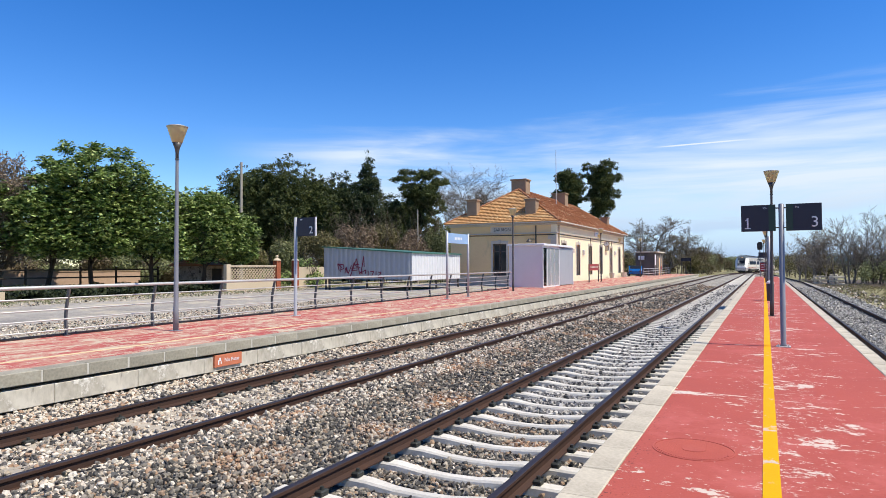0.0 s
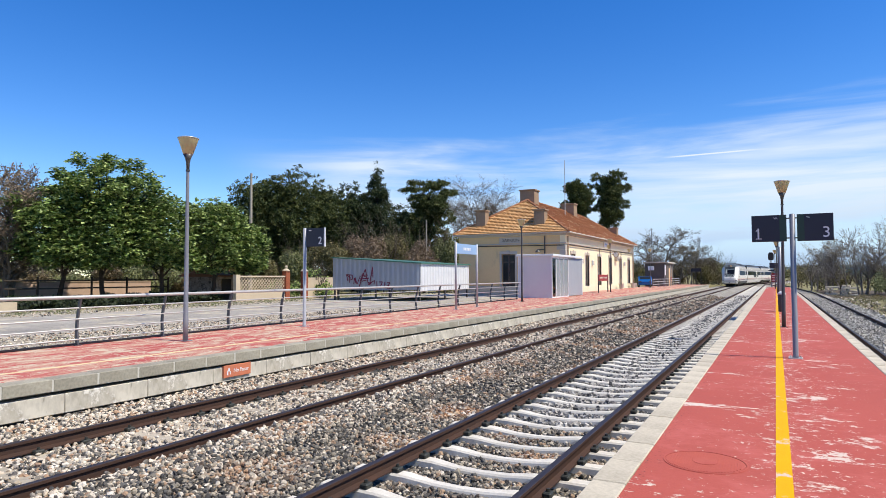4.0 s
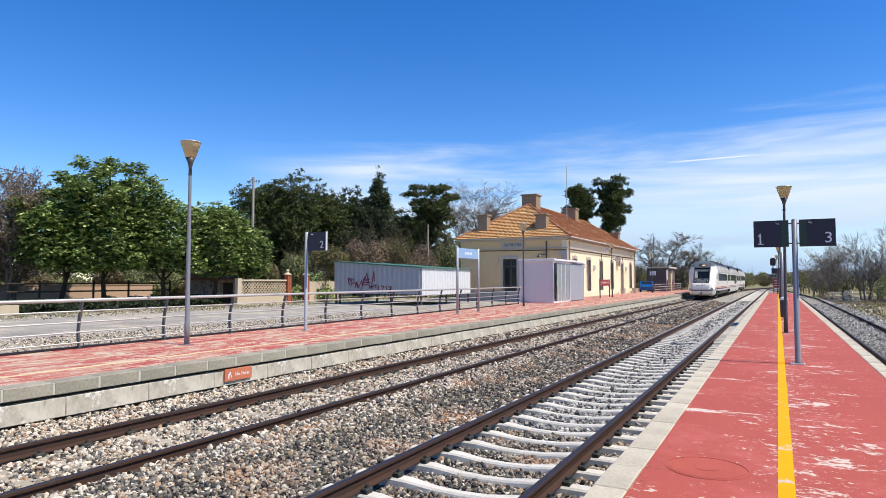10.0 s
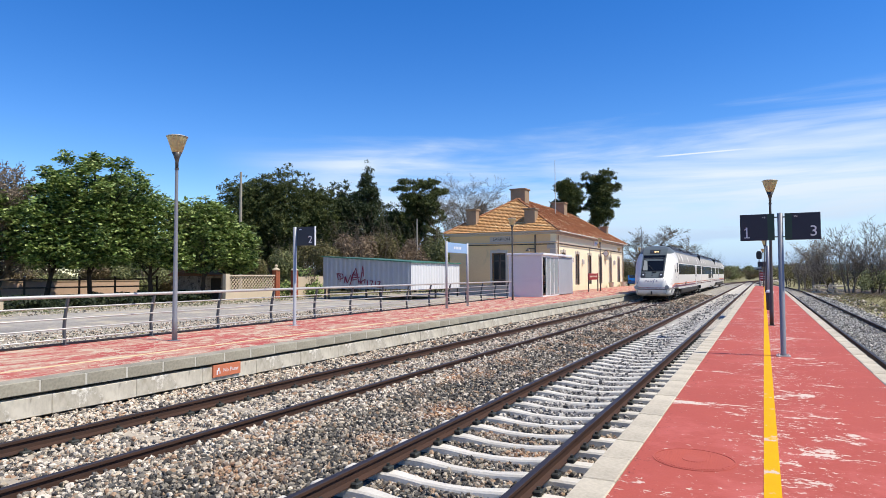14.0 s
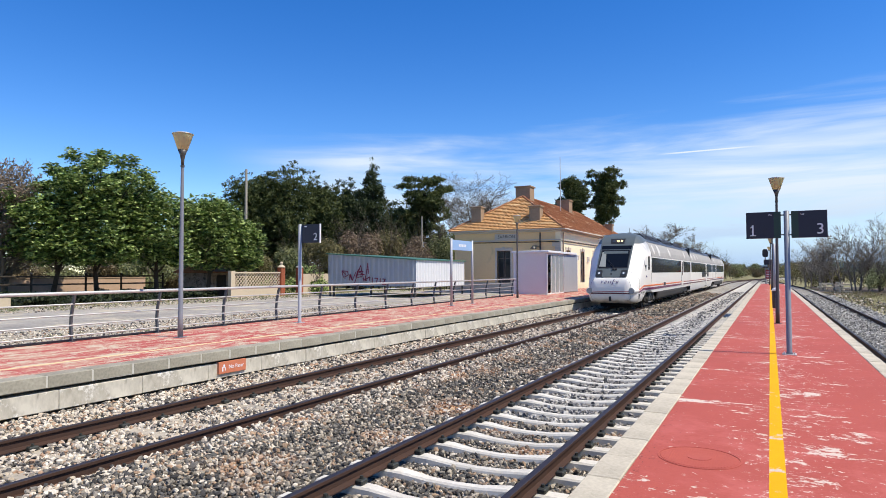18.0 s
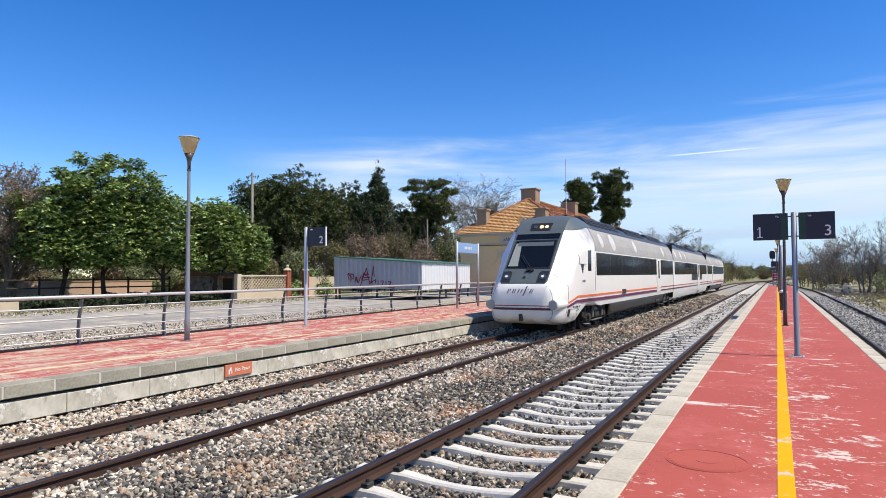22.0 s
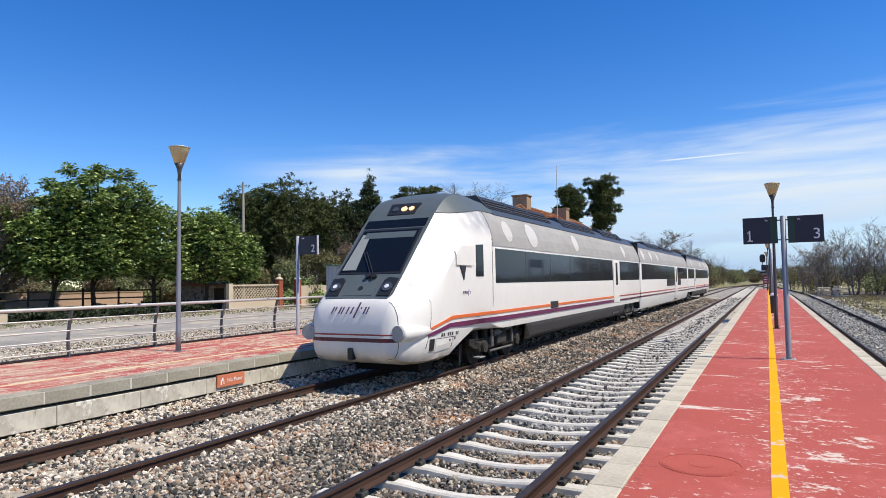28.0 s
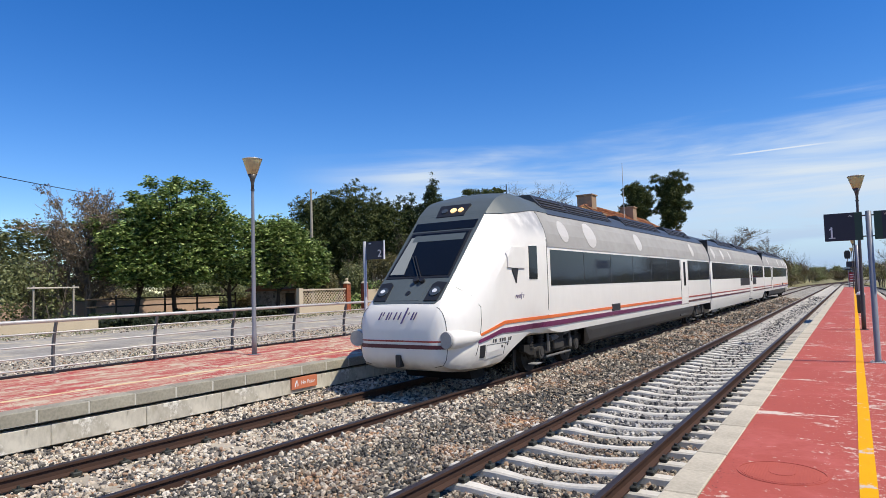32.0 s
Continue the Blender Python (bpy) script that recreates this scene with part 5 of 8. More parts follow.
def roof(car, length, nose):
    s0 = 5.2 if nose else 0.1
    if nose:
        smooth_part(part("cab_roof", cab_roof(), M_TMASK, car, "slate-grey hood over the cab"), 40)
    bm = bmesh.new()
    prof = [(-1.20, 3.70), (-0.885, 4.005), (-0.56, 4.145), (-0.28, 4.205), (0, 4.22), (0.28, 4.205), (0.56, 4.145), (0.885, 4.005), (1.20, 3.70), (0.9, 3.6), (-0.9, 3.6)]
    prism(bm, prof, "y", s0, length - 0.1)
    part("roof", bm, M_TROOF, car, "dark grey roof")
    louvre = bpy.data.meshes.new("louvre")
    lb = B(-0.012, 0.012, -0.9, 0.9, -0.02, 0.02)
    lb.to_mesh(louvre)
    lb.free()
    louvre.materials.append(M_TSKIRT)
    for a, b in ((5.2, 10.5), (12.0, 16.5), (18.0, 22.0)):
        if b < length - 0.5:
            bm = bmesh.new()
            prism(bm, [(-1.04, 3.88), (-0.73, 4.215), (0.73, 4.215), (1.04, 3.88)], "y", a, b)
            ru = part("roof_unit", bm, M_SEAL, car, "black roof cooler with pale seams")
            for i in range(4):
                c = a + (b - a) * i / 3
                part("seam", prism(bmesh.new(), [(-1.05, 3.88), (-0.735, 4.223), (0.735, 4.223), (1.05, 3.88)], "y", c - 0.02, c + 0.02), M_TSKIRT, ru)
                if i < 3:
                    for sg in (-1, 1):
                        for k in range(3):
                            share("louvre", louvre, pose(sg * (0.995 - 0.075 * k), c + (b - a) / 6, 3.935 + 0.083 * k, 0, sg * 45, 0), ru).scale = (1, (b - a) / 6.2, 1)
    if nose:
        bm = bmesh.new()
        tube(bm, (0.2, 5.0, 4.2), (0.2, 5.0, 4.52), 0.012, n=6)
        box(bm, 0.1, 0.3, 4.9, 5.1, 4.18, 4.26)
        part("antenna", bm, M_SEAL, car)


def end_car(name, label):
    car = thing(name, pose(0, 0, 0), label, "train", "train cars")
    smooth_part(part("body", body_loft(CAR_L, True), M_TCAB, car, "glossy white body shell, dusty towards the roof"))
    roof(car, CAR_L, True)
    lay = dict(win=[(4.62, 17.6), (19.05, 23.75)], door=[(17.72, 1.2)], skirt=[(7.4, 20.2)], oval=[(5.65, 0.30, 0.27), (7.55, 0.42, 0.34), (12.1, 0.34, 0.28), (20.3, 0.3, 0.28)], hatch=[8.9])
    for sgn in (1, -1):
        car_side(car, CAR_L, True, sgn, lay)
        w = part("cab_window", side_strip([(3.50, 2.12, 2.84), (3.90, 2.12, 2.86)], True, sgn, 0.010, 0.03), M_TGLASS, car, "narrow cab side window")
        part("seal", side_strip([(4.43, 0.9, 3.68), (4.455, 0.9, 3.68)], True, sgn, 0.004, 0.012), M_SEAL, car)
        part("mirror_cover", side_strip([(2.55, 2.37, 2.66), (2.75, 2.36, 2.80), (3.28, 2.36, 2.80)], True, sgn, 0.03, 0.05), M_TWHITE, car, "white mirror flap")
        part("mirror_arm", side_strip([(2.74, 2.32, 2.35), (2.90, 2.04, 2.35), (2.98, 2.32, 2.35)], True, sgn, 0.02, 0.03), M_SEAL, car)
        # buffer fairing at the corner
        bm = bmesh.new()
        prof = [(0.165, 0.0), (0.17, 0.05), (0.17, 0.30), (0.15, 0.55), (0.10, 0.80), (0.02, 0.98)]
        lathe(bm, prof, 14)
        bmesh.ops.transform(bm, matrix=Matrix.Translation((sgn * 1.07, 0.74, 1.03)) @ Matrix.Rotation(radians(-90), 4, "X") @ Matrix.Rotation(radians(sgn * 12), 4, "Y"), verts=bm.verts[:])
        f = part("buffer_fairing", bm, M_TWHITE, car, "white rounded buffer fairing", True)
        bm = tube(bmesh.new(), (sgn * 1.07, 0.745, 1.03), (sgn * 1.06, 0.70, 1.03), 0.155, n=18)
        part("buffer_pad", bm, M_PAD, f, "worn grey steel pad")
        hood = [Vector((sgn * (x + 0.002), 0.80, z)) for x, z in section(0.80, True)[1:11]]
        part("seam", body_line(hood), M_SEAL, car)
        side = [Vector((sgn * (half_width(a, z, True) + 0.001), a, z)) for a, z in ((1.28, 0.41), (1.45, 0.7), (1.55, 1.0), (1.60, 1.3), (1.60, 1.6), (1.50, 1.82), (1.36, 1.94))]
        part("seam", body_line(side + [Vector((sgn * 0.835, 1.24, 2.06))]), M_SEAL, car)
        for s0, z in ((1.98, 0.74), (2.30, 0.76), (2.54, 0.78)):
            part("latch", side_strip([(s0, z, z + 0.05), (s0 + 0.06, z, z + 0.05)], True, sgn, 0.006, 0.012), M_SEAL, car)
        part("hatch", side_strip([(1.78, 0.58, 0.84), (2.42, 0.62, 0.84)], True, sgn, 0.007, 0.012), M_TWHITE, car, "white apron hatch")
        part("seam", side_strip([(1.78, 0.845, 0.855), (2.62, 0.845, 0.855)], True, sgn, 0.008, 0.012), M_SEAL, car)
        part("seam", side_strip([(2.44, 0.62, 0.84), (2.452, 0.62, 0.84)], True, sgn, 0.008, 0.012), M_SEAL, car)
        part("vent", side_strip([(1.56, 0.62, 0.86), (1.73, 0.62, 0.86)], True, sgn, 0.006, 0.02), M_SEAL, car)
        logo(car, pose(sgn * (half_width(3.0, 1.75, True) + 0.008), 2.84 if sgn > 0 else 3.28, 1.73, 0, 0, 90 * sgn), 0.52)
        for i in range(9):
            if i % 4 != 2:
                part("number_bar", side_strip([(1.98 + 0.085 * i, 0.88, 0.95), (2.03 + 0.085 * i, 0.88, 0.95)], True, sgn, 0.006, 0.012), M_BLACK, car)
    # front
    part("front_mask", front_panel([(-0.74, 0.52), (0.74, 0.52), (0.82, 0.62), (0.845, 1.6), (0.87, 2.74), (-0.87, 2.74), (-0.845, 1.6), (-0.82, 0.62)], 0.016), M_TMASK, car, "slate-grey front mask")
    part("windscreen_seal", front_panel([(-0.78, 1.08), (0.78, 1.08), (0.77, 2.24), (-0.77, 2.24)], 0.026), M_SEAL, car)
    wsn = part("windscreen", front_panel([(-0.74, 1.13), (0.74, 1.13), (0.72, 2.19), (-0.72, 2.19)], 0.034), M_TSCREEN, car, "large dark windscreen")
    part("blind", front_panel([(-0.62, 1.98), (0.66, 1.98), (0.66, 2.14), (-0.62, 2.14)], 0.038, 0.003), M_TMASK, wsn)
    # pale plate that paints a reflection onto the windscreen
    part("screen_reflection", front_panel([(-0.71, 1.17), (-0.36, 1.17), (-0.50, 2.10), (-0.70, 2.10)], 0.037, 0.002), mat("pale_glass_reflection", (0.30, 0.31, 0.28), (0.26, 0.27, 0.24), rough=0.3, bump=0), wsn, "pale reflection painted on the glass")
    dp = part("destination_panel", front_panel([(-0.79, 2.28), (0.79, 2.28), (0.79, 2.50), (-0.79, 2.50)], 0.026), M_TSCREEN, car, "black destination display")
    lb = front_panel([(-0.36, 2.64), (0.36, 2.64), (0.39, 2.96), (-0.39, 2.96)], 0.03, 0.12)
    part("lamp_box", lb, M_SEAL, car, "black top lamp housing")
    up, nrm = FRONT_UP, FRONT_N
    for x, mtl, rad in ((-0.20, M_LENS, 0.075), (0.03, M_LAMPON, 0.075), (0.22, M_LAMPON, 0.065)):
        c = on_front(x, 2.79, 0.03)
        part("top_lamp", tube(bmesh.new(), c, c + nrm * 0.02, rad, n=16), mtl, car)
    for sgn in (1, -1):
        h = part("headlight_box", front_panel([(sgn * 0.46, 0.57), (sgn * 0.76, 0.57), (sgn * 0.80, 0.96), (sgn * 0.56, 0.99), (sgn * 0.48, 0.92)], 0.034), M_SEAL, car, "black headlight housing")
        c = on_front(sgn * 0.63, 0.76, 0.032)
        part("headlight", tube(bmesh.new(), c, c + nrm * 0.022, 0.115, n=18), M_LENS, h)
        c2 = c + nrm * 0.025
        part("bulb", tube(bmesh.new(), c2, c2 + nrm * 0.008, 0.052, n=12), M_ALU, h, "pale reflector")
    hood = part("coupler_hatch", front_panel([(-0.34, 0.58), (0.34, 0.58), (0.42, 0.94), (-0.42, 0.94)], 0.022), M_TMASK, car)
    part("horn", tube(bmesh.new(), on_front(0, 0.74, 0.0), on_front(0, 0.74, 0.035), 0.055, n=12), M_SEAL, car)
    # wipers
    bm = bmesh.new()
    a0 = on_front(0.12, 1.0, 0.06)
    for dx in (0.0, 0.07):
        tube(bm, a0 + Vector((dx, 0, 0)), a0 + up * 0.72 + Vector((-0.50 + dx, 0, 0)), 0.012, n=6)
    tube(bm, on_front(0.05, 1.0, 0.02), on_front(0.05, 1.0, 0.09), 0.06, n=10)
    tube(bm, on_front(0.20, 1.0, 0.02), on_front(0.20, 1.0, 0.09), 0.06, n=10)
    part("wiper", bm, M_SEAL, car)
    # bands across the nose
    for z0, z1, mtl, nm in ((0.985, 1.015, M_TREDLINE, "red_band"), (0.86, 0.935, M_TMAROON, "maroon_band")):
        bm = bmesh.new()
        half = [(lerp(TIP_W, a) * 0.997 + 0.004, a) for a in (0.80, 0.76, 0.73, 0.71, 0.69, 0.675)]
        pts = [(-x, a) for x, a in half] + [(-0.73, 0.652), (0.73, 0.652)] + [(x, a) for x, a in reversed(half)]
        va = [[bm.verts.new((x, s, z)) for x, s in pts] for z in (z0, z1)]
        for i in range(len(pts) - 1):
            bm.faces.new((va[0][i], va[0][i + 1], va[1][i + 1], va[1][i]))
        r = bmesh.ops.extrude_face_region(bm, geom=bm.faces[:])
        bmesh.ops.translate(bm, verts=[v for v in r["geom"] if isinstance(v, bmesh.types.BMVert)], vec=(0, 0.02, 0))
        bmesh.ops.recalc_face_normals(bm, faces=bm.faces[:])
        part(nm, bm, mtl, car)
    logo(car, pose(-0.47, 0.662, 1.40, -21, 0, 0), 1.16)
    # plough board added to keep light from passing below the nose
    part("plough", prism(bmesh.new(), [(1.9, 0.42), (2.0, 0.13), (2.5, 0.13), (2.6, 0.42)], "x", -0.80, 0.80), M_TUNDER, car, "black board added under the nose to shut out light")
    part("coupler", B(-0.06, 0.06, 0.63, 0.78, 0.50, 0.74, 0.02), M_SEAL, car)
    part("underframe", B(-0.95, 0.95, 1.6, CAR_L - 0.3, 0.55, 0.95), M_TUNDER, car)
    # unseen boxes added to block light that passes under the floor
    for a, b, z in ((7.8, 10.4, 0.34), (10.7, 14.6, 0.30), (15.0, 19.6, 0.36)):
        part("underfloor_box", B(-1.22, 1.22, a, b, z, 0.80, 0.03), M_TUNDER, car, "black block added under the floor to shut out light")
    bogie(car, 5.5, 0)
    bogie(car, 22.1, 1)
    part("gangway", B(-1.40, 1.40, CAR_L - 0.10, CAR_L + 0.02, 0.5, 3.90), M_SEAL, car, "black gangway bellows")
    return car


def middle_car():
    car = thing("train_car", pose(0, 0, 0), "white middle railcar with dark window bands and coloured stripes", "train", "train cars")
    smooth_part(part("body", body_loft(MID_L, False), M_TWHITE, car, "glossy white body shell"))
    roof(car, MID_L, False)
    lay = dict(win=[(0.5, 13.6), (15.2, 21.3)], door=[(13.75, 1.3)], low=[(9.6, 13.6), (15.2, 17.0)], skirt=[(4.9, 17.8)], oval=[(1.4, 0.34, 0.27), (4.0, 0.34, 0.27), (6.4, 0.25, 0.22)])
    for sgn in (1, -1):
        car_side(car, MID_L, False, sgn, lay)
    part("underframe", B(-0.95, 0.95, 0.3, MID_L - 0.3, 0.55, 0.95), M_TUNDER, car)
    # the same unseen light blocks below the middle car
    for a, b, z in ((5.2, 9.0, 0.34), (9.4, 12.6, 0.30), (13.0, 17.2, 0.36)):
        part("underfloor_box", B(-1.22, 1.22, a, b, z, 0.80, 0.03), M_TUNDER, car, "black block added under the floor to shut out light")
    bogie(car, 2.1, 0)
    bogie(car, MID_L - 2.1, 1)
    part("gangway", B(-1.40, 1.40, MID_L - 0.10, MID_L + 0.02, 0.5, 3.90), M_SEAL, car, "black gangway bellows")
    return car


car_1 = end_car("train_car", "white streamlined railcar with a slanted dark front and headlights on")
W1 = list(WHEELS)
WHEELS.clear()
car_2 = middle_car()
W2 = list(WHEELS)
WHEELS.clear()
car_3 = end_car("train_car", "white streamlined railcar at the tail with dark windows")
W3 = list(WHEELS)

# place of the train's tip along the track, second by second
TIP = [(0, 164.6), (1, 154.0), (2, 143.8), (3, 133.9), (4, 123.9), (5, 114.1), (6, 104.6), (7, 96.2), (8, 88.0), (9, 79.9), (10, 72.2), (11, 65.0), (12, 58.4), (13, 52.4),
       (13.5, 49.6), (14, 47.1), (14.5, 45.4), (15.5, 41.5), (16.5, 37.6), (17, 35.6), (17.5, 33.8), (18, 32.0), (18.5, 30.1), (19, 28.4), (19.5, 26.7), (20, 25.0), (20.5, 23.1),
       (21, 21.5), (21.5, 19.9), (22, 18.4), (22.5, 17.0), (23, 15.7), (23.5, 14.5), (24, 13.4), (24.5, 12.5), (25, 11.7), (25.5, 11.0), (26.5, 10.05), (27.5, 9.55), (28, 9.5),
       (28.5, 9.5), (29, 9.5), (30, 9.48), (30.5, 9.42), (31, 9.3), (31.5, 9.1), (32, 8.85)]


def tip_at(t):
    """Smooth curve through TIP."""
    for i in range(len(TIP) - 1):
        (t0, a), (t1, b) = TIP[i], TIP[i + 1]
        if t <= t1:
            m0 = (b - TIP[i - 1][1]) / (t1 - TIP[i - 1][0]) if i else (b - a) / (t1 - t0)
            m1 = (TIP[i + 2][1] - a) / (TIP[i + 2][0] - t0) if i + 2 < len(TIP) else (b - a) / (t1 - t0)
            u = (t - t0) / (t1 - t0)
            h = t1 - t0
            return (2 * u**3 - 3 * u**2 + 1) * a + (u**3 - 2 * u**2 + u) * h * m0 + (-2 * u**3 + 3 * u**2) * b + (u**3 - u**2) * h * m1
    return TIP[-1][1]


def car_pose(y0, p0, p1, flip):
    """Pose of a car whose tip is at y0 with its bogies p0 and p1 metres behind it."""
    a = Vector((track_b(y0 + p0), y0 + p0, 0))
    b = Vector((track_b(y0 + p1), y0 + p1, 0))
    d = (b - a).normalized()
    yaw = math.degrees(math.atan2(-d.x, d.y))
    o = a - d * p0
    if not flip:
        return pose(o.x, o.y, 0, 0, 0, yaw)
    e = a + d * (flip - p0)
    return pose(e.x, e.y, 0, 0, 0, yaw + 180)
# ---------------------------------------------------------------- signs on the platforms
def double_sign():
    e = thing("platform_sign", pose(0.325, 14.8, ZR - 0.006), "two navy platform number signs on a grey post", "sign", "platform signs")
    part("base_plate", B(-0.13, 0.13, -0.13, 0.13, 0, 0.018, 0.004), M_STEEL, e)
    for x in (-0.09, 0.09):
        for y in (-0.09, 0.09):
            part("bolt", tube(bmesh.new(), (x, y, 0.016), (x, y, 0.045), 0.014, n=6), M_STEEL, e)
    part("post", lathe(bmesh.new(), [(0.072, 0.01), (0.052, 0.06), (0.052, 2.96), (0.03, 2.97)], 14), M_POST, e, "grey painted round post", True)
    for sgn, x0, x1, txt in ((-1, -0.755, -0.105, "1"), (1, 0.085, 0.725, "3")):
        p = part("sign_panel", B(x0, x1, -0.02, 0.02, 2.40, 2.955, 0.004), M_NAVY, e, "navy sign panel")
        part("green_band", B(x1 - 0.13 if sgn < 0 else x0, x1 if sgn < 0 else x0 + 0.13, -0.024, 0.021, 2.403, 2.952), M_GREENB, p)
        letters("digit", txt, 0.31, pose(x0 + 0.125 if sgn < 0 else x1 - 0.125, -0.026, 2.565, 90, 0, 0), M_WHITE, p)
        if txt == "1":
            part("digit_flag", prism(bmesh.new(), [(x0 + 0.078, 2.634), (x0 + 0.122, 2.676), (x0 + 0.122, 2.652), (x0 + 0.086, 2.618)], "y", -0.030, -0.022), M_WHITE, p)
            part("digit_foot", B(x0 + 0.075, x0 + 0.185, -0.030, -0.022, 2.455, 2.472), M_WHITE, p)
        letters("small_word", "Via", 0.055, pose(x1 - 0.2 if sgn < 0 else x0 + 0.2, -0.025, 2.885, 90, 0, 0), M_WHITE, p)
        for z in (2.47, 2.88):
            part("bracket", B(min(x1, 0) if sgn < 0 else 0.04, -0.04 if sgn < 0 else x0, -0.012, 0.012, z - 0.012, z + 0.012), M_DARKPOST, p)
    return e


double_sign()
e = thing("platform_sign", pose(-12.58, 14.8, ZL - 0.006), "navy platform number sign on a pale grey post", "sign", "platform signs")
part("base_plate", B(-0.12, 0.12, -0.12, 0.12, 0, 0.018, 0.004), M_STEEL, e)
part("post", lathe(bmesh.new(), [(0.07, 0.01), (0.052, 0.05), (0.052, 2.96), (0.03, 2.97)], 14), M_SIGNPOST, e, "", True)
p = part("sign_panel", B(0.07, 0.74, -0.02, 0.02, 2.40, 2.95, 0.004), M_NAVY, e, "navy sign panel")
part("edge_bar", B(0.742, 0.775, -0.024, 0.024, 2.39, 2.96), M_ALU, p, "white edge profile")
letters("digit", "2", 0.31, pose(0.60, -0.026, 2.565, 90, 0, 0), M_WHITE, p)
part("small_bar", B(0.18, 0.27, -0.0235, -0.019, 2.875, 2.90), M_WHITE, p)


def name_board(m, label):
    e = thing("name_board", m, label, "sign", "station name boards")
    for y in (-1.12, 1.12):
        part("base_plate", B(-0.11, 0.11, y - 0.11, y + 0.11, 0, 0.016), M_STEEL, e)
        part("post", lathe(bmesh.new(), [(0.055, 0), (0.055, 3.02), (0.02, 3.03)], 12), M_SIGNPOST, e, "", True).matrix_basis = pose(0, y, 0.01)
    p = part("sign_panel", B(-0.03, 0.03, -1.07, 1.07, 2.52, 2.98, 0.006), M_BLUES, e, "pale blue name panel")
    for s in (-1, 1):
        for i in range(5):
            part("name_bar", B(s * 0.033 - 0.003, s * 0.033 + 0.003, -0.40 + 0.16 * i, -0.29 + 0.16 * i, 2.69, 2.81), M_WHITE, p)
    return e


name_board(pose(-12.73, 26.37, ZL - 0.006), "pale blue station name board on two steel posts")
name_board(pose(0.20, 34.8, ZR - 0.006), "station name board on two steel posts seen edge on")
e = thing("litter_bin", pose(0.22, 33.2, ZR - 0.006), "dark litter bin with a pale lid", "litter bin")
part("body", lathe(bmesh.new(), [(0.14, 0), (0.15, 0.05), (0.16, 0.78), (0.15, 0.8)], 14), M_DARKPOST, e, "", True)
part("lid", lathe(bmesh.new(), [(0.175, 0.8), (0.18, 0.84), (0.12, 0.92), (0.03, 0.95)], 14), M_ALU, e, "pale lid", True)

# no-crossing sign on the platform wall
e = thing("warning_sign", pose(EDGE_L - 0.012, 9.07, 0.17, 0, 0, 0), "orange no-crossing sign fixed to the platform wall", "sign")
p = part("sign_panel", B(-0.035, 0.012, -0.35, 0.35, -0.115, 0.115, 0.004), M_ORANGE, e, "faded orange panel")
letters("words", "No Pasar", 0.105, pose(0.013, 0.09, 0.0, 90, 0, 90), M_WHITE, p, 0.002)
bm = bmesh.new()
box(bm, 0.010, 0.015, -0.27, -0.24, -0.07, 0.02)
box(bm, 0.010, 0.015, -0.24, -0.20, 0.0, 0.06)
box(bm, 0.010, 0.015, -0.20, -0.18, -0.06, 0.0)
part("mark", bm, M_WHITE, p)

# cast-iron cover in the platform
e = thing("manhole_cover", pose(-0.61, 6.25, ZR - 0.012), "round ribbed manhole cover under worn red paint", "manhole cover")
part("ring", lathe(bmesh.new(), [(0.36, 0), (0.36, 0.011), (0.345, 0.011), (0.345, 0.004), (0.02, 0.004)], 40), M_REDM, e)
part("lid", lathe(bmesh.new(), [(0.335, 0.002), (0.335, 0.0095), (0.02, 0.0095)], 40), M_REDM, e)
for i in range(27):
    x = -0.30 + 0.023 * i
    h = math.sqrt(max(0.0, 0.32**2 - x * x))
    if h > 0.03:
        part("rib", B(x - 0.006, x + 0.006, -h, h, 0.008, 0.0135), M_REDM, e)
part("boss", lathe(bmesh.new(), [(0.105, 0.008), (0.105, 0.015), (0.01, 0.015)], 24), M_REDM, e)

# ---------------------------------------------------------------- station building
BX0, BX1, BY0, BY1, EAVE = -26.4, -16.12, 53.1, 82.4, 5.72
house = thing("station_building", pose(0, 0, 0), "cream rendered station building with a hipped terracotta roof", "building")


def wall_with_holes(axis, fixed, depth, a0, a1, z0, z1, holes):
    """A wall cut by openings (a, b, z low, z high), made of blocks butted end to end."""
    bm = bmesh.new()
    cuts = sorted({a0, a1, *[h[0] for h in holes], *[h[1] for h in holes]})
    for a, b in zip(cuts, cuts[1:]):
        hs = [h for h in holes if h[0] <= a + 1e-6 and h[1] >= b - 1e-6]
        spans = [(z0, z1)] if not hs else [(z0, hs[0][2]), (hs[0][3], z1)]
        for lo, hi in spans:
            if hi - lo > 0.01:
                if axis == "x":
                    box(bm, fixed - depth, fixed, a, b, lo, hi)
                else:
                    box(bm, a, b, fixed, fixed + depth, lo, hi)
    return bm


SIDE_OPEN = [(c - 0.62, c + 0.62) for c in (55.4, 60.2, 65.0, 69.8, 74.9, 79.6)]
zo0, zo1 = 0.62, 3.95
part("wall", wall_with_holes("x", BX1, 0.45, BY0, BY1, 0.0, EAVE, [(a, b, zo0, zo1) for a, b in SIDE_OPEN]), M_CREAMSUN, house, "cream rendered wall facing the tracks, sunlight in its paler tone")
FRONT_OPEN = [(-22.08, -20.78, 0.62, 3.95)]
part("wall", wall_with_holes("y", BY0, 0.45, BX0, BX1 - 0.45, 0.0, EAVE, FRONT_OPEN), M_CREAM, house, "cream rendered end wall, shade in its ochre tone")
part("wall", B(BX0, BX0 + 0.45, BY0 + 0.45, BY1, 0.0, EAVE), M_CREAM, house)
part("wall", B(BX0 + 0.45, BX1 - 0.45, BY1 - 0.45, BY1, 0.0, EAVE), M_CREAM, house)
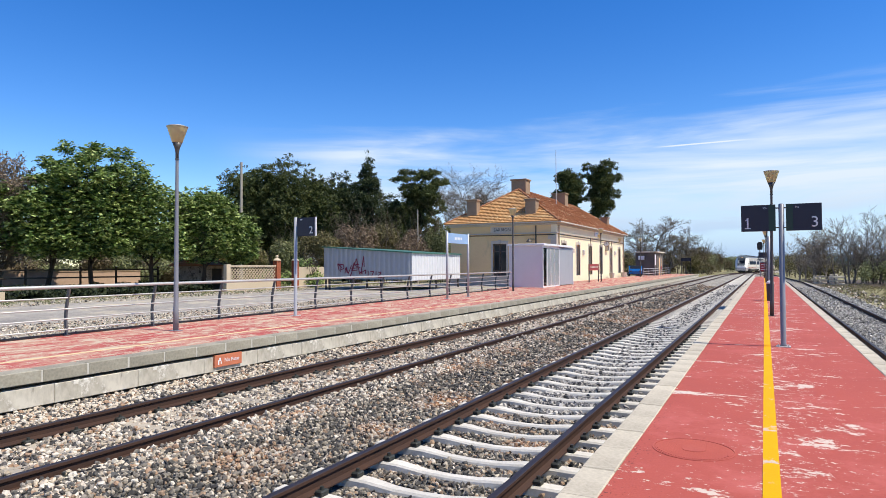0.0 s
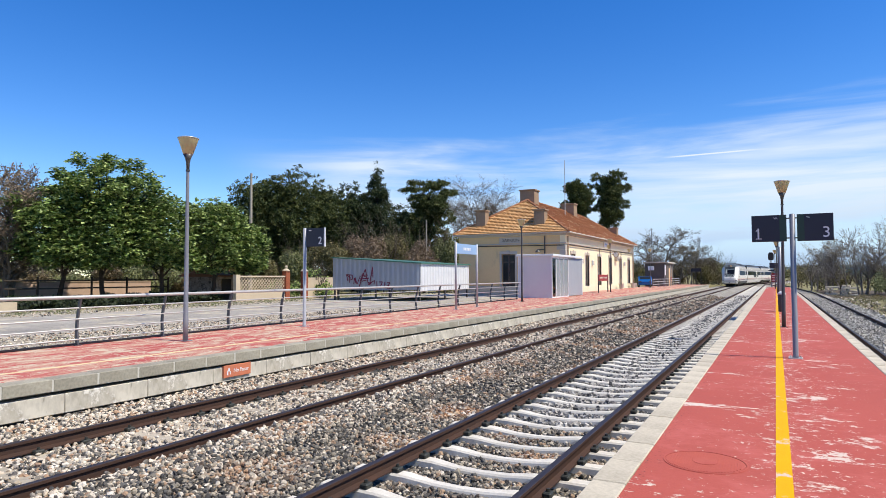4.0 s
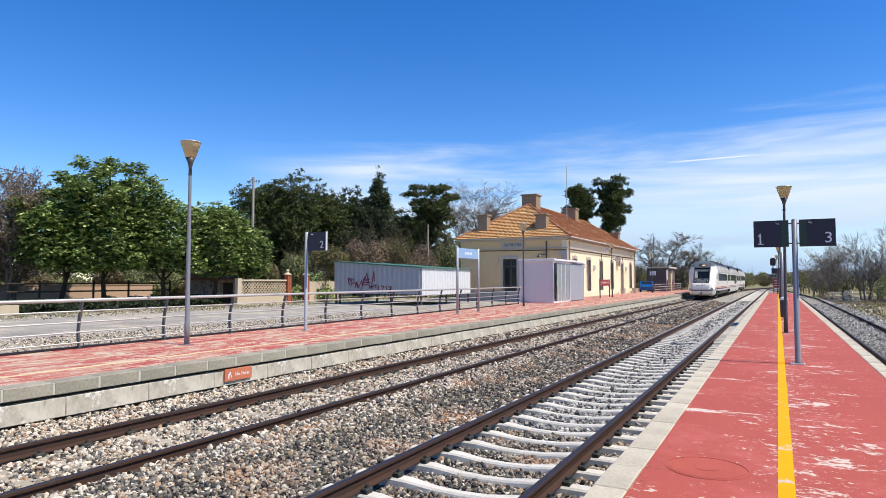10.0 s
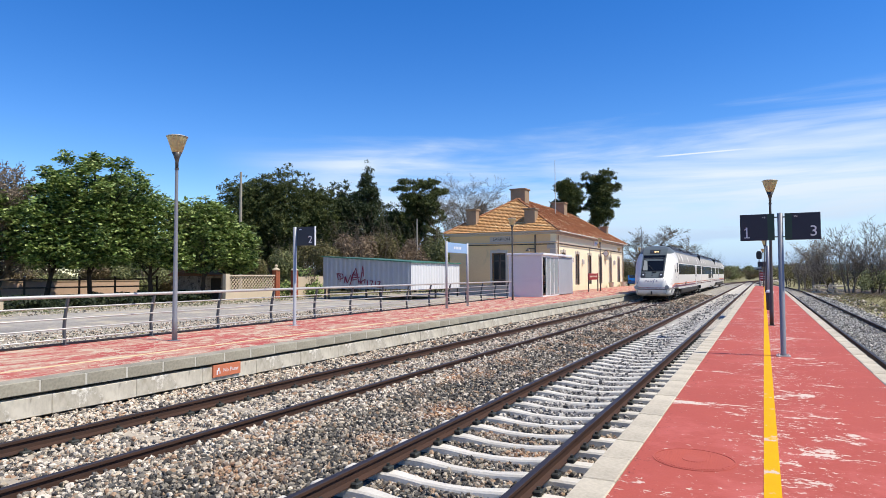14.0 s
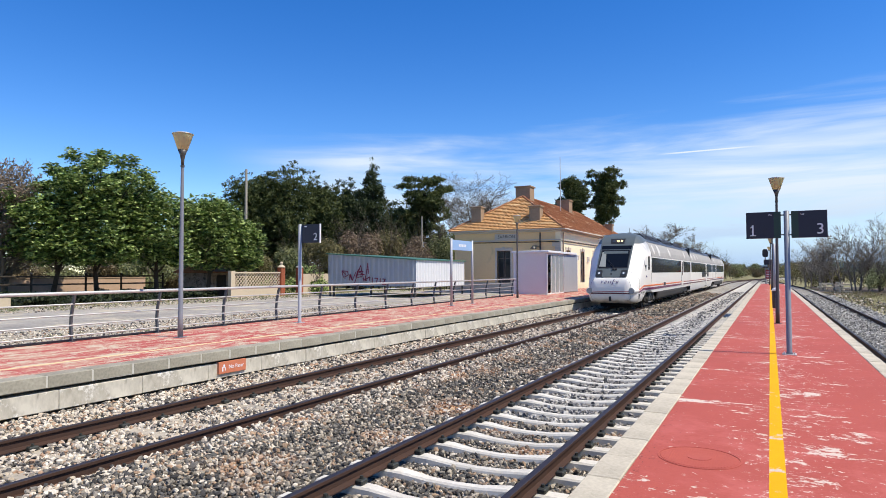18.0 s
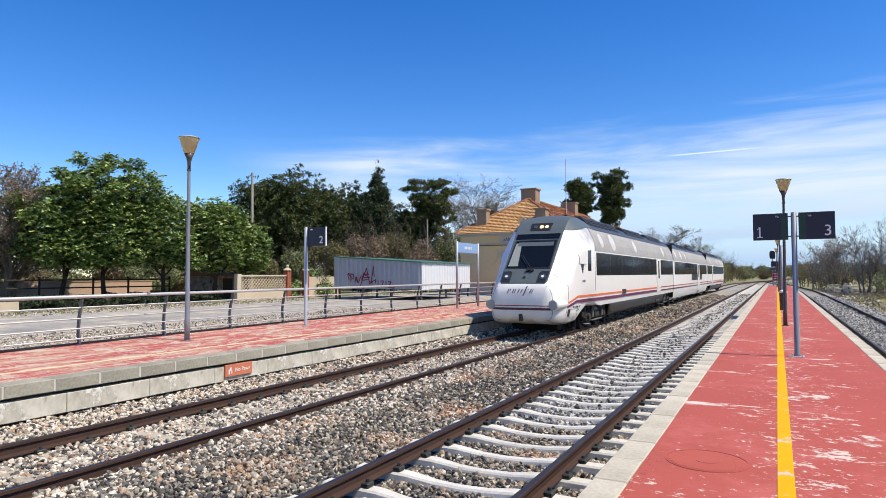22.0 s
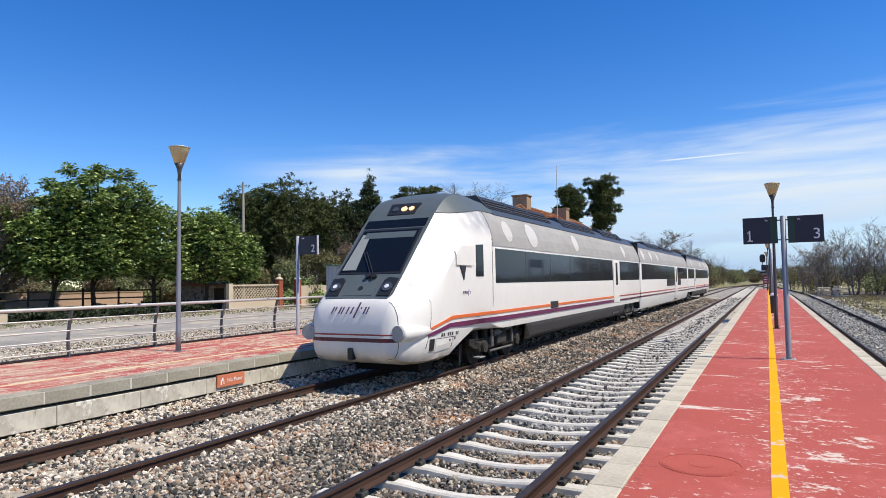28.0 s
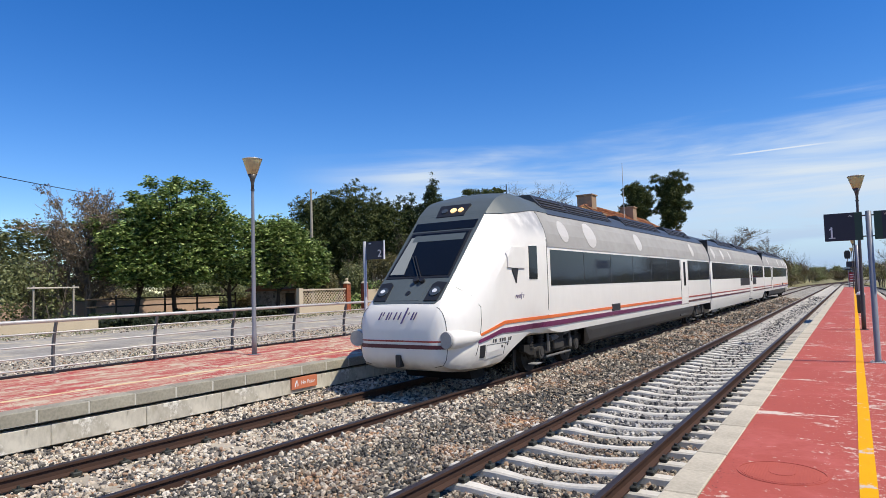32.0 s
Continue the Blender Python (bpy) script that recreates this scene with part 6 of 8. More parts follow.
part("plinth", B(BX1 + 0.002, BX1 + 0.05, BY0, BY1, 0.4, 1.0), M_CREAMSUN, house, "cream rendered plinth")
part("plinth", B(BX0, BX1 + 0.05, BY0 - 0.05, BY0 - 0.002, 0.0, 1.05), M_TRIM, house)
for z, h in ((4.80, 0.10), (5.55, 0.16)):
    part("string_course", B(BX1 + 0.002, BX1 + 0.07 + h / 3, BY0 - 0.07, BY1, z, z + h), M_TRIM, house, "projecting moulded band")
    part("string_course", B(BX0, BX1, BY0 - 0.07 - h / 3, BY0 - 0.002, z, z + h), M_TRIM, house)
for k in range(8):
    z = 0.98 + 0.47 * k
    if z < 4.7:
        w = 0.75 if k % 2 else 0.5
        part("quoin", B(BX1 - w, BX1 + 0.035, BY0 - 0.035, BY0 - 0.004, z, z + 0.45, 0.01), M_TRIM, house, "grey stone corner block")
        part("quoin", B(BX1 + 0.004, BX1 + 0.035, BY0 - 0.03, BY0 + (1.25 - w), z, z + 0.45, 0.01), M_TRIM, house)
        part("quoin", B(BX1 + 0.004, BX1 + 0.035, BY1 - (1.25 - w), BY1, z, z + 0.45, 0.01), M_TRIM, house)


def tall_opening(axis, fixed, a, b, z0, z1, shut):
    """Stone surround with a flat arch, dark reveal, glazed double doors."""
    w = part("window", bmesh.new(), M_TRIM, house, "tall glazed door in a stone surround")
    bm = bmesh.new()
    def bx(u0, u1, d0, d1, v0, v1, bev=0.0, to=bm):
        if axis == "x":
            box(to, fixed + d0, fixed + d1, u0, u1, v0, v1, bev)
        else:
            box(to, u0, u1, fixed - d1, fixed - d0, v0, v1, bev)
    for u0, u1 in ((a - 0.2, a), (b, b + 0.2)):
        bx(u0, u1, -0.1, 0.04, z0, z1, 0.01)
    bx(a - 0.2, b + 0.2, -0.1, 0.045, z1, z1 + 0.26, 0.01)
    bx((a + b) / 2 - 0.14, (a + b) / 2 + 0.14, 0.045, 0.09, z1 + 0.02, z1 + 0.34, 0.01)
    bm.to_mesh(w.data)
    bm.free()
    for u0, u1 in ((a + 0.03, (a + b) / 2 - 0.015), ((a + b) / 2 + 0.015, b - 0.03)):
        leaf = bmesh.new()
        bx(u0, u0 + 0.09, -0.26, -0.2, z0 + 0.02, z1 - 0.02, to=leaf)
        bx(u1 - 0.09, u1, -0.26, -0.2, z0 + 0.02, z1 - 0.02, to=leaf)
        for z in (z0 + 0.02, z0 + 0.85, z1 - 0.75, z1 - 0.12):
            bx(u0 + 0.09, u1 - 0.09, -0.26, -0.2, z, z + 0.09, to=leaf)
        bx(u0 + 0.09, u1 - 0.09, -0.25, -0.22, z0 + 0.11, z0 + 0.85, to=leaf)
        part("door_leaf", leaf, shut, w, "brown wooden leaf")
        gl = bmesh.new()
        bx(u0 + 0.09, u1 - 0.09, -0.24, -0.225, z0 + 0.94, z1 - 0.75, to=gl)
        bx(u0 + 0.09, u1 - 0.09, -0.24, -0.225, z1 - 0.66, z1 - 0.12, to=gl)
        part("pane", gl, M_TGLASS, w)


for a, b in SIDE_OPEN:
    tall_opening("x", BX1, a, b, zo0, zo1, M_SHUT)
tall_opening("y", BY0, -22.08, -20.78, zo0, zo1, M_SHUT)
# name in relief on the end wall
p = part("name_plaque", B(-22.3, -20.0, BY0 - 0.05, BY0 - 0.003, 4.93, 5.48, 0.01), M_TRIM, house, "grey stone name plaque")
letters("station_name", "SARRION", 0.40, pose(-21.15, BY0 - 0.052, 5.2, 90, 0, 0), M_BLACK, p, 0.006)

# roof: eaves boards, then courses of tiles on four slopes
OV = 0.42
RX, RZ = (BX0 + BX1) / 2, 9.35
RY0, RY1 = 57.7, 77.6
E0, E1, F0, F1 = BX0 - OV, BX1 + OV, BY0 - OV, BY1 + OV
part("eaves_board", B(E0, E1, F0, F1, EAVE - 0.002, EAVE + 0.10), M_TRIM, house, "pale eaves board")


def slope(corners, n, name_label, tile):
    """Courses of tile between an eaves edge (a, b) and a ridge edge (d, c), each lapping over the one below."""
    a, b, c, d = [Vector(v) for v in corners]
    vs, fs = [], []
    nrm = (b - a).cross(d - a).normalized()
    if nrm.z < 0:
        nrm = -nrm
    rng = random.Random(n)
    for i in range(n):
        t0, t1 = i / n, (i + 1.12) / n
        t1 = min(t1, 1.0)
        l0, r0 = a.lerp(d, t0), b.lerp(c, t0)
        l1, r1 = a.lerp(d, t1), b.lerp(c, t1)
        w = (r0 - l0).length
        k = max(1, int(w / 0.42))
        for j in range(k):
            p0, p1 = l0.lerp(r0, j / k), l0.lerp(r0, (j + 1) / k)
            q0, q1 = l1.lerp(r1, j / k), l1.lerp(r1, (j + 1) / k)
            mid0, mid1 = (p0 + p1) / 2, (q0 + q1) / 2
            lift = 0.095 + rng.uniform(-0.014, 0.018)
            o = len(vs)
            for v, h in ((p0, 0.060), (p0.lerp(p1, 0.25), lift), (p0.lerp(p1, 0.65), lift), (p1, 0.060), (q0, 0.0), (q0.lerp(q1, 0.25), 0.02), (q0.lerp(q1, 0.65), 0.02), (q1, 0.0)):
                vs.append(tuple(v + nrm * h))
            vs.extend([tuple(p0 - nrm * 0.03), tuple(p1 - nrm * 0.03)])
            fs.extend([(o, o + 1, o + 5, o + 4), (o + 1, o + 2, o + 6, o + 5), (o + 2, o + 3, o + 7, o + 6), (o + 8, o + 9, o + 3, o + 2, o + 1, o)])
    ob = raw("roof", vs, fs, tile, house, name_label)
    ob["kind"] = "stuff"
    return ob


za = EAVE + 0.10
slope([(E0, F0, za), (E1, F0, za), (RX, RY0, RZ), (RX, RY0, RZ)], 22, "hipped end of tiles yellowed by lichen", M_TILEH)
slope([(E1, F0, za), (E1, F1, za), (RX, RY1, RZ), (RX, RY0, RZ)], 23, "long slope of weathered terracotta tiles", M_TILE)
slope([(E1, F1, za), (E0, F1, za), (RX, RY1, RZ), (RX, RY1, RZ)], 14, "far hip of terracotta tiles", M_TILE)
slope([(E0, F1, za), (E0, F0, za), (RX, RY0, RZ), (RX, RY1, RZ)], 18, "rear slope of terracotta tiles", M_TILE)
for p0, p1 in (((RX, RY0, RZ), (RX, RY1, RZ)), ((E0, F0, za), (RX, RY0, RZ)), ((E1, F0, za), (RX, RY0, RZ)), ((E1, F1, za), (RX, RY1, RZ)), ((E0, F1, za), (RX, RY1, RZ))):
    bm = bmesh.new()
    a, b = Vector(p0), Vector(p1)
    k = int((b - a).length / 0.45)
    for i in range(k):
        tube(bm, a.lerp(b, i / k) + Vector((0, 0, 0.05)), a.lerp(b, (i + 1.1) / k) + Vector((0, 0, 0.04)), 0.13, 0.11, n=8)
    part("ridge_tiles", bm, M_TILE, house)["kind"] = "stuff"
part("gutter", tube(bmesh.new(), (E1 + 0.06, F0, za - 0.06), (E1 + 0.06, F1, za - 0.06), 0.07, n=8), M_TRIM, house)
part("downpipe", tube(bmesh.new(), (BX1 + 0.12, BY0 + 0.45, 0.6), (BX1 + 0.12, BY0 + 0.45, EAVE - 0.25), 0.055, n=8), M_CHIM, house)
part("downpipe", tube(bmesh.new(), (BX1 + 0.12, BY1 - 0.5, 0.6), (BX1 + 0.12, BY1 - 0.5, EAVE - 0.25), 0.055, n=8), M_CHIM, house)


def chimney(x, y, z0, z1, w, d):
    c = part("chimney", B(x - w / 2, x + w / 2, y - d / 2, y + d / 2, z0, z1, 0.02), M_CHIM, house, "brown rendered chimney stack")
    part("cap", B(x - w / 2 - 0.1, x + w / 2 + 0.1, y - d / 2 - 0.1, y + d / 2 + 0.1, z1, z1 + 0.14, 0.02), M_CHIM, c)


chimney(-24.5, 54.2, 5.9, 8.06, 1.0, 0.8)
chimney(-18.7, 54.2, 5.9, 7.86, 1.0, 0.9)
chimney(-21.47, 58.9, 8.5, 10.36, 1.5, 1.3)
chimney(-21.1, 71.2, 8.6, 10.2, 1.5, 1.3)
chimney(-18.0, 80.2, 6.2, 7.9, 0.9, 0.9)
mast = thing("roof_mast", pose(-20.0, 66.0, 8.6), "thin pale antenna mast on the roof", "mast")
part("pole", tube(bmesh.new(), (0, 0, 0), (0, 0, 5.9), 0.045, 0.03, n=8), M_STEEL, mast)

# small fittings on the track-side wall
for y in (64.9, 75.0):
    l = thing("wall_lamp", pose(BX1 + 0.07, y, 5.0), "cream cone lamp on a wall bracket", "wall lamp", "wall lamps")
    part("bracket", tube(tube(bmesh.new(), (0, 0, -0.3), (0.95, 0, -0.3), 0.025, n=6), (0.0, 0, -0.75), (0.02, 0, -0.1), 0.03, n=6), M_DARKPOST, l)
    part("shade", lathe(bmesh.new(), [(0.07, -0.28), (0.24, 0.08), (0.25, 0.1)], 14), M_LAMP, l, "", True).matrix_basis = pose(0.95, 0, 0)
e = thing("corner_lamp", pose(-18.0, BY0 - 0.02, 4.55), "dark lamp on a bracket at the building's corner", "wall lamp")
part("upright", tube(bmesh.new(), (0.05, -0.06, -1.3), (0.05, -0.06, 0.95), 0.06, n=8), M_DARKPOST, e)
part("arm", tube(bmesh.new(), (0.05, -0.06, -0.25), (-0.45, -0.45, -0.25), 0.035, n=6), M_DARKPOST, e)
part("shade", lathe(bmesh.new(), [(0.05, -0.22), (0.10, -0.30), (0.26, -0.46), (0.27, -0.50)], 14), M_LAMPD, e, "dark bell shade", True).matrix_basis = pose(-0.45, -0.45, 0)
for (p0, p1) in (((BX0 + 0.2, BY0 - 0.10, 4.72), (BX1 - 0.1, BY0 - 0.10, 4.66)), ((BX1 + 0.12, BY0 + 0.5, 4.72), (BX1 + 0.12, BY1 - 0.6, 4.70))):
    w = thing("wall_cable", pose(0, 0, 0), "dark cable clipped along the station wall", "cable", "wall cables")
    part("wire", tube(bmesh.new(), p0, p1, 0.035, n=6), M_SEAL, w)
e = thing("station_clock", pose(BX1 + 0.55, 70.3, 4.3), "round double-faced station clock on a bracket", "clock")
part("case", tube(bmesh.new(), (0, -0.1, 0), (0, 0.1, 0), 0.30, n=24), M_CHIM, e)
part("dial", tube(bmesh.new(), (0, -0.112, 0), (0, -0.102, 0), 0.255, n=24), M_WHITE, e, "white dial")
part("pointer", B(-0.015, 0.015, -0.122, -0.114, 0, 0.20), M_BLACK, e)
part("bracket", tube(bmesh.new(), (-0.5, 0, 0), (-0.28, 0, 0), 0.04, n=6), M_DARKPOST, e)
e = thing("wall_sign", pose(BX1 + 0.06, 67.6, 5.35), "small white sign on the wall", "sign")
part("panel", B(-0.05, 0.03, -0.75, 0.75, -0.32, 0.30, 0.01), M_WHITE, e)
part("bar", B(0.031, 0.035, -0.5, 0.5, -0.08, 0.08), M_BLUES, e)
for y, z in ((58.2, 3.35), (62.1, 3.25), (76.9, 3.4)):
    e = thing("meter_box", pose(BX1 + 0.004, y, z), "small pale box on the wall", "meter box", "wall boxes")
    part("box", B(0, 0.16, -0.25, 0.25, -0.25, 0.25, 0.01), M_ALU, e)
    part("cover", B(0.16, 0.175, -0.2, 0.2, -0.2, 0.2, 0.004), M_TRIM, e)
e = thing("air_conditioner", pose(BX1 + 0.01, 72.3, 3.9), "white air conditioner on the station wall", "air conditioner")
part("case", B(0, 0.32, -0.42, 0.42, -0.3, 0.3, 0.02), M_TRIM, e)
part("grille", tube(bmesh.new(), (0.32, -0.1, 0), (0.335, -0.1, 0), 0.24, n=18), M_DARKPOST, e)
for y, sx in ((72.5, 0.5), (79.0, 0.5), (79.9, 0.35)):
    e = thing("flower_pot", pose(BX1 + 0.6, y, ZL - 0.006), "tall pale planter against the wall", "planter", "planters")
    part("pot", lathe(bmesh.new(), [(0.22, 0), (0.32, 0.55), (0.34, 0.58), (0.30, 0.58), (0.28, 0.5)], 14), M_TRIM, e)
    part("soil", lathe(bmesh.new(), [(0.27, 0.48), (0.27, 0.52), (0.01, 0.53)], 12), M_BARK, e)

# red notice board on legs
e = thing("notice_board", pose(-13.5, 55.7, ZL - 0.006), "dark red notice board on two posts", "notice board")
part("panel", B(-0.03, 0.03, -1.75, 1.75, 1.02, 1.58, 0.01), M_REDSIGN, e, "dark red board")
for i in range(6):
    part("bar", B(0.031, 0.035, -1.3 + 0.45 * i, -1.0 + 0.45 * i, 1.24, 1.38), M_TRIM, e)
for y in (-1.7, 1.7):
    part("post", B(-0.04, 0.04, y - 0.04, y + 0.04, 0, 1.6), M_DARKPOST, e)

# ---------------------------------------------------------------- waiting shelter
sh = thing("waiting_shelter", pose(0, 0, 0), "white waiting shelter with lilac panels and glass doors", "shelter")
SX0, SX1, SY0, SY1, SZ = -15.55, -13.15, 40.3, 47.7, 3.30
part("end_panel", B(SX0 + 0.06, SX1 - 0.08, SY0, SY0 + 0.06, ZL, SZ), M_PANEL, sh, "plain lilac-white end panel")
for y0, y1 in ((SY0 + 0.1, SY1),):
    part("back_panel", B(SX0, SX0 + 0.05, y0, y1, ZL, SZ), M_PANEL, sh)
part("end_panel", B(SX0 + 0.06, SX1 - 0.08, SY1 - 0.06, SY1, ZL, SZ), M_PANEL, sh)
part("roof", B(SX0 - 0.1, SX1 + 0.12, SY0 - 0.12, SY1 - 0.6, SZ, SZ + 0.15, 0.02), M_ALU, sh, "flat white roof slab")
for y in (SY0, 41.2, 42.0, 42.9, 44.0, SY1 - 0.06):
    part("frame_post", B(SX1 - 0.07, SX1, y, y + 0.07, ZL, SZ - 0.002), M_ALU, sh)
part("frame_post", B(SX0 - 0.01, SX0 + 0.055, SY0 - 0.01, SY0 + 0.055, ZL, SZ - 0.002), M_ALU, sh)
for y in (SY0 + 0.09, 41.29, 42.09, 42.99):
    g = part("pane", B(SX1 - 0.045, SX1 - 0.03, y, y + (0.82 if y < 42.5 else 0.98), ZL + 0.1, SZ - 0.15), M_PALEGL if y > 41.2 else M_GLASS, sh, "clear glass")
    g.visible_shadow = False
part("frosted_panel", B(SX1 - 0.05, SX1 - 0.02, 44.09, SY1 - 0.08, ZL + 0.05, SZ - 0.12), M_GREYSH, sh, "grey frosted panel")
part("rail", B(SX1 - 0.07, SX1, SY0 + 0.07, 44.0, ZL, ZL + 0.08), M_ALU, sh)
part("rail", B(SX1 - 0.06, SX1 - 0.01, SY0 + 0.07, 44.0, SZ - 0.14, SZ - 0.004), M_ALU, sh)
part("seat", B(SX0 + 0.1, SX0 + 0.55, SY0 + 0.5, SY1 - 0.6, ZL + 0.42, ZL + 0.47), M_STEEL, sh)
# ---------------------------------------------------------------- raised steel shelter across the lane
cn0 = thing("parking_canopy", pose(0, 0, 0), "raised white steel-sheet shelter on legs with spray paint", "shelter")
CX0, CX1, CY0, CY1 = -31.55, -23.45, 40.6, 48.9


def canopy_sheet(x0, x1, y0, y1, zt0, zt1, zb, material, label):
    """Ribbed sheet between two corners."""
    bm = bmesh.new()
    L = math.hypot(x1 - x0, y1 - y0)
    n = int(L / 0.11)
    d = Vector((x1 - x0, y1 - y0, 0)).normalized()
    nr = Vector((d.y, -d.x, 0))
    rows = []
    for i in range(n + 1):
        t = i / n
        o = 0.045 if (i // 2) % 2 else 0.0
        p = Vector((x0 + (x1 - x0) * t, y0 + (y1 - y0) * t, 0)) + nr * o
        zt = zt0 + (zt1 - zt0) * t
        rows.append([bm.verts.new((p.x, p.y, zb)), bm.verts.new((p.x, p.y, zt)), bm.verts.new((p.x - nr.x * 0.05, p.y - nr.y * 0.05, zt)), bm.verts.new((p.x - nr.x * 0.05, p.y - nr.y * 0.05, zb))])
    for a, b in zip(rows, rows[1:]):
        for i in range(4):
            bm.faces.new((a[i], a[(i + 1) % 4], b[(i + 1) % 4], b[i]))
    bm.faces.new(list(reversed(rows[0])))
    bm.faces.new(rows[-1])
    bmesh.ops.recalc_face_normals(bm, faces=bm.faces[:])
    return part("sheet_wall", bm, material, cn0, label)


# walls out of the sun take a greyer sheet: shade in the colour
canopy_sheet(CX0, CX1, CY0, CY0, 3.46, 2.92, 0.95, M_GREYSH, "sheet wall with spray paint, greyed for its shaded side")
canopy_sheet(CX1, CX1, CY0 + 0.02, CY1, 2.92, 2.92, 0.86, M_SHEET, "white ribbed sheet wall")
canopy_sheet(CX0, CX0, CY1, CY0 + 0.02, 3.46, 3.46, 0.95, M_GREYSH, "sheet wall")
canopy_sheet(CX1, CX0, CY1, CY1, 2.92, 3.46, 0.90, M_GREYSH, "sheet wall")
bm = bmesh.new()
prism(bm, [(CX0 - 0.15, 3.48), (CX1 + 0.15, 2.92), (CX1 + 0.15, 3.00), (CX0 - 0.15, 3.56)], "y", CY0 - 0.15, CY1 + 0.1)
part("roof", bm, M_GREENR, cn0, "green sheet roof")
for x, y in ((CX0 + 0.1, CY0 + 0.1), (CX0 + 0.45, CY0 + 0.1), ((CX0 + CX1) / 2, CY0 + 0.1), (CX1 - 0.1, CY0 + 0.1), (CX1 - 0.1, (CY0 + CY1) / 2), (CX1 - 0.1, CY1 - 0.1), (CX0 + 0.1, CY1 - 0.1)):
    part("leg", B(x - 0.06, x + 0.06, y - 0.06, y + 0.06, GL, 1.05), M_DARKPOST, cn0, "dark steel leg")
# spray-painted marks, as rough strokes
rng = random.Random(4)
strokes = [(-28.5, 2.15, -28.9, 2.4), (-28.9, 2.4, -28.35, 2.35), (-28.6, 2.4, -28.6, 1.85), (-28.1, 2.2, -27.9, 1.75), (-27.9, 1.75, -27.6, 2.3), (-27.7, 1.6, -27.15, 2.75), (-27.15, 2.75, -26.85, 1.7),
           (-27.6, 2.1, -26.8, 2.15), (-27.5, 2.35, -26.9, 2.35), (-26.5, 2.9, -26.75, 1.7), (-26.5, 2.9, -26.45, 2.2), (-26.75, 1.8, -26.3, 2.0), (-26.1, 1.95, -26.1, 1.6), (-25.9, 1.9, -25.6, 1.9),
           (-25.6, 1.9, -25.8, 1.55), (-25.4, 1.9, -25.4, 1.55), (-25.2, 1.85, -24.95, 1.85), (-24.95, 1.85, -25.2, 1.5), (-25.2, 1.5, -24.85, 1.5), (-27.35, 2.5, -27.6, 1.95), (-28.9, 2.4, -28.75, 1.95), (-28.35, 2.35, -28.3, 2.1), (-28.3, 2.1, -28.62, 2.0), (-28.2, 1.75, -28.15, 2.15), (-28.15, 2.15, -28.0, 1.8), (-27.45, 1.95, -27.05, 2.0),
           (-27.0, 2.2, -27.3, 2.3), (-26.95, 1.9, -26.6, 1.75), (-26.3, 2.0, -26.35, 1.75), (-25.25, 1.62, -25.0, 1.68), (-26.55, 2.5, -26.7, 2.0)]
for x0, z0, x1, z1 in strokes:
    x0, x1 = [-30.2 + (v + 28.9) * 1.037 for v in (x0, x1)]
    z0, z1 = [1.08 + (v - 1.5) * 1.18 for v in (z0, z1)]
    bm = bmesh.new()
    tube(bm, (x0, CY0 - 0.056, z0), (x1, CY0 - 0.056, z1), 0.04, n=5)
    bmesh.ops.scale(bm, vec=(1, 0.3, 1), space=Matrix.Translation((0, -(CY0 - 0.056), 0)), verts=bm.verts[:])
    part("spray_stroke", bm, M_SPRAY, cn0)

# ---------------------------------------------------------------- garden walls, gate, shed and frames across the lane
gw = thing("garden_wall", pose(0, 0, 0), "cream pierced-block garden wall with a coping", "wall")
GX = -36.2
part("base", B(GX - 0.12, GX + 0.12, 35.0, 40.0, 0.0, 0.75), M_CREAMW, gw)
part("coping", B(GX - 0.14, GX + 0.14, 35.0, 40.0, 1.95, 2.06), M_CREAMW, gw)
for i in range(16):
    for j in range(4):
        bm = bmesh.new()
        y, z = 35.16 + 0.31 * i, 0.76 + 0.30 * j
        for a in (0, 1):
            tube(bm, (GX, y + (0 if a else 0.28), z), (GX, y + (0.28 if a else 0), z + 0.28), 0.035, n=5)
        part("block", bm, M_CREAMW, gw)
part("post", B(GX - 0.16, GX + 0.16, 34.6, 35.0, 0, 2.15), M_CREAMW, gw)
for y, nm in ((40.25, 0), (42.55, 1)):
    g = thing("gate_pillar", pose(GX, y, 0), "red brick gate pillar with a pale ball cap", "gate pillar", "gate pillars")
    k = 0
    for j in range(16):
        for s in (-1, 1):
            part("brick", B(-0.23, 0.23, -0.23 if s < 0 else 0.004, -0.004 if s < 0 else 0.23, 0.05 + 0.15 * j, 0.19 + 0.15 * j, 0.01) if j % 2 else
                 B(-0.23 if s < 0 else 0.004, -0.004 if s < 0 else 0.23, -0.23, 0.23, 0.05 + 0.15 * j, 0.19 + 0.15 * j, 0.01), M_BRICK, g)
    part("core", B(-0.215, 0.215, -0.215, 0.215, 0, 2.45), M_BRICK, g)
    part("cap", lathe(bmesh.new(), [(0.33, 2.44), (0.33, 2.50), (0.1, 2.66), (0.11, 2.72), (0.14, 2.8), (0.09, 2.9), (0.01, 2.93)], 12), M_CREAMW, g)
part("base", B(GX - 0.12, GX + 0.12, 42.85, 47.0, 0.0, 1.9), M_CREAMW, gw)

ow = thing("boundary_wall", pose(0, 0, 0), "low ochre block boundary wall under trees", "wall")
part("wall", prism(bmesh.new(), [(-51.9, 2.2), (-51.6, 2.2), (-48.9, 37.0), (-49.2, 37.0)], "z", 0.0, 1.58), M_ORWALL, ow)
part("coping", prism(bmesh.new(), [(-51.95, 2.2), (-51.55, 2.2), (-48.85, 37.0), (-49.25, 37.0)], "z", 1.58, 1.66), M_CHIM, ow)
lowk = thing("garden_kerb", pose(0, 0, 0), "low pale concrete kerb beside the lane", "kerb")
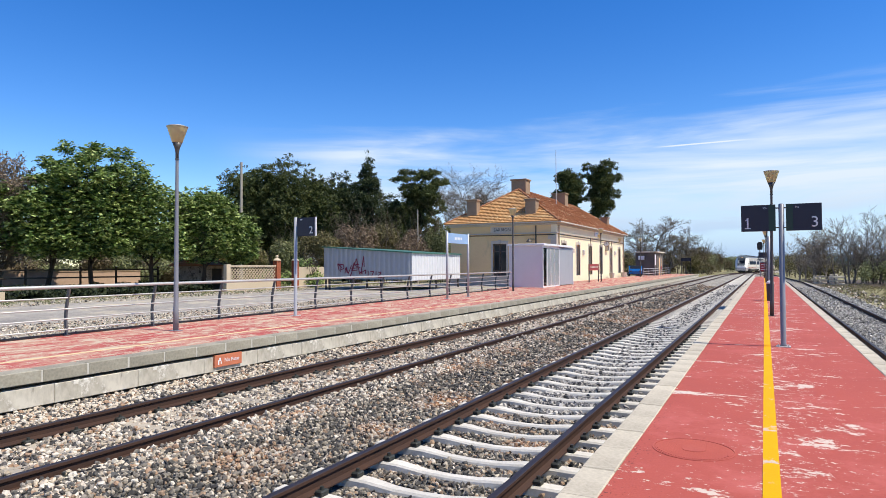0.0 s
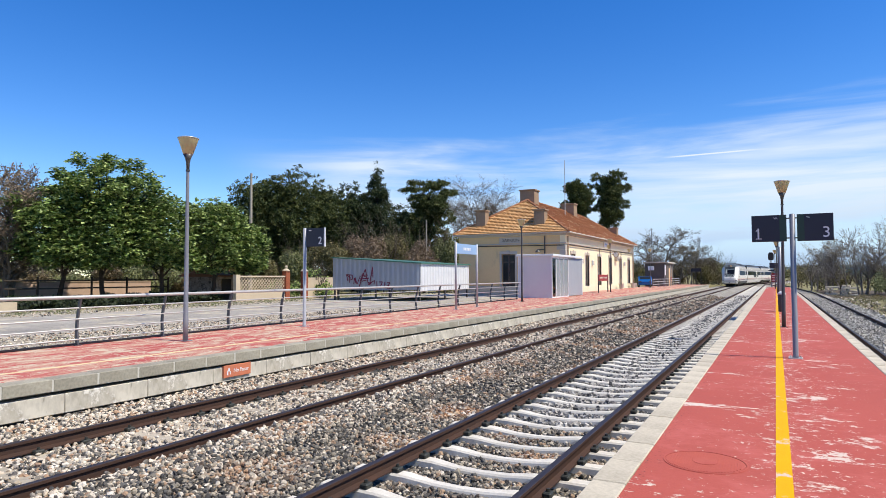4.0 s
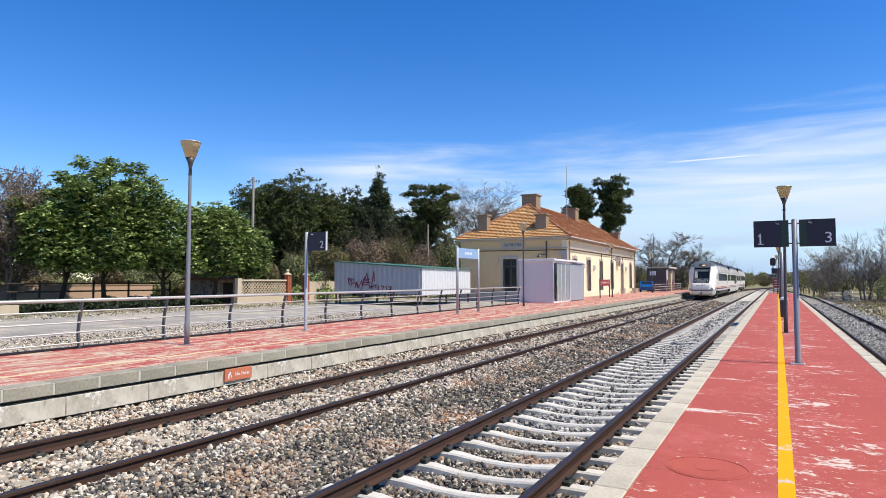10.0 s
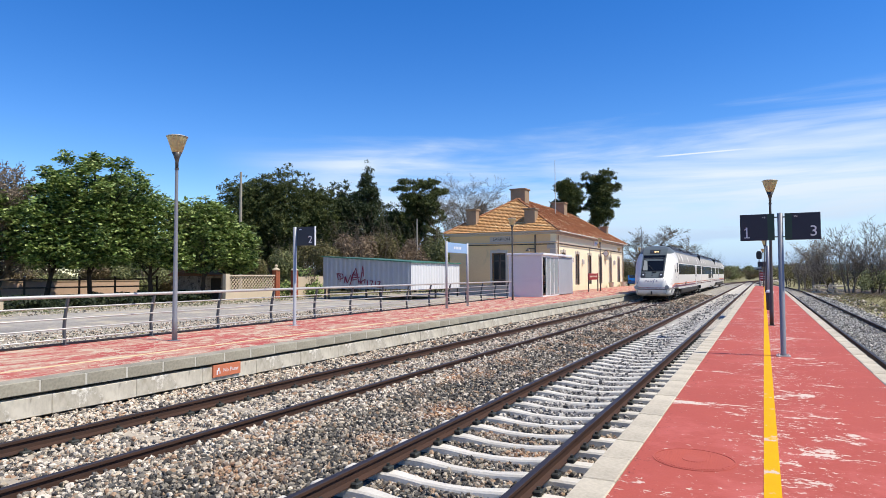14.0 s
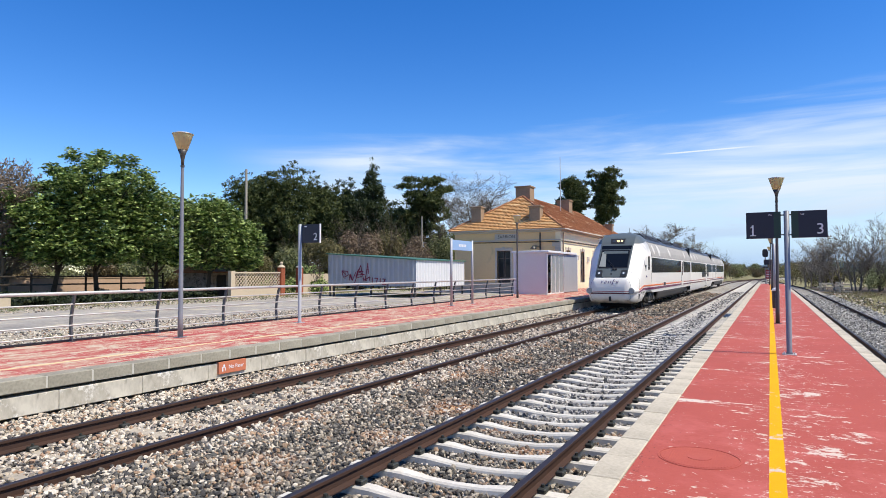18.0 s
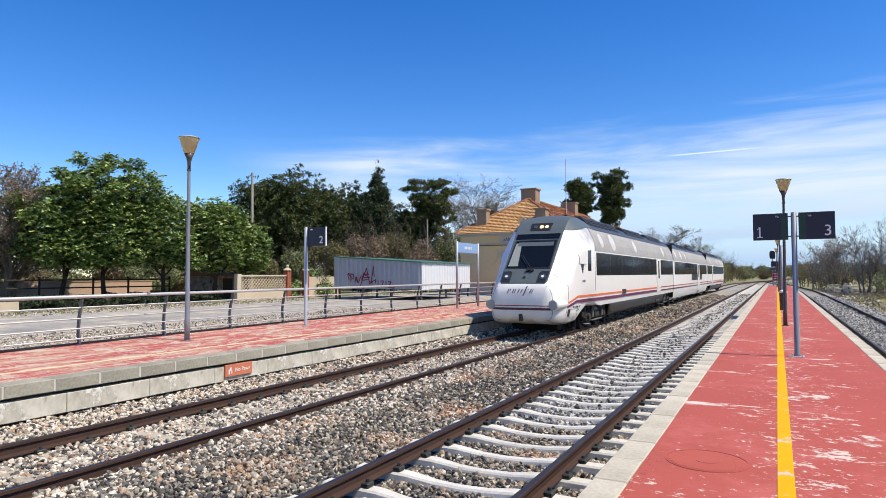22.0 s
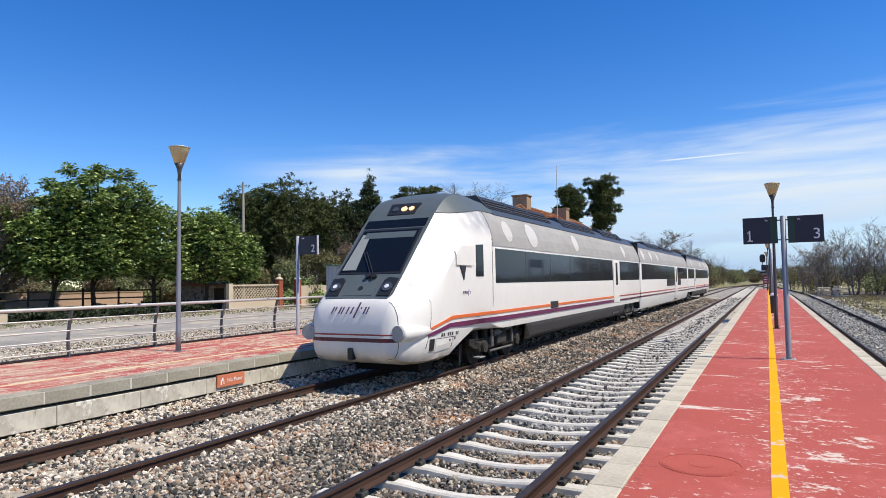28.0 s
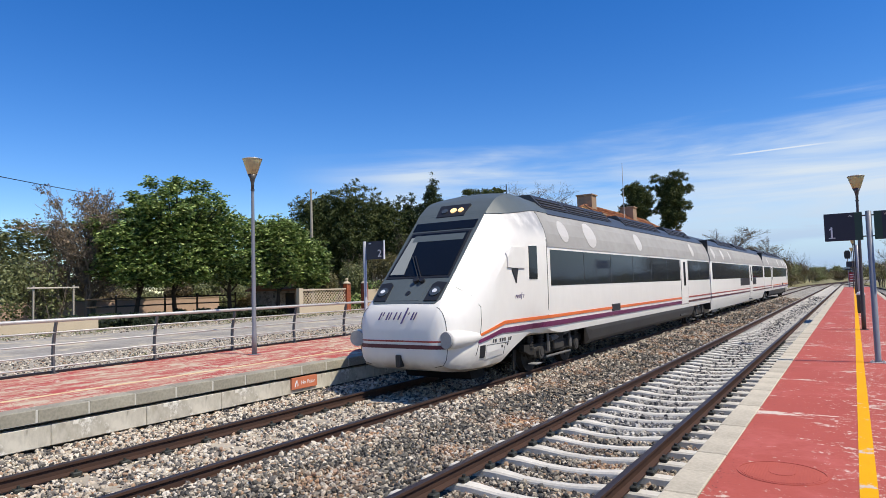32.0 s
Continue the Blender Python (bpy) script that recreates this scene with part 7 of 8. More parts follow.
part("kerb", prism(bmesh.new(), [(-38.6, 2.0), (-38.3, 2.0), (-37.3, 19.8), (-37.6, 19.8)], "z", 0.0, 0.62), M_CREAMW, lowk)
for x, y in ((-43.6, 16.0), (-43.5, 19.0), (-43.2, 21.3), (-42.9, 24.0), (-42.6, 27.5), (-42.3, 30.0), (-41.6, 33.0)):
    f = thing("fence_post", pose(x, y, 0.05), "thin grey fence post", "fence post", "fence posts")
    part("post", B(-0.05, 0.05, -0.05, 0.05, 0, 2.7 if y < 22 else 1.95), M_WOODPOLE if y < 22 else M_BARK, f)
    part("cap", B(-0.055, 0.055, -0.055, 0.055, 2.7 if y < 22 else 1.95, 2.72 if y < 22 else 1.97), M_STEEL, f)
for y0, y1, x0, x1, z in ((18.6, 21.6, -43.5, -43.2, 2.62), (22.0, 33.0, -43.05, -41.6, 1.78), (22.0, 33.0, -43.05, -41.6, 1.25)):
    f = thing("fence_rail", pose(0, 0, 0), "long weathered fence rail", "fence rail", "fence rails")
    part("rail", tube(bmesh.new(), (x0 + 0.07, y0, z), (x1 + 0.07, y1, z), 0.05, n=6), M_TRIM if y1 < 22 else M_BARK, f)
shed = thing("garden_shed", pose(0, 0, 0), "low rubble garden shed with a rusty tile roof", "shed")
part("wall", B(-43.6, -40.4, 36.2, 39.4, 0, 2.0), M_RUBBLE, shed, "rough rubble wall")
part("roof", prism(bmesh.new(), [(-44.0, 2.0), (-40.0, 2.0), (-40.0, 2.1), (-42.0, 2.75), (-44.0, 2.1)], "y", 35.9, 39.7), M_TILE, shed)
part("door", B(-40.395, -40.35, 37.2, 38.2, 0.05, 1.8), M_BARK, shed)
hs = thing("house", pose(0, 0, 0), "brown house with a red tile roof behind the trees", "house")
part("wall", B(-61.5, -54.5, 58.0, 66.0, 0, 5.0), M_HUT, hs)
part("roof", prism(bmesh.new(), [(-62.0, 5.0), (-54.0, 5.0), (-58.0, 7.1)], "y", 57.5, 66.5), M_TILE, hs)
part("window", B(-54.49, -54.42, 60.0, 61.2, 2.2, 3.6), M_DARK, hs)

# ---------------------------------------------------------------- beyond the station building
hut = thing("switch_hut", pose(0, 0, 0), "dark brick equipment hut with a flat roof", "hut")
part("wall", B(-16.35, -13.5, 92.0, 98.6, 0.3, 3.7), M_HUT, hut)
part("roof", B(-16.6, -13.2, 91.7, 98.9, 3.7, 3.88, 0.02), M_WALLC, hut, "pale flat roof slab")
part("door", B(-13.495, -13.45, 94.2, 96.4, 0.5, 3.0), M_CREAM, hut)
part("air_conditioner", B(-15.9, -15.1, 91.65, 91.99, 2.7, 3.25, 0.03), M_ALU, hut, "white air conditioner box")
blue = thing("car", pose(-15.9, 89.0, ZL - 0.1, 0, 0, 12), "blue hatchback car parked beside the building", "car")


def parked_car(e):
    bm = bmesh.new()
    prism(bm, [(-2.0, 0.32), (2.0, 0.32), (2.05, 0.7), (1.9, 0.92), (1.0, 1.0), (0.35, 1.42), (-1.2, 1.46), (-1.85, 1.05), (-2.05, 0.75)], "x", -0.85, 0.85)
    bmesh.ops.bevel(bm, geom=bm.edges[:], offset=0.06, segments=2, affect="EDGES", profile=0.5)
    part("body", bm, M_CARB, e, "glossy blue body")
    for s in (-1, 1):
        part("side_window", prism(bmesh.new(), [(0.85, 1.0), (0.3, 1.36), (-1.15, 1.40), (-1.65, 1.05)], "x", s * 0.84, s * 0.862), M_TGLASS, e)
        for y in (-1.12, 1.12):
            w = part("wheel", tube(bmesh.new(), (s * 0.68, y, 0.31), (s * 0.88, y, 0.31), 0.31, n=18), M_RUBBER, e)
            part("rim", tube(bmesh.new(), (s * 0.88, y, 0.31), (s * 0.892, y, 0.31), 0.19, n=14), M_ALU, w)
        part("headlight", B(s * 0.62 - 0.16, s * 0.62 + 0.16, -2.07, -2.0, 0.68, 0.82, 0.02), M_LENS, e)
    part("windscreen", prism(bmesh.new(), [(-1.22, 1.42), (-1.80, 1.07), (-1.84, 1.09), (-1.25, 1.445)], "x", -0.7, 0.7), M_TGLASS, e)


parked_car(blue)
sr = thing("railing", pose(0, 0, 0), "low grey steel railing before the equipment hut", "railing")
for y in (80.5, 84.5, 88.5, 92.5, 96.5, 100.5, 104.0):
    part("post", B(-13.44, -13.36, y - 0.04, y + 0.04, ZL - 0.01, ZL + 1.02), M_POST, sr)
for z in (1.0, 0.68, 0.36):
    part("rail", tube(bmesh.new(), (-13.36, 80.4, ZL + z), (-13.36, 104.1, ZL + z), 0.035, n=6), M_STEEL, sr)
for y in (86.0, 91.0):
    e = thing("notice_board", pose(-12.8, y, ZL - 0.006), "white notice panel on a steel post", "notice board")
    part("post", B(-0.05, 0.05, -0.06, 0.06, 0, 2.9), M_STEEL, e)
    part("panel", B(0.05, 0.08, -0.35, 0.35, 1.5 if y < 90 else 0.9, 2.85 if y < 90 else 1.3), M_WHITE if y < 90 else M_REDSIGN, e)
e = thing("name_board", pose(-11.8, 113.0, 0.2), "dark blue station name board on two posts", "sign", "station name boards")
part("panel", B(-0.8, 0.8, -0.04, 0.04, 2.4, 2.95), M_NAVY, e)
for x in (-0.75, 0.75):
    part("post", B(x - 0.05, x + 0.05, -0.035, 0.035, -0.2, 2.95), M_DARKPOST, e)
tm = thing("radio_mast", pose(-16.7, 100.0, 0), "thin green lattice radio mast behind the hut", "mast")
part("pole", tube(bmesh.new(), (0, 0, 0), (0, 0, 8.9), 0.09, 0.05, n=8), M_POST, tm)

# signal and boards at the end of the island platform
sg = thing("railway_signal", pose(-0.55, 99.0, -0.3), "colour-light railway signal with a black head", "signal")
part("mast", tube(bmesh.new(), (0, 0, -0.1), (0, 0, 5.2), 0.07, n=10), M_POST, sg)
hd = part("head", prism(bmesh.new(), [(-0.3, 4.35), (0.3, 4.35), (0.36, 4.7), (0.36, 5.2), (0.2, 5.45), (-0.2, 5.45), (-0.36, 5.2), (-0.36, 4.7)], "y", -0.12, -0.06), M_SEAL, sg, "black signal head")
for z in (4.6, 4.88, 5.16):
    part("lens", tube(bmesh.new(), (0, -0.15, z), (0, -0.12, z), 0.09, n=12), M_DARK, hd)
part("plate", B(-0.2, 0.95, -0.1, -0.06, 3.25, 3.98), M_NAVY, sg, "navy plate")
part("plate", B(-0.35, 0.35, -0.1, -0.06, 2.85, 3.0), M_NAVY, sg)
rb = thing("end_board", pose(-0.15, 97.0, ZR - 0.01), "red board at the platform's end", "sign")
part("panel", B(-0.38, 0.38, -0.03, 0.03, 0.75, 1.95), M_REDSIGN, rb)
for i in range(3):
    part("bar", B(-0.28, 0.28, -0.036, -0.031, 0.95 + 0.33 * i, 1.05 + 0.33 * i), M_WHITE, rb)
for x in (-0.3, 0.3):
    part("post", B(x - 0.03, x + 0.03, 0.031, 0.08, 0, 1.95), M_STEEL, rb)

# stacks of old concrete sleepers beside the third track
for cx, cy, n in ((6.55, 98.4, 5), (8.10, 93.6, 6)):
    st = thing("sleeper_stack", pose(cx, cy, -0.66), "loose stack of pale concrete sleepers", "stack", "sleeper stacks")
    rs = random.Random(n)
    for j in range(n):
        for i in range(3 - j % 2):
            beam = part("sleeper", B(-0.74, 0.74, -0.13, 0.13, 0.0, 0.21, 0.02), M_STACK, st)
            o = -0.52 + 0.50 * i + rs.uniform(-0.08, 0.08)
            if j % 2:
                beam.matrix_basis = pose(o, rs.uniform(-0.15, 0.15), 0.225 * j, 0, 0, 90 + rs.uniform(-9, 9))
            else:
                beam.matrix_basis = pose(rs.uniform(-0.2, 0.2), o, 0.225 * j, 0, 0, rs.uniform(-9, 9))

# poles and cables
def utility_pole(x, y, h, r, label, m=None):
    e = thing("utility_pole", pose(x, y, 0), label, "pole", "utility poles")
    part("pole", tube(bmesh.new(), (0, 0, -0.1), (0, 0, h), r, r * 0.6, n=8), m or M_WOODPOLE, e)
    part("bracket", B(-0.16, 0.16, -0.03, 0.03, h - 0.40, h - 0.34), M_DARKPOST, e)


utility_pole(-41.6, 41.6, 11.3, 0.17, "tall weathered pole beside the garden")
utility_pole(-34.6, 61.3, 8.3, 0.12, "slim pole behind the steel shelter")
utility_pole(-37.2, 60.0, 5.4, 0.12, "short pole among the shrubs")


def cable(p0, p1, sag, label):
    e = thing("overhead_cable", pose(0, 0, 0), label, "cable", "overhead cables")
    bm = bmesh.new()
    a, b = Vector(p0), Vector(p1)
    pts = [a.lerp(b, i / 10) - Vector((0, 0, sag * 4 * (i / 10) * (1 - i / 10))) for i in range(11)]
    rings = [[bm.verts.new(p + Vector((0.03 * math.cos(k * 1.2566), 0.0, 0.03 * math.sin(k * 1.2566)))) for k in range(5)] for p in pts]
    for u, v in zip(rings, rings[1:]):
        for k in range(5):
            bm.faces.new((u[k], u[(k + 1) % 5], v[(k + 1) % 5], v[k]))
    part("wire", bm, M_SEAL, e)


cable((-24.5, -4.0, 7.9), (-60.0, 33.0, 11.6), 0.25, "dark overhead cable crossing the garden")
cable((-34.0, 5.0, 4.6), (-60.0, 28.0, 6.2), 0.1, "thin overhead wire beside the garden")
# ---------------------------------------------------------------- trees
def tri_mesh(name, v, f, k, material, parent, label=""):
    me = bpy.data.meshes.new(name)
    me.vertices.add(len(v))
    me.vertices.foreach_set("co", np.asarray(v, dtype=np.float32).ravel())
    me.loops.add(f.size)
    me.loops.foreach_set("vertex_index", f.ravel().astype(np.int32))
    me.polygons.add(len(f))
    me.polygons.foreach_set("loop_start", np.arange(len(f), dtype=np.int32) * k)
    me.update()
    me.validate()
    me.materials.append(material)
    ob = new(name, me)
    ob.parent = parent
    if label:
        ob["label"] = label
    return ob


def leaves(name, blobs, n, size, material, parent, rng, aspect=0.6, droop=0.3, shell=0.55, label="", clump=0.0, per=14, flat=0.3, floor=None, boxy=1.0, lumps=1.0, skew=0.6):
    """A crown of single leaves, thick near the skin of several uneven blobs (x, y, z, rx, ry, rz)."""
    blobs = np.array(blobs, float)
    w = (blobs[:, 3] * blobs[:, 4] * blobs[:, 5]) ** 0.67
    idx = rng.choice(len(blobs), n, p=w / w.sum())
    d = rng.normal(size=(n, 3))
    d /= np.linalg.norm(d, axis=1)[:, None]
    d = np.sign(d) * np.abs(d) ** boxy
    rad = shell + (1.08 - shell) * rng.random(n) ** 0.6
    lump = 1 + lumps * (0.16 * np.sin(5 * d[:, 0] + idx) * np.sin(4 * d[:, 2] + 2 * idx) + 0.10 * np.sin(11 * d[:, 1] + 3 * idx))
    p = blobs[idx, :3] + d * blobs[idx, 3:] * (rad * lump)[:, None]
    if clump:      # leaves gathered in flat sprays, with gaps between them
        m = max(1, int(n / per))
        cc = p[rng.integers(0, n, m)]
        tilt = rng.normal(size=(m, 2)) * 0.28
        ci = rng.integers(0, m, n)
        o = rng.normal(size=(n, 3)) * np.array([clump, clump, clump * flat])
        o[:, 2] += o[:, 0] * tilt[ci, 0] + o[:, 1] * tilt[ci, 1]
        p = cc[ci] + o
    if floor is not None:
        p[:, 2] = np.where(p[:, 2] < floor, floor + np.abs(rng.normal(size=n)) * 0.5, p[:, 2])
    nrm = d * skew + rng.normal(size=(n, 3)) * skew + np.array([0, 0, droop])
    nrm /= np.linalg.norm(nrm, axis=1)[:, None]
    t = np.cross(nrm, rng.normal(size=(n, 3)))
    t /= np.linalg.norm(t, axis=1)[:, None]
    b = np.cross(nrm, t)
    s = size * rng.uniform(0.6, 1.4, n)[:, None]
    q = np.stack([p - t * s, p - b * s * aspect, p + t * s, p + b * s * aspect], 1).reshape(-1, 3)
    f = np.arange(n * 4).reshape(n, 4)
    ob = tri_mesh(name, q, f, 4, material, parent, label)
    ob["kind"] = "stuff"
    return ob


def limb_set(rng, base, height, r0, spread, levels, kids, lean=0.0, start=0.25, curl=0.25):
    """Tapered trunk and limbs as (p0, p1, r0, r1)."""
    out = []
    def grow(p, d, length, r, lev):
        steps = 4 if lev == 0 else 3
        for i in range(steps):
            d2 = (d + Vector((rng.normal(0, curl), rng.normal(0, curl), rng.normal(0, curl * 0.5) + 0.04)) * (0.5 if lev == 0 else 1)).normalized()
            q = p + d2 * (length / steps)
            r2 = r * (0.82 if lev else 0.85)
            out.append((p.copy(), q.copy(), r, r2))
            if lev < levels and (lev > 0 or (i + 1) / steps > start):
                for _ in range(kids if i < steps - 1 else kids + 1):
                    a = rng.uniform(0, 6.283)
                    side = Vector((math.cos(a), math.sin(a), 0))
                    nd = (d2 * rng.uniform(0.5, 0.9) + side * spread * rng.uniform(0.7, 1.2)).normalized()
                    grow(q, nd, length * rng.uniform(0.42, 0.62), r2 * 0.6, lev + 1)
            p, d, r = q, d2, r2
    grow(Vector(base), Vector((lean, 0, 1)).normalized(), height, r0, 0)
    return out


def limbs_mesh(name, segs, parent, material, sides=5, label="", thin=0.006):
    vs, fs = [], []
    for p, q, ra, rb in segs:
        d = (q - p)
        if d.length < 1e-4:
            continue
        u = d.orthogonal().normalized()
        w = d.normalized().cross(u)
        o = len(vs)
        n = sides if ra > 0.05 else 3
        for c, r in ((p, ra), (q, rb)):
            for i in range(n):
                a = 6.2832 * i / n
                vs.append(tuple(c + (u * math.cos(a) + w * math.sin(a)) * max(r, thin)))
        for i in range(n):
            fs.append((o + i, o + (i + 1) % n, o + n + (i + 1) % n, o + n + i))
    ob = raw(name, vs, fs, material, parent, label)
    return ob


def leafy_tree(x, y, h, r, zc, trunk_h, n, seed, label, material=None, size=0.125, category="tree", blobs_n=11, top=0.0):
    """A tree with a broad, flat-bottomed crown; top: how far a loose, thinner head rises over it."""
    rng = np.random.default_rng(seed)
    e = thing("tree", pose(x, y, 0), label, category, "garden trees")
    segs = limb_set(rng, (0, 0, -0.1), h * 0.50, 0.20, 0.62, 3, 2, start=0.35, curl=0.14)
    limbs_mesh("trunk", segs, e, M_BARK)
    hz = (h - trunk_h) / 2
    bl = [(0, 0, trunk_h + hz, r * 0.80, r * 0.80, hz * 0.92)] * 3
    for i in range(blobs_n):
        a = 6.283 * (i + rng.uniform(0, 0.7)) / blobs_n
        z = rng.uniform(trunk_h + 0.6, h - 0.4)
        s = r * rng.uniform(0.20, 0.34)
        bl.append((math.cos(a) * r * 0.72, math.sin(a) * r * 0.72, z, s, s, s * 0.7))
    leaves("crown", bl, int(n * 1.9), size, material or M_LEAF, e, rng, droop=1.3, clump=0.10, per=5, flat=0.3, shell=0.5, floor=trunk_h, boxy=0.82, lumps=0.8, skew=0.42, label="dense crown of small green leaves")
    if top:
        head = []
        for i in range(34):
            a, d = 2.4 * i, r * 0.98 * math.sqrt((i + 0.5) / 34)
            z = h - 0.9 + (top + 0.6) * (1 - (d / (1.08 * r)) ** 2) * (0.25 + 0.75 * ((i * 7) % 13) / 12)
            head.append((math.cos(a) * d, math.sin(a) * d, z, 0.62, 0.62, 0.46))
        twig = [(Vector((b[0] * 0.3, b[1] * 0.3, h * 0.7)), Vector(b[:3]), 0.06, 0.02) for b in head]
        limbs_mesh("branch", twig, e, M_BARK)
        leaves("head", head, int(n * 0.58), size, material or M_LEAF, e, rng, droop=1.3, clump=0.12, per=5, flat=0.3, shell=0.2, skew=0.42, label="loose upper foliage with sky between")
    return e


def conifer(x, y, h, r, z0, n, seed, label, shape, material=None, name="pine_tree"):
    rng = np.random.default_rng(seed)
    e = thing(name, pose(x, y, 0), label, "tree", "evergreen trees")
    segs = limb_set(rng, (0, 0, -0.1), h * 0.80, 0.26, 0.9, 0, 0, curl=0.06)
    bl = []
    if shape == "ragged":
        for i in range(34):
            z = rng.uniform(z0 + 0.6, h - 0.8)
            u = (z - z0) / (h - z0)
            a, d = rng.uniform(0, 6.283), r * rng.uniform(0.1, 0.95) * (0.55 + 0.9 * u * (1.25 - u))
            s = r * rng.uniform(0.20, 0.36)
            bl.append((math.cos(a) * d, math.sin(a) * d, z, s, s, s * 0.7))
        bl += [(0, 0, z0 + (h - z0) * 0.55, r * 0.5, r * 0.5, (h - z0) * 0.42)] * 3
    elif shape == "round":
        for i in range(30):
            a, d = rng.uniform(0, 6.283), r * rng.uniform(0.05, 0.72)
            z = rng.uniform(z0 + 0.8, h - 1.2)
            s = r * rng.uniform(0.36, 0.56) * (1 - 0.35 * max(0, (z - (z0 + h) / 2) / (h - z0)))
            bl.append((math.cos(a) * d, math.sin(a) * d, z, s, s, s * 0.75))
        bl += [(0, 0, (z0 + h) / 2, r * 0.82, r * 0.82, (h - z0) * 0.46)] * 4
    elif shape == "cone":
        for i in range(18):
            t = i / 17
            z = z0 + (h - z0) * t
            k = r * (1 - t) ** 0.75 + 0.18
            a = i * 2.4
            bl.append((math.cos(a) * k * 0.35, math.sin(a) * k * 0.35, z, k * 0.75, k * 0.75, (h - z0) / 14))
    elif shape == "cedar":
        for i in range(20):
            a, d = rng.uniform(0, 6.283), r * rng.uniform(0.05, 0.62)
            z = rng.uniform(z0 + 0.8, h - 2.6)
            bl.append((math.cos(a) * d, math.sin(a) * d, z, r * 0.42, r * 0.42, r * 0.28))
        for i in range(9):
            a = i * 2.4
            d = r * (0.95 - 0.07 * i)
            bl.append((math.cos(a) * d, math.sin(a) * d, h - 2.0 + 0.22 * i, r * 0.34, r * 0.34, 0.22))
    else:   # tiers
        for i in range(7):
            z = z0 + (h - z0) * i / 6
            for j in range(5):
                a = j * 1.257 + i
                d = r * (0.62 - 0.04 * i) * rng.uniform(0.5, 1.15)
                bl.append((math.cos(a) * d, math.sin(a) * d, z + rng.uniform(-0.3, 0.5), r * 0.36, r * 0.36, 0.45))
    for b in bl[::2]:
        z = max(0.5, b[2] - 0.8)
        k = min(len(segs) - 1, int(z / (h * 0.8) * len(segs)))
        segs.append((segs[k][0].lerp(segs[k][1], 0.5), Vector(b[:3]), 0.07, 0.02))
    limbs_mesh("trunk", segs, e, M_BARK)
    tuft = []
    for bx, by, bz, rx, ry, rz in bl:     # small uneven tufts on the skin of each mass
        for _ in range(7):
            d = rng.normal(size=3)
            d /= np.linalg.norm(d)
            k = rng.uniform(0.75, 1.0)
            q = rng.uniform(0.22, 0.36)
            tuft.append((bx + d[0] * rx * k, by + d[1] * ry * k, bz + d[2] * rz * k, rx * q, ry * q, max(0.18, rz * q)))
    leaves("crown", [(b[0], b[1], b[2], b[3] * 0.8, b[4] * 0.8, b[5] * 0.8) for b in bl] + tuft, int(n * 4.8), 0.17, material or M_PINE, e, rng, aspect=0.28, droop=0.7, shell=0.55, label="dark needles in uneven clumps", clump=0.15, per=18, flat=0.7, boxy=0.85, lumps=0.5)
    return e


def bare_tree(x, y, h, seed, label, spread=0.85, levels=3, kids=2, r0=0.2, z=0.0, buds=0, bud_mat=None, thin=0.012, stems=1, bark=None):
    rng = np.random.default_rng(seed)
    e = thing("bare_tree", pose(x, y, z), label, "tree", "bare trees")
    segs = []
    for i in range(stems):
        o = 0.0 if stems == 1 else 0.45
        segs += limb_set(rng, (o * math.cos(2.4 * i), o * math.sin(2.4 * i), -0.1), h * 0.62 * (1 - 0.12 * i), r0, spread, levels, kids, lean=0.22 * o * math.cos(2.4 * i), start=0.2, curl=0.22)
    limbs_mesh("branch_work", segs, e, bark or M_TWIGP, thin=thin)
    if buds:
        tips = [s[1] for s in segs if s[2] < r0 * 0.25]
        pts = [tips[i] for i in rng.integers(0, len(tips), min(buds // 4, 4000))]
        bl = [(p.x, p.y, p.z, 0.28, 0.28, 0.24) for p in pts]
        leaves("foliage", bl, buds, 0.085, bud_mat or M_DRYLEAF, e, rng, shell=0.1, label="sparse young leaves on the twigs")
    return e


def shrub(x, y, r, h, n, seed, label, material, z=0.0, twigs=True, name="shrub", size=0.11):
    rng = np.random.default_rng(seed)
    e = thing(name, pose(x, y, z), label, "shrub", "shrubs")
    if twigs:
        segs = []
        for i in range(10):
            a = rng.uniform(0, 6.283)
            b = Vector((math.cos(a) * r * 0.25, math.sin(a) * r * 0.25, 0))
            segs += limb_set(rng, b, h * rng.uniform(0.7, 1.0), 0.045, 0.5, 1, 2, start=0.1, curl=0.2)
        limbs_mesh("stem", segs, e, M_TWIG)["kind"] = "stuff"
    bl = [(rng.normal(0, r * 0.42), rng.normal(0, r * 0.42), h * rng.uniform(0.2, 0.8), r * 0.42, r * 0.42, h * 0.26) for _ in range(9)]
    leaves("foliage", bl, n, size, material, e, rng, shell=0.25, label="uneven small foliage")
    return e


# leafy row across the lane
leafy_tree(-43.0, 25.4, 7.6, 3.2, 4.9, 2.5, 13000, 21, "broad leafy tree with a dense green crown")
leafy_tree(-41.8, 27.9, 8.3, 3.8, 5.3, 2.5, 21000, 22, "tall leafy tree with a dense green crown", top=3.2)
leafy_tree(-40.2, 31.3, 8.2, 3.1, 5.1, 2.4, 15000, 23, "leafy tree with bright green crown")
leafy_tree(-38.8, 34.8, 7.9, 2.6, 4.9, 2.2, 12500, 24, "smaller leafy tree beside the garden gate")
leafy_tree(-38.2, 37.7, 6.3, 1.9, 4.2, 2.0, 7500, 25, "small leafy tree beside the garden wall")
bare_tree(-45.2, 23.2, 9.0, 31, "half-dead tree with sparse brown leaves", buds=8000, levels=3, kids=3, spread=0.48)
bare_tree(-46.3, 24.2, 7.4, 37, "thin dry tree with brown leaves", buds=6000, levels=3, kids=3, spread=0.42)
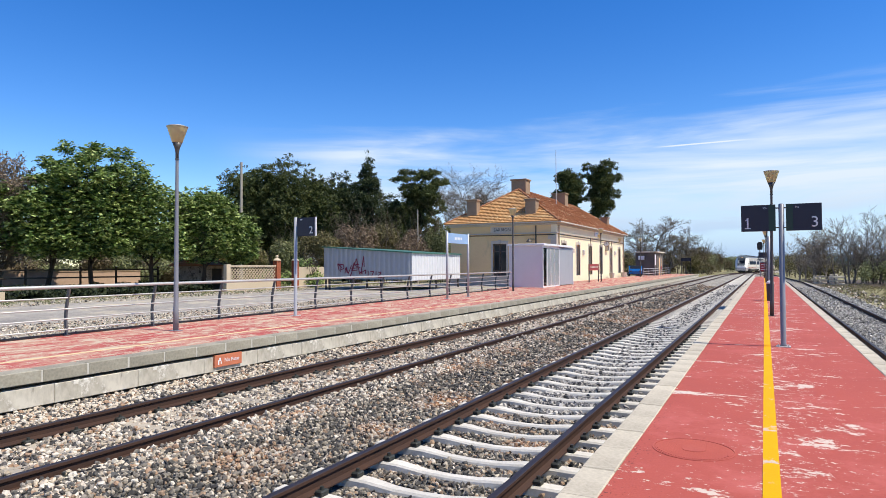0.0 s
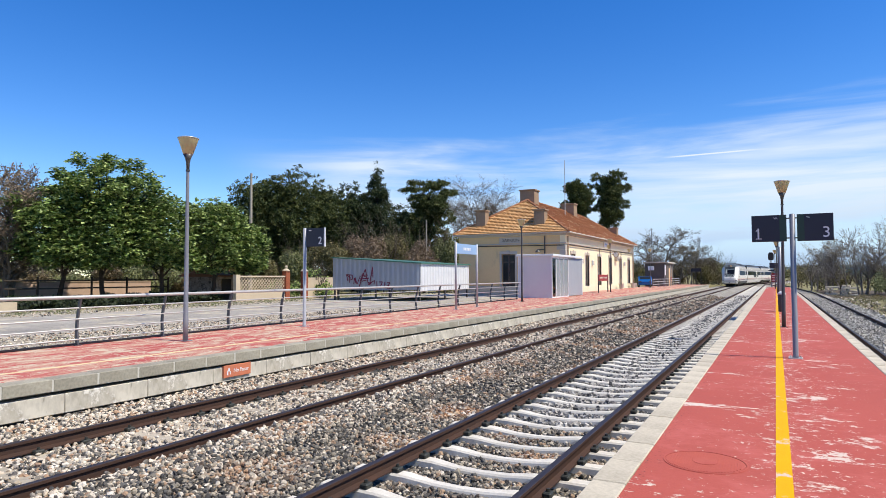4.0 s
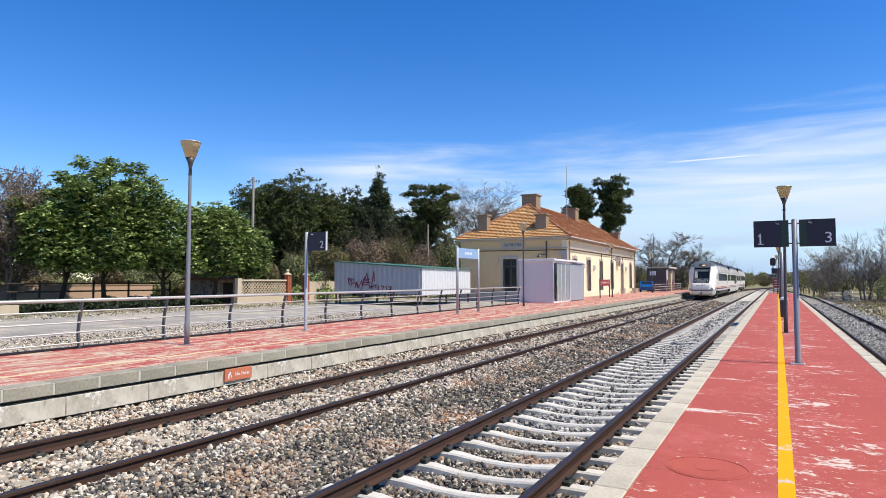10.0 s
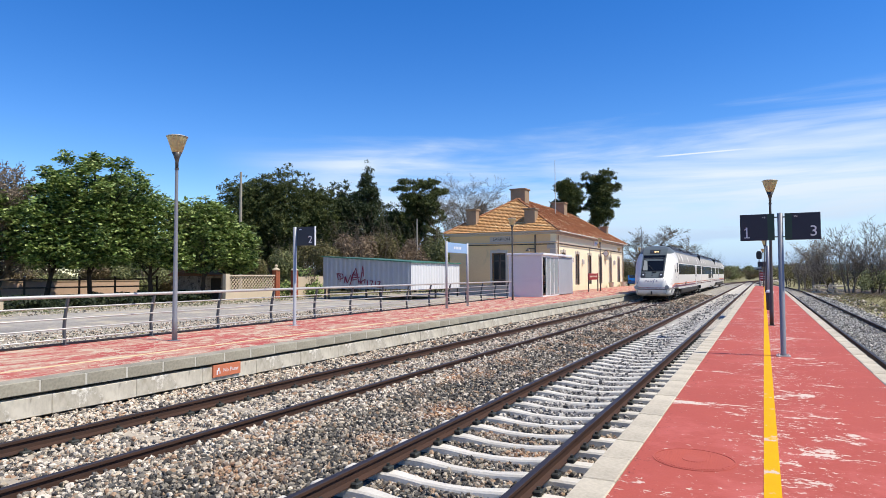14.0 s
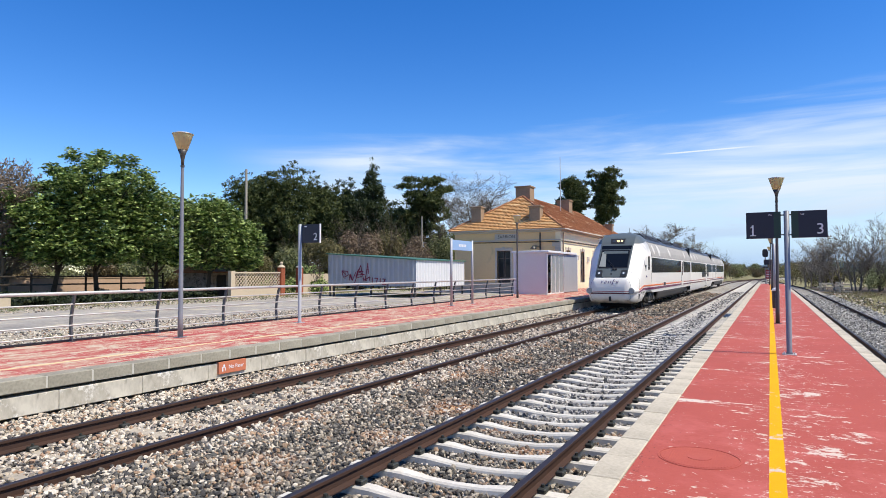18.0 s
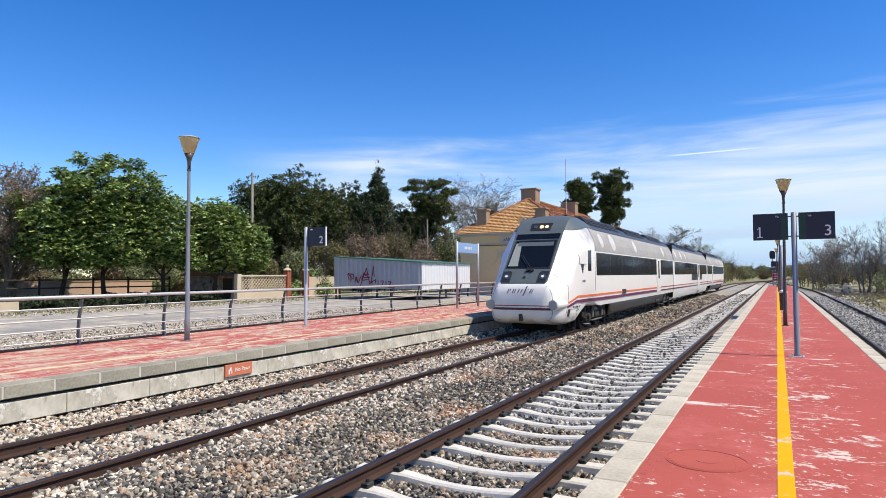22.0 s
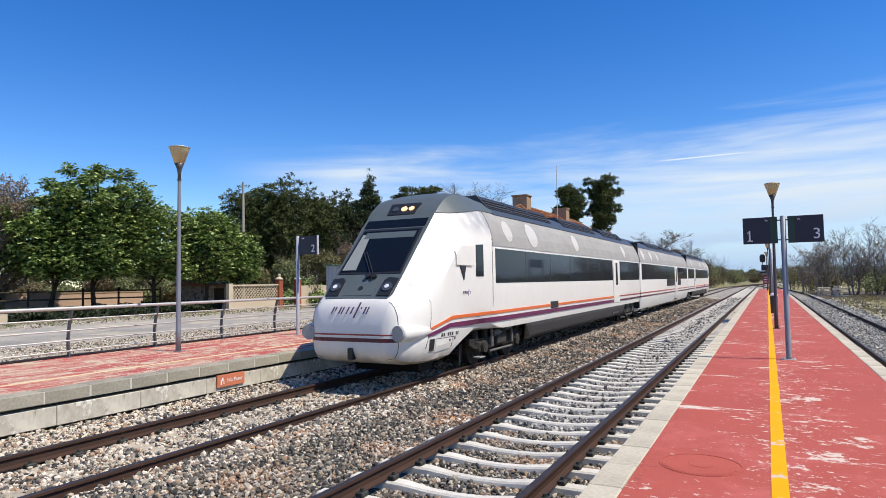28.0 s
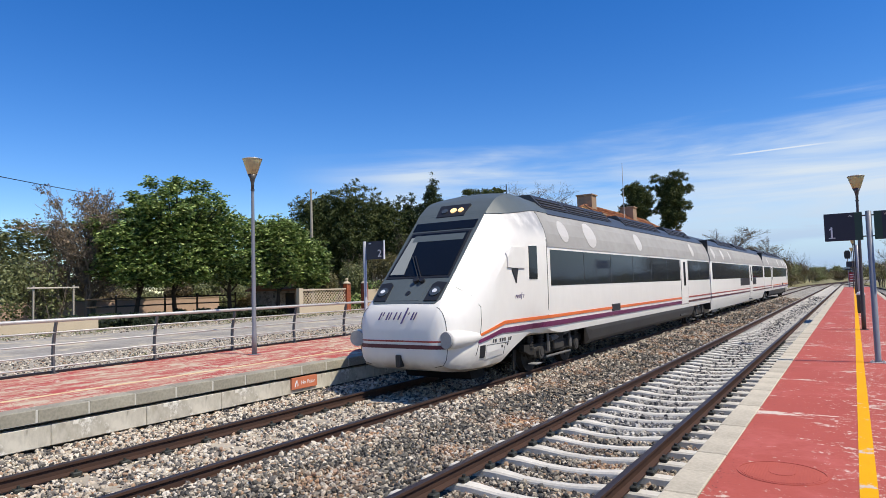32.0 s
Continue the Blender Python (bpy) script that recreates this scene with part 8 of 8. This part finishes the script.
shrub(-45.4, 20.8, 2.6, 4.8, 3600, 32, "tangled shrub with dull leaves", M_LEAFY)
leafy_tree(-53.5, 23.0, 8.0, 3.6, 4.6, 1.2, 8000, 33, "loose olive-green tree in the garden", M_LEAFY, 0.14)
leafy_tree(-57.0, 18.0, 6.2, 3.4, 3.6, 1.0, 7000, 34, "loose olive-green tree in the garden", M_LEAFY, 0.14)
shrub(-53.5, 13.0, 2.6, 3.6, 3000, 35, "grey-green shrub behind the wall", M_LEAFY)
shrub(-36.4, 44.6, 1.8, 2.6, 3000, 36, "green hedge behind the garden wall", M_LEAF)
for i in range(9):
    shrub(-41.0 + 0.35 * math.sin(i * 2.1), 20.6 + 1.75 * i, 1.15, 0.85, 1500, 200 + i, "low dark hedge under the trees", M_CYP, twigs=False, name="hedge")
for i in range(13):
    shrub(-58 - 3 * (i % 2), 4 + 4.6 * i, 3.6, 4.6 + 0.8 * math.sin(i * 1.9), 7500, 220 + i, "tall dull green thicket at the back of the garden", (M_SCRUB, M_LEAFY, M_LEAFY)[i % 3])
for i in range(11):
    shrub(-54.5 + 0.8 * math.sin(i * 2.3), 6 + 3.9 * i, 2.6, 3.0 + 0.6 * math.sin(i * 1.7), 5200, 240 + i, "dull undergrowth behind the garden wall", (M_BROWNSC, M_LEAFY)[i % 2])
for i in range(9):
    shrub(-38.6 + 0.3 * math.sin(i * 1.3), 20.4 + 1.8 * i, 1.05, 0.62, 1700, 255 + i, "low dark hedge along the lane", M_HEDGE, twigs=False, name="hedge")
# evergreens behind
conifer(-60.2, 54.6, 11.0, 3.2, 2.4, 8000, 40, "dark rounded pine at the end of the garden", "round")
conifer(-56.4, 57.2, 14.2, 4.2, 2.6, 12000, 41, "dark rounded pine with a dense crown", "round")
conifer(-52.8, 60.6, 15.0, 5.0, 3.0, 16000, 42, "tall dark pine with a broad crown", "round")
conifer(-49.8, 63.8, 13.4, 3.6, 3.6, 8000, 43, "dark pine with a rounded crown", "round")
conifer(-47.9, 65.6, 13.6, 3.0, 2.0, 7000, 44, "dark green conifer with a dense crown", "round", M_CYP)
conifer(-45.4, 67.4, 16.0, 3.9, 2.0, 13000, 45, "pointed dark cypress behind the shrubs", "cone", M_CYP, "cypress_tree")
conifer(-44.4, 72.0, 11.8, 3.2, 2.0, 7000, 46, "dark green conifer with a dense crown", "round", M_PINE)
conifer(-41.9, 74.6, 15.0, 3.9, 3.0, 13000, 47, "layered dark cedar with a spreading top", "cedar", M_PINE, "cedar_tree")
bare_tree(-40.6, 86.5, 15.2, 51, "bare pale tree behind the station", levels=4, kids=3, spread=0.75, r0=0.25, thin=0.008)
bare_tree(-36.8, 86.0, 12.6, 52, "bare pale tree behind the station", thin=0.008, levels=4, spread=0.8, r0=0.22)
conifer(-36.8, 90.5, 12.4, 2.3, 7.0, 2500, 53, "dark shrub-like conifer behind the roof", "round", M_CYP)
for i, (x, y, r, h, mt) in enumerate(((-43.5, 55.5, 2.6, 5.6, M_SCRUB), (-40.6, 57.2, 2.6, 6.2, M_DRYLEAF), (-38.2, 59.2, 2.6, 6.6, M_SCRUB), (-35.6, 61.6, 2.6, 6.4, M_DRYLEAF), (-32.6, 63.4, 2.3, 6.6, M_LEAFY),
                                      (-46.5, 54.0, 2.5, 5.0, M_LEAFY), (-50.5, 52.0, 2.4, 4.4, M_LEAF), (-47.0, 47.0, 2.2, 3.6, M_SCRUB))):
    shrub(x, y, r, h, 11000, 60 + i, "tall thicket of brown twigs with thin leaves", mt)
shrub(-32.4, 66.0, 1.9, 7.4, 3600, 69, "tall yellow-green bush beside the station", leaf_mat("young_leaf", (0.16, 0.17, 0.03), (0.22, 0.22, 0.05), (0.09, 0.10, 0.02)))
# two tall pines behind the station roof
conifer(-29.9, 107.0, 18.6, 3.4, 10.4, 9000, 71, "tall leaning pine with a heavy dark crown", "ragged")
conifer(-25.2, 109.6, 20.4, 3.5, 9.8, 11000, 72, "tall pine with a ragged dark crown", "ragged")
# far end of the station, left of the tracks
bare_tree(-20.6, 130.0, 11.5, 81, "wide bare tree beside the tracks", levels=4, kids=2, spread=0.80, r0=0.3, buds=1500, bud_mat=M_PALEBUD, stems=2)
bare_tree(-17.0, 132.0, 8.0, 82, "bare tree beside the tracks", levels=4, spread=0.80, r0=0.25, buds=1200, bud_mat=M_PALEBUD)
for i, (x, y, r, h) in enumerate(((-12.6, 138, 2.4, 5.6), (-12.4, 146, 2.6, 6.2), (-12.0, 156, 2.8, 6.4), (-11.6, 168, 3.0, 6.2), (-11.2, 182, 3.4, 5.6), (-9.5, 200, 3.4, 4.6), (-8.0, 226, 3.4, 3.6), (-3.6, 240, 3.0, 3.4), (-21, 128, 3, 4.5), (-25, 126, 3, 4))):
    shrub(x, y, r, h * 0.92, 5200, 90 + i, "olive and brown scrub along the line", (M_SCRUB, M_BROWNSC, M_LEAFY)[i % 3])
for i in range(8):
    shrub(-13.5 - 2.6 * i, 142 + 3.0 * math.sin(i * 2.4), 3.0, 4.6 + 0.9 * math.sin(i * 1.4), 3600, 350 + i, "brown scrub behind the station yard", (M_BROWNSC, M_SCRUB)[i % 2])
bare_tree(-14.2, 137.0, 8.2, 83, "bare tree beside the tracks", levels=4, spread=0.80, r0=0.22, buds=1200, bud_mat=M_PALEBUD)
# far belt of scrub on both sides of the line
for i in range(16):
    shrub(9 + 6.5 * i, 185 + 9 * math.sin(i * 2.2), 5.5, 6.0 + 1.2 * math.sin(i * 1.3), 2600, 300 + i, "far belt of olive scrub beyond the fields", (M_SCRUB, M_LEAFY)[i % 2], z=-0.6)
for i in range(9):
    shrub(-14 - 6.5 * i, 215 + 9 * math.sin(i * 2.7), 5.5, 5.4 + 1.2 * math.sin(i * 1.7), 2400, 330 + i, "far belt of olive scrub beyond the fields", (M_SCRUB, M_LEAFY)[i % 2])
for i in range(14):
    x = -40 + 5.2 * i
    if not 14 < x < 24:
        shrub(x, 400 + 12 * math.sin(i * 1.9), 4.6, 6.5 + 1.6 * math.sin(i * 2.6), 2200, 370 + i, "far yellow-green scrub where the line bends away", (M_LEAFY, M_SCRUB, M_BROWNSC)[i % 3], size=0.34)
# right of the third track
for i, (x, y, h) in enumerate(((5.2, 114, 8.8), (6.9, 109, 8.6), (8.5, 106, 10.6), (10.5, 104, 11.8), (11.8, 106, 9.2), (13.8, 103, 10.4), (15.2, 107, 8.8), (7.4, 118, 9.0))):
    bare_tree(x, y, h * 0.76, 110 + i, "slender bare tree beside the disused track", levels=3, kids=2, spread=0.40, r0=0.12, z=-0.6, buds=420, bud_mat=M_PALEBUD, thin=0.012, stems=2 + i % 2, bark=M_TWIGW)
for i, (x, y, r, h, mt) in enumerate(((6.0, 122, 3.0, 4.6, M_SCRUB), (9.0, 110, 2.6, 3.6, M_SCRUB), (13.0, 104, 3.2, 4.2, M_LEAFY), (12.8, 97, 2.2, 3.6, M_LEAFY), (15.4, 95, 2.6, 3.8, M_LEAFY), (16.5, 98, 3, 3.8, M_SCRUB), (4.6, 140, 3, 5.0, M_SCRUB),
                                      (4.2, 165, 3.5, 5.5, M_SCRUB), (9.5, 206, 5, 6, M_LEAFY))):
    shrub(x, y, r, h * 0.85, 2200, 130 + i, "brown and green scrub beside the disused track", mt, z=-0.6)
# banks of grass and stones right of the third track
rng = np.random.default_rng(150)
gr = thing("grass_tufts", pose(0, 0, 0), "dry yellow grass tufts beside the disused track", "grass", "", "stuff")
bl = [(rng.uniform(6.0, 16.0), rng.uniform(26, 95), -0.62, 0.5, 0.5, 0.16) for _ in range(420)]
leaves("tufts", bl, 12000, 0.10, M_SCRUB, gr, rng, aspect=0.2, droop=-0.5, shell=0.1)
bl = [(rng.uniform(-37, -32.3), rng.uniform(4, 60), GL + 0.03, 0.45, 0.45, 0.12) for _ in range(300)] + [(rng.uniform(-20, -14.3), rng.uniform(4, 36), GL, 0.3, 0.3, 0.07) for _ in range(120)]
leaves("tufts", bl, 9000, 0.06, M_LEAFY, gr, rng, aspect=0.25, droop=-0.4, shell=0.1)
stone_cloud("rubble_stones", [(6.0, 8.5, 45, 85, -0.66, 4, 0.09)], M_STONEP, "pale rubble beside the disused track", 12, lambda x, y, r: False)
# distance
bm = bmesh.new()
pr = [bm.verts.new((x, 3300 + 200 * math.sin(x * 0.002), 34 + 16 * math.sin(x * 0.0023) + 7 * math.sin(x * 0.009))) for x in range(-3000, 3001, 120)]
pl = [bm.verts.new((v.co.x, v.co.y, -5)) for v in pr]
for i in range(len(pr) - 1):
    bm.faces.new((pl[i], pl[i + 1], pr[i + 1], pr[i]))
# the haze of distance is put into the hills' blue colour
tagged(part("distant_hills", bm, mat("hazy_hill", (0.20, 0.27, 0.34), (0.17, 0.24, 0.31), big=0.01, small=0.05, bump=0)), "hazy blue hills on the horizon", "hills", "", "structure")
# ---------------------------------------------------------------- coping slabs, last
slab_row(near_platform, EDGE_R, EDGE_R + 0.28, ZR, 0.12, (-8.822, 96.5), 0.672, M_SLAB, "coping_slab")
slab_row(near_platform, EDGE_R2 - 0.26, EDGE_R2, ZR, 0.12, (-8.8, 96.5), 0.70, M_SLAB, "coping_slab")
slab_row(far_platform, EDGE_L - 0.155, EDGE_L - 0.035, 0.268, 0.293, (-8.3, 107), 1.40, M_WALLC, "wall_block")
slab_row(far_platform, EDGE_L - 0.335, EDGE_L, ZL + 0.004, 0.185, (-8.5, 107), 0.70, M_SLABL, "coping_slab")


bird = thing("bird", pose(0, 0, 0), "small dark swallow in flight", "bird")
bm = lathe(bmesh.new(), [(0.004, -0.10), (0.016, -0.07), (0.026, -0.02), (0.024, 0.03), (0.017, 0.06), (0.012, 0.075), (0.002, 0.09)], 8)
part("body", bm, M_SEAL, bird, "dark tapered body", True).matrix_basis = pose(0, 0, 0, -90, 0, 0)
part("tail", prism(bmesh.new(), [(-0.012, -0.07), (-0.035, -0.19), (0.0, -0.12), (0.035, -0.19), (0.012, -0.07)], "z", -0.003, 0.003), M_SEAL, bird, "forked tail")
WINGS = []
for s in (-1, 1):
    WINGS.append((part("wing", prism(bmesh.new(), [(0, 0.045), (s * 0.06, 0.055), (s * 0.17, -0.01), (s * 0.19, -0.05), (s * 0.10, -0.02), (0, -0.035)], "z", -0.003, 0.003), M_SEAL, bird, "pointed dark wing"), s))


def motions():
    # the swallow sits on the overhead cable, then crosses over the tracks
    way = [(0, (-24.6, -3.9, 7.95)), (16.9, (-24.6, -3.9, 7.95)), (17.4, (-24.4, 1.5, 7.6)), (18.0, (-21.6, 10.4, 8.5)), (18.5, (-15.3, 18.7, 9.2)), (18.8, (-12.12, 19.31, 9.26)),
           (19.0, (-9.98, 19.84, 9.59)), (19.2, (-7.83, 20.35, 10.92)), (19.4, (-5.9, 20.7, 12.64)), (21.0, (8.0, 18.0, 22.0)), (24.0, (40.0, 2.0, 24.0)), (32.0, (110.0, -60.0, 20.0))]
    walk(bird, [(t, Matrix.Translation(p) @ pose(0, 0, 0, 8, 0, -72)) for t, p in way])
    for w, s in WINGS:
        walk(w, [(0, pose(0, 0, 0)), (16.9, pose(0, 0, 0))] + [(17.1 + 0.1 * k, pose(0, 0, 0, 0, s * (38 if k % 2 else -30), 0)) for k in range(40)] + [(32.0, pose(0, 0, 0))])
    times = [i * 0.5 for i in range(65)]
    walk(car_1, [(t, car_pose(tip_at(t), 4.4, 21.2, 0)) for t in times])
    walk(car_2, [(t, car_pose(tip_at(t) + CAR_L, 2.6, MID_L - 2.6, 0)) for t in times])
    walk(car_3, [(t, car_pose(tip_at(t) + CAR_L + MID_L, 2.85, 19.65, CAR_L)) for t in times])
    start = tip_at(0)
    spin = [i * 0.06 for i in range(int(32 / 0.06))] + [32.0]
    for wheels, way in ((W1, 1), (W2, 1), (W3, -1)):
        for w, y in wheels:
            walk(w, [(t, pose(0, y, 0.445, way * math.degrees((start - tip_at(t)) / 0.445), 0, 0)) for t in spin])


motions()
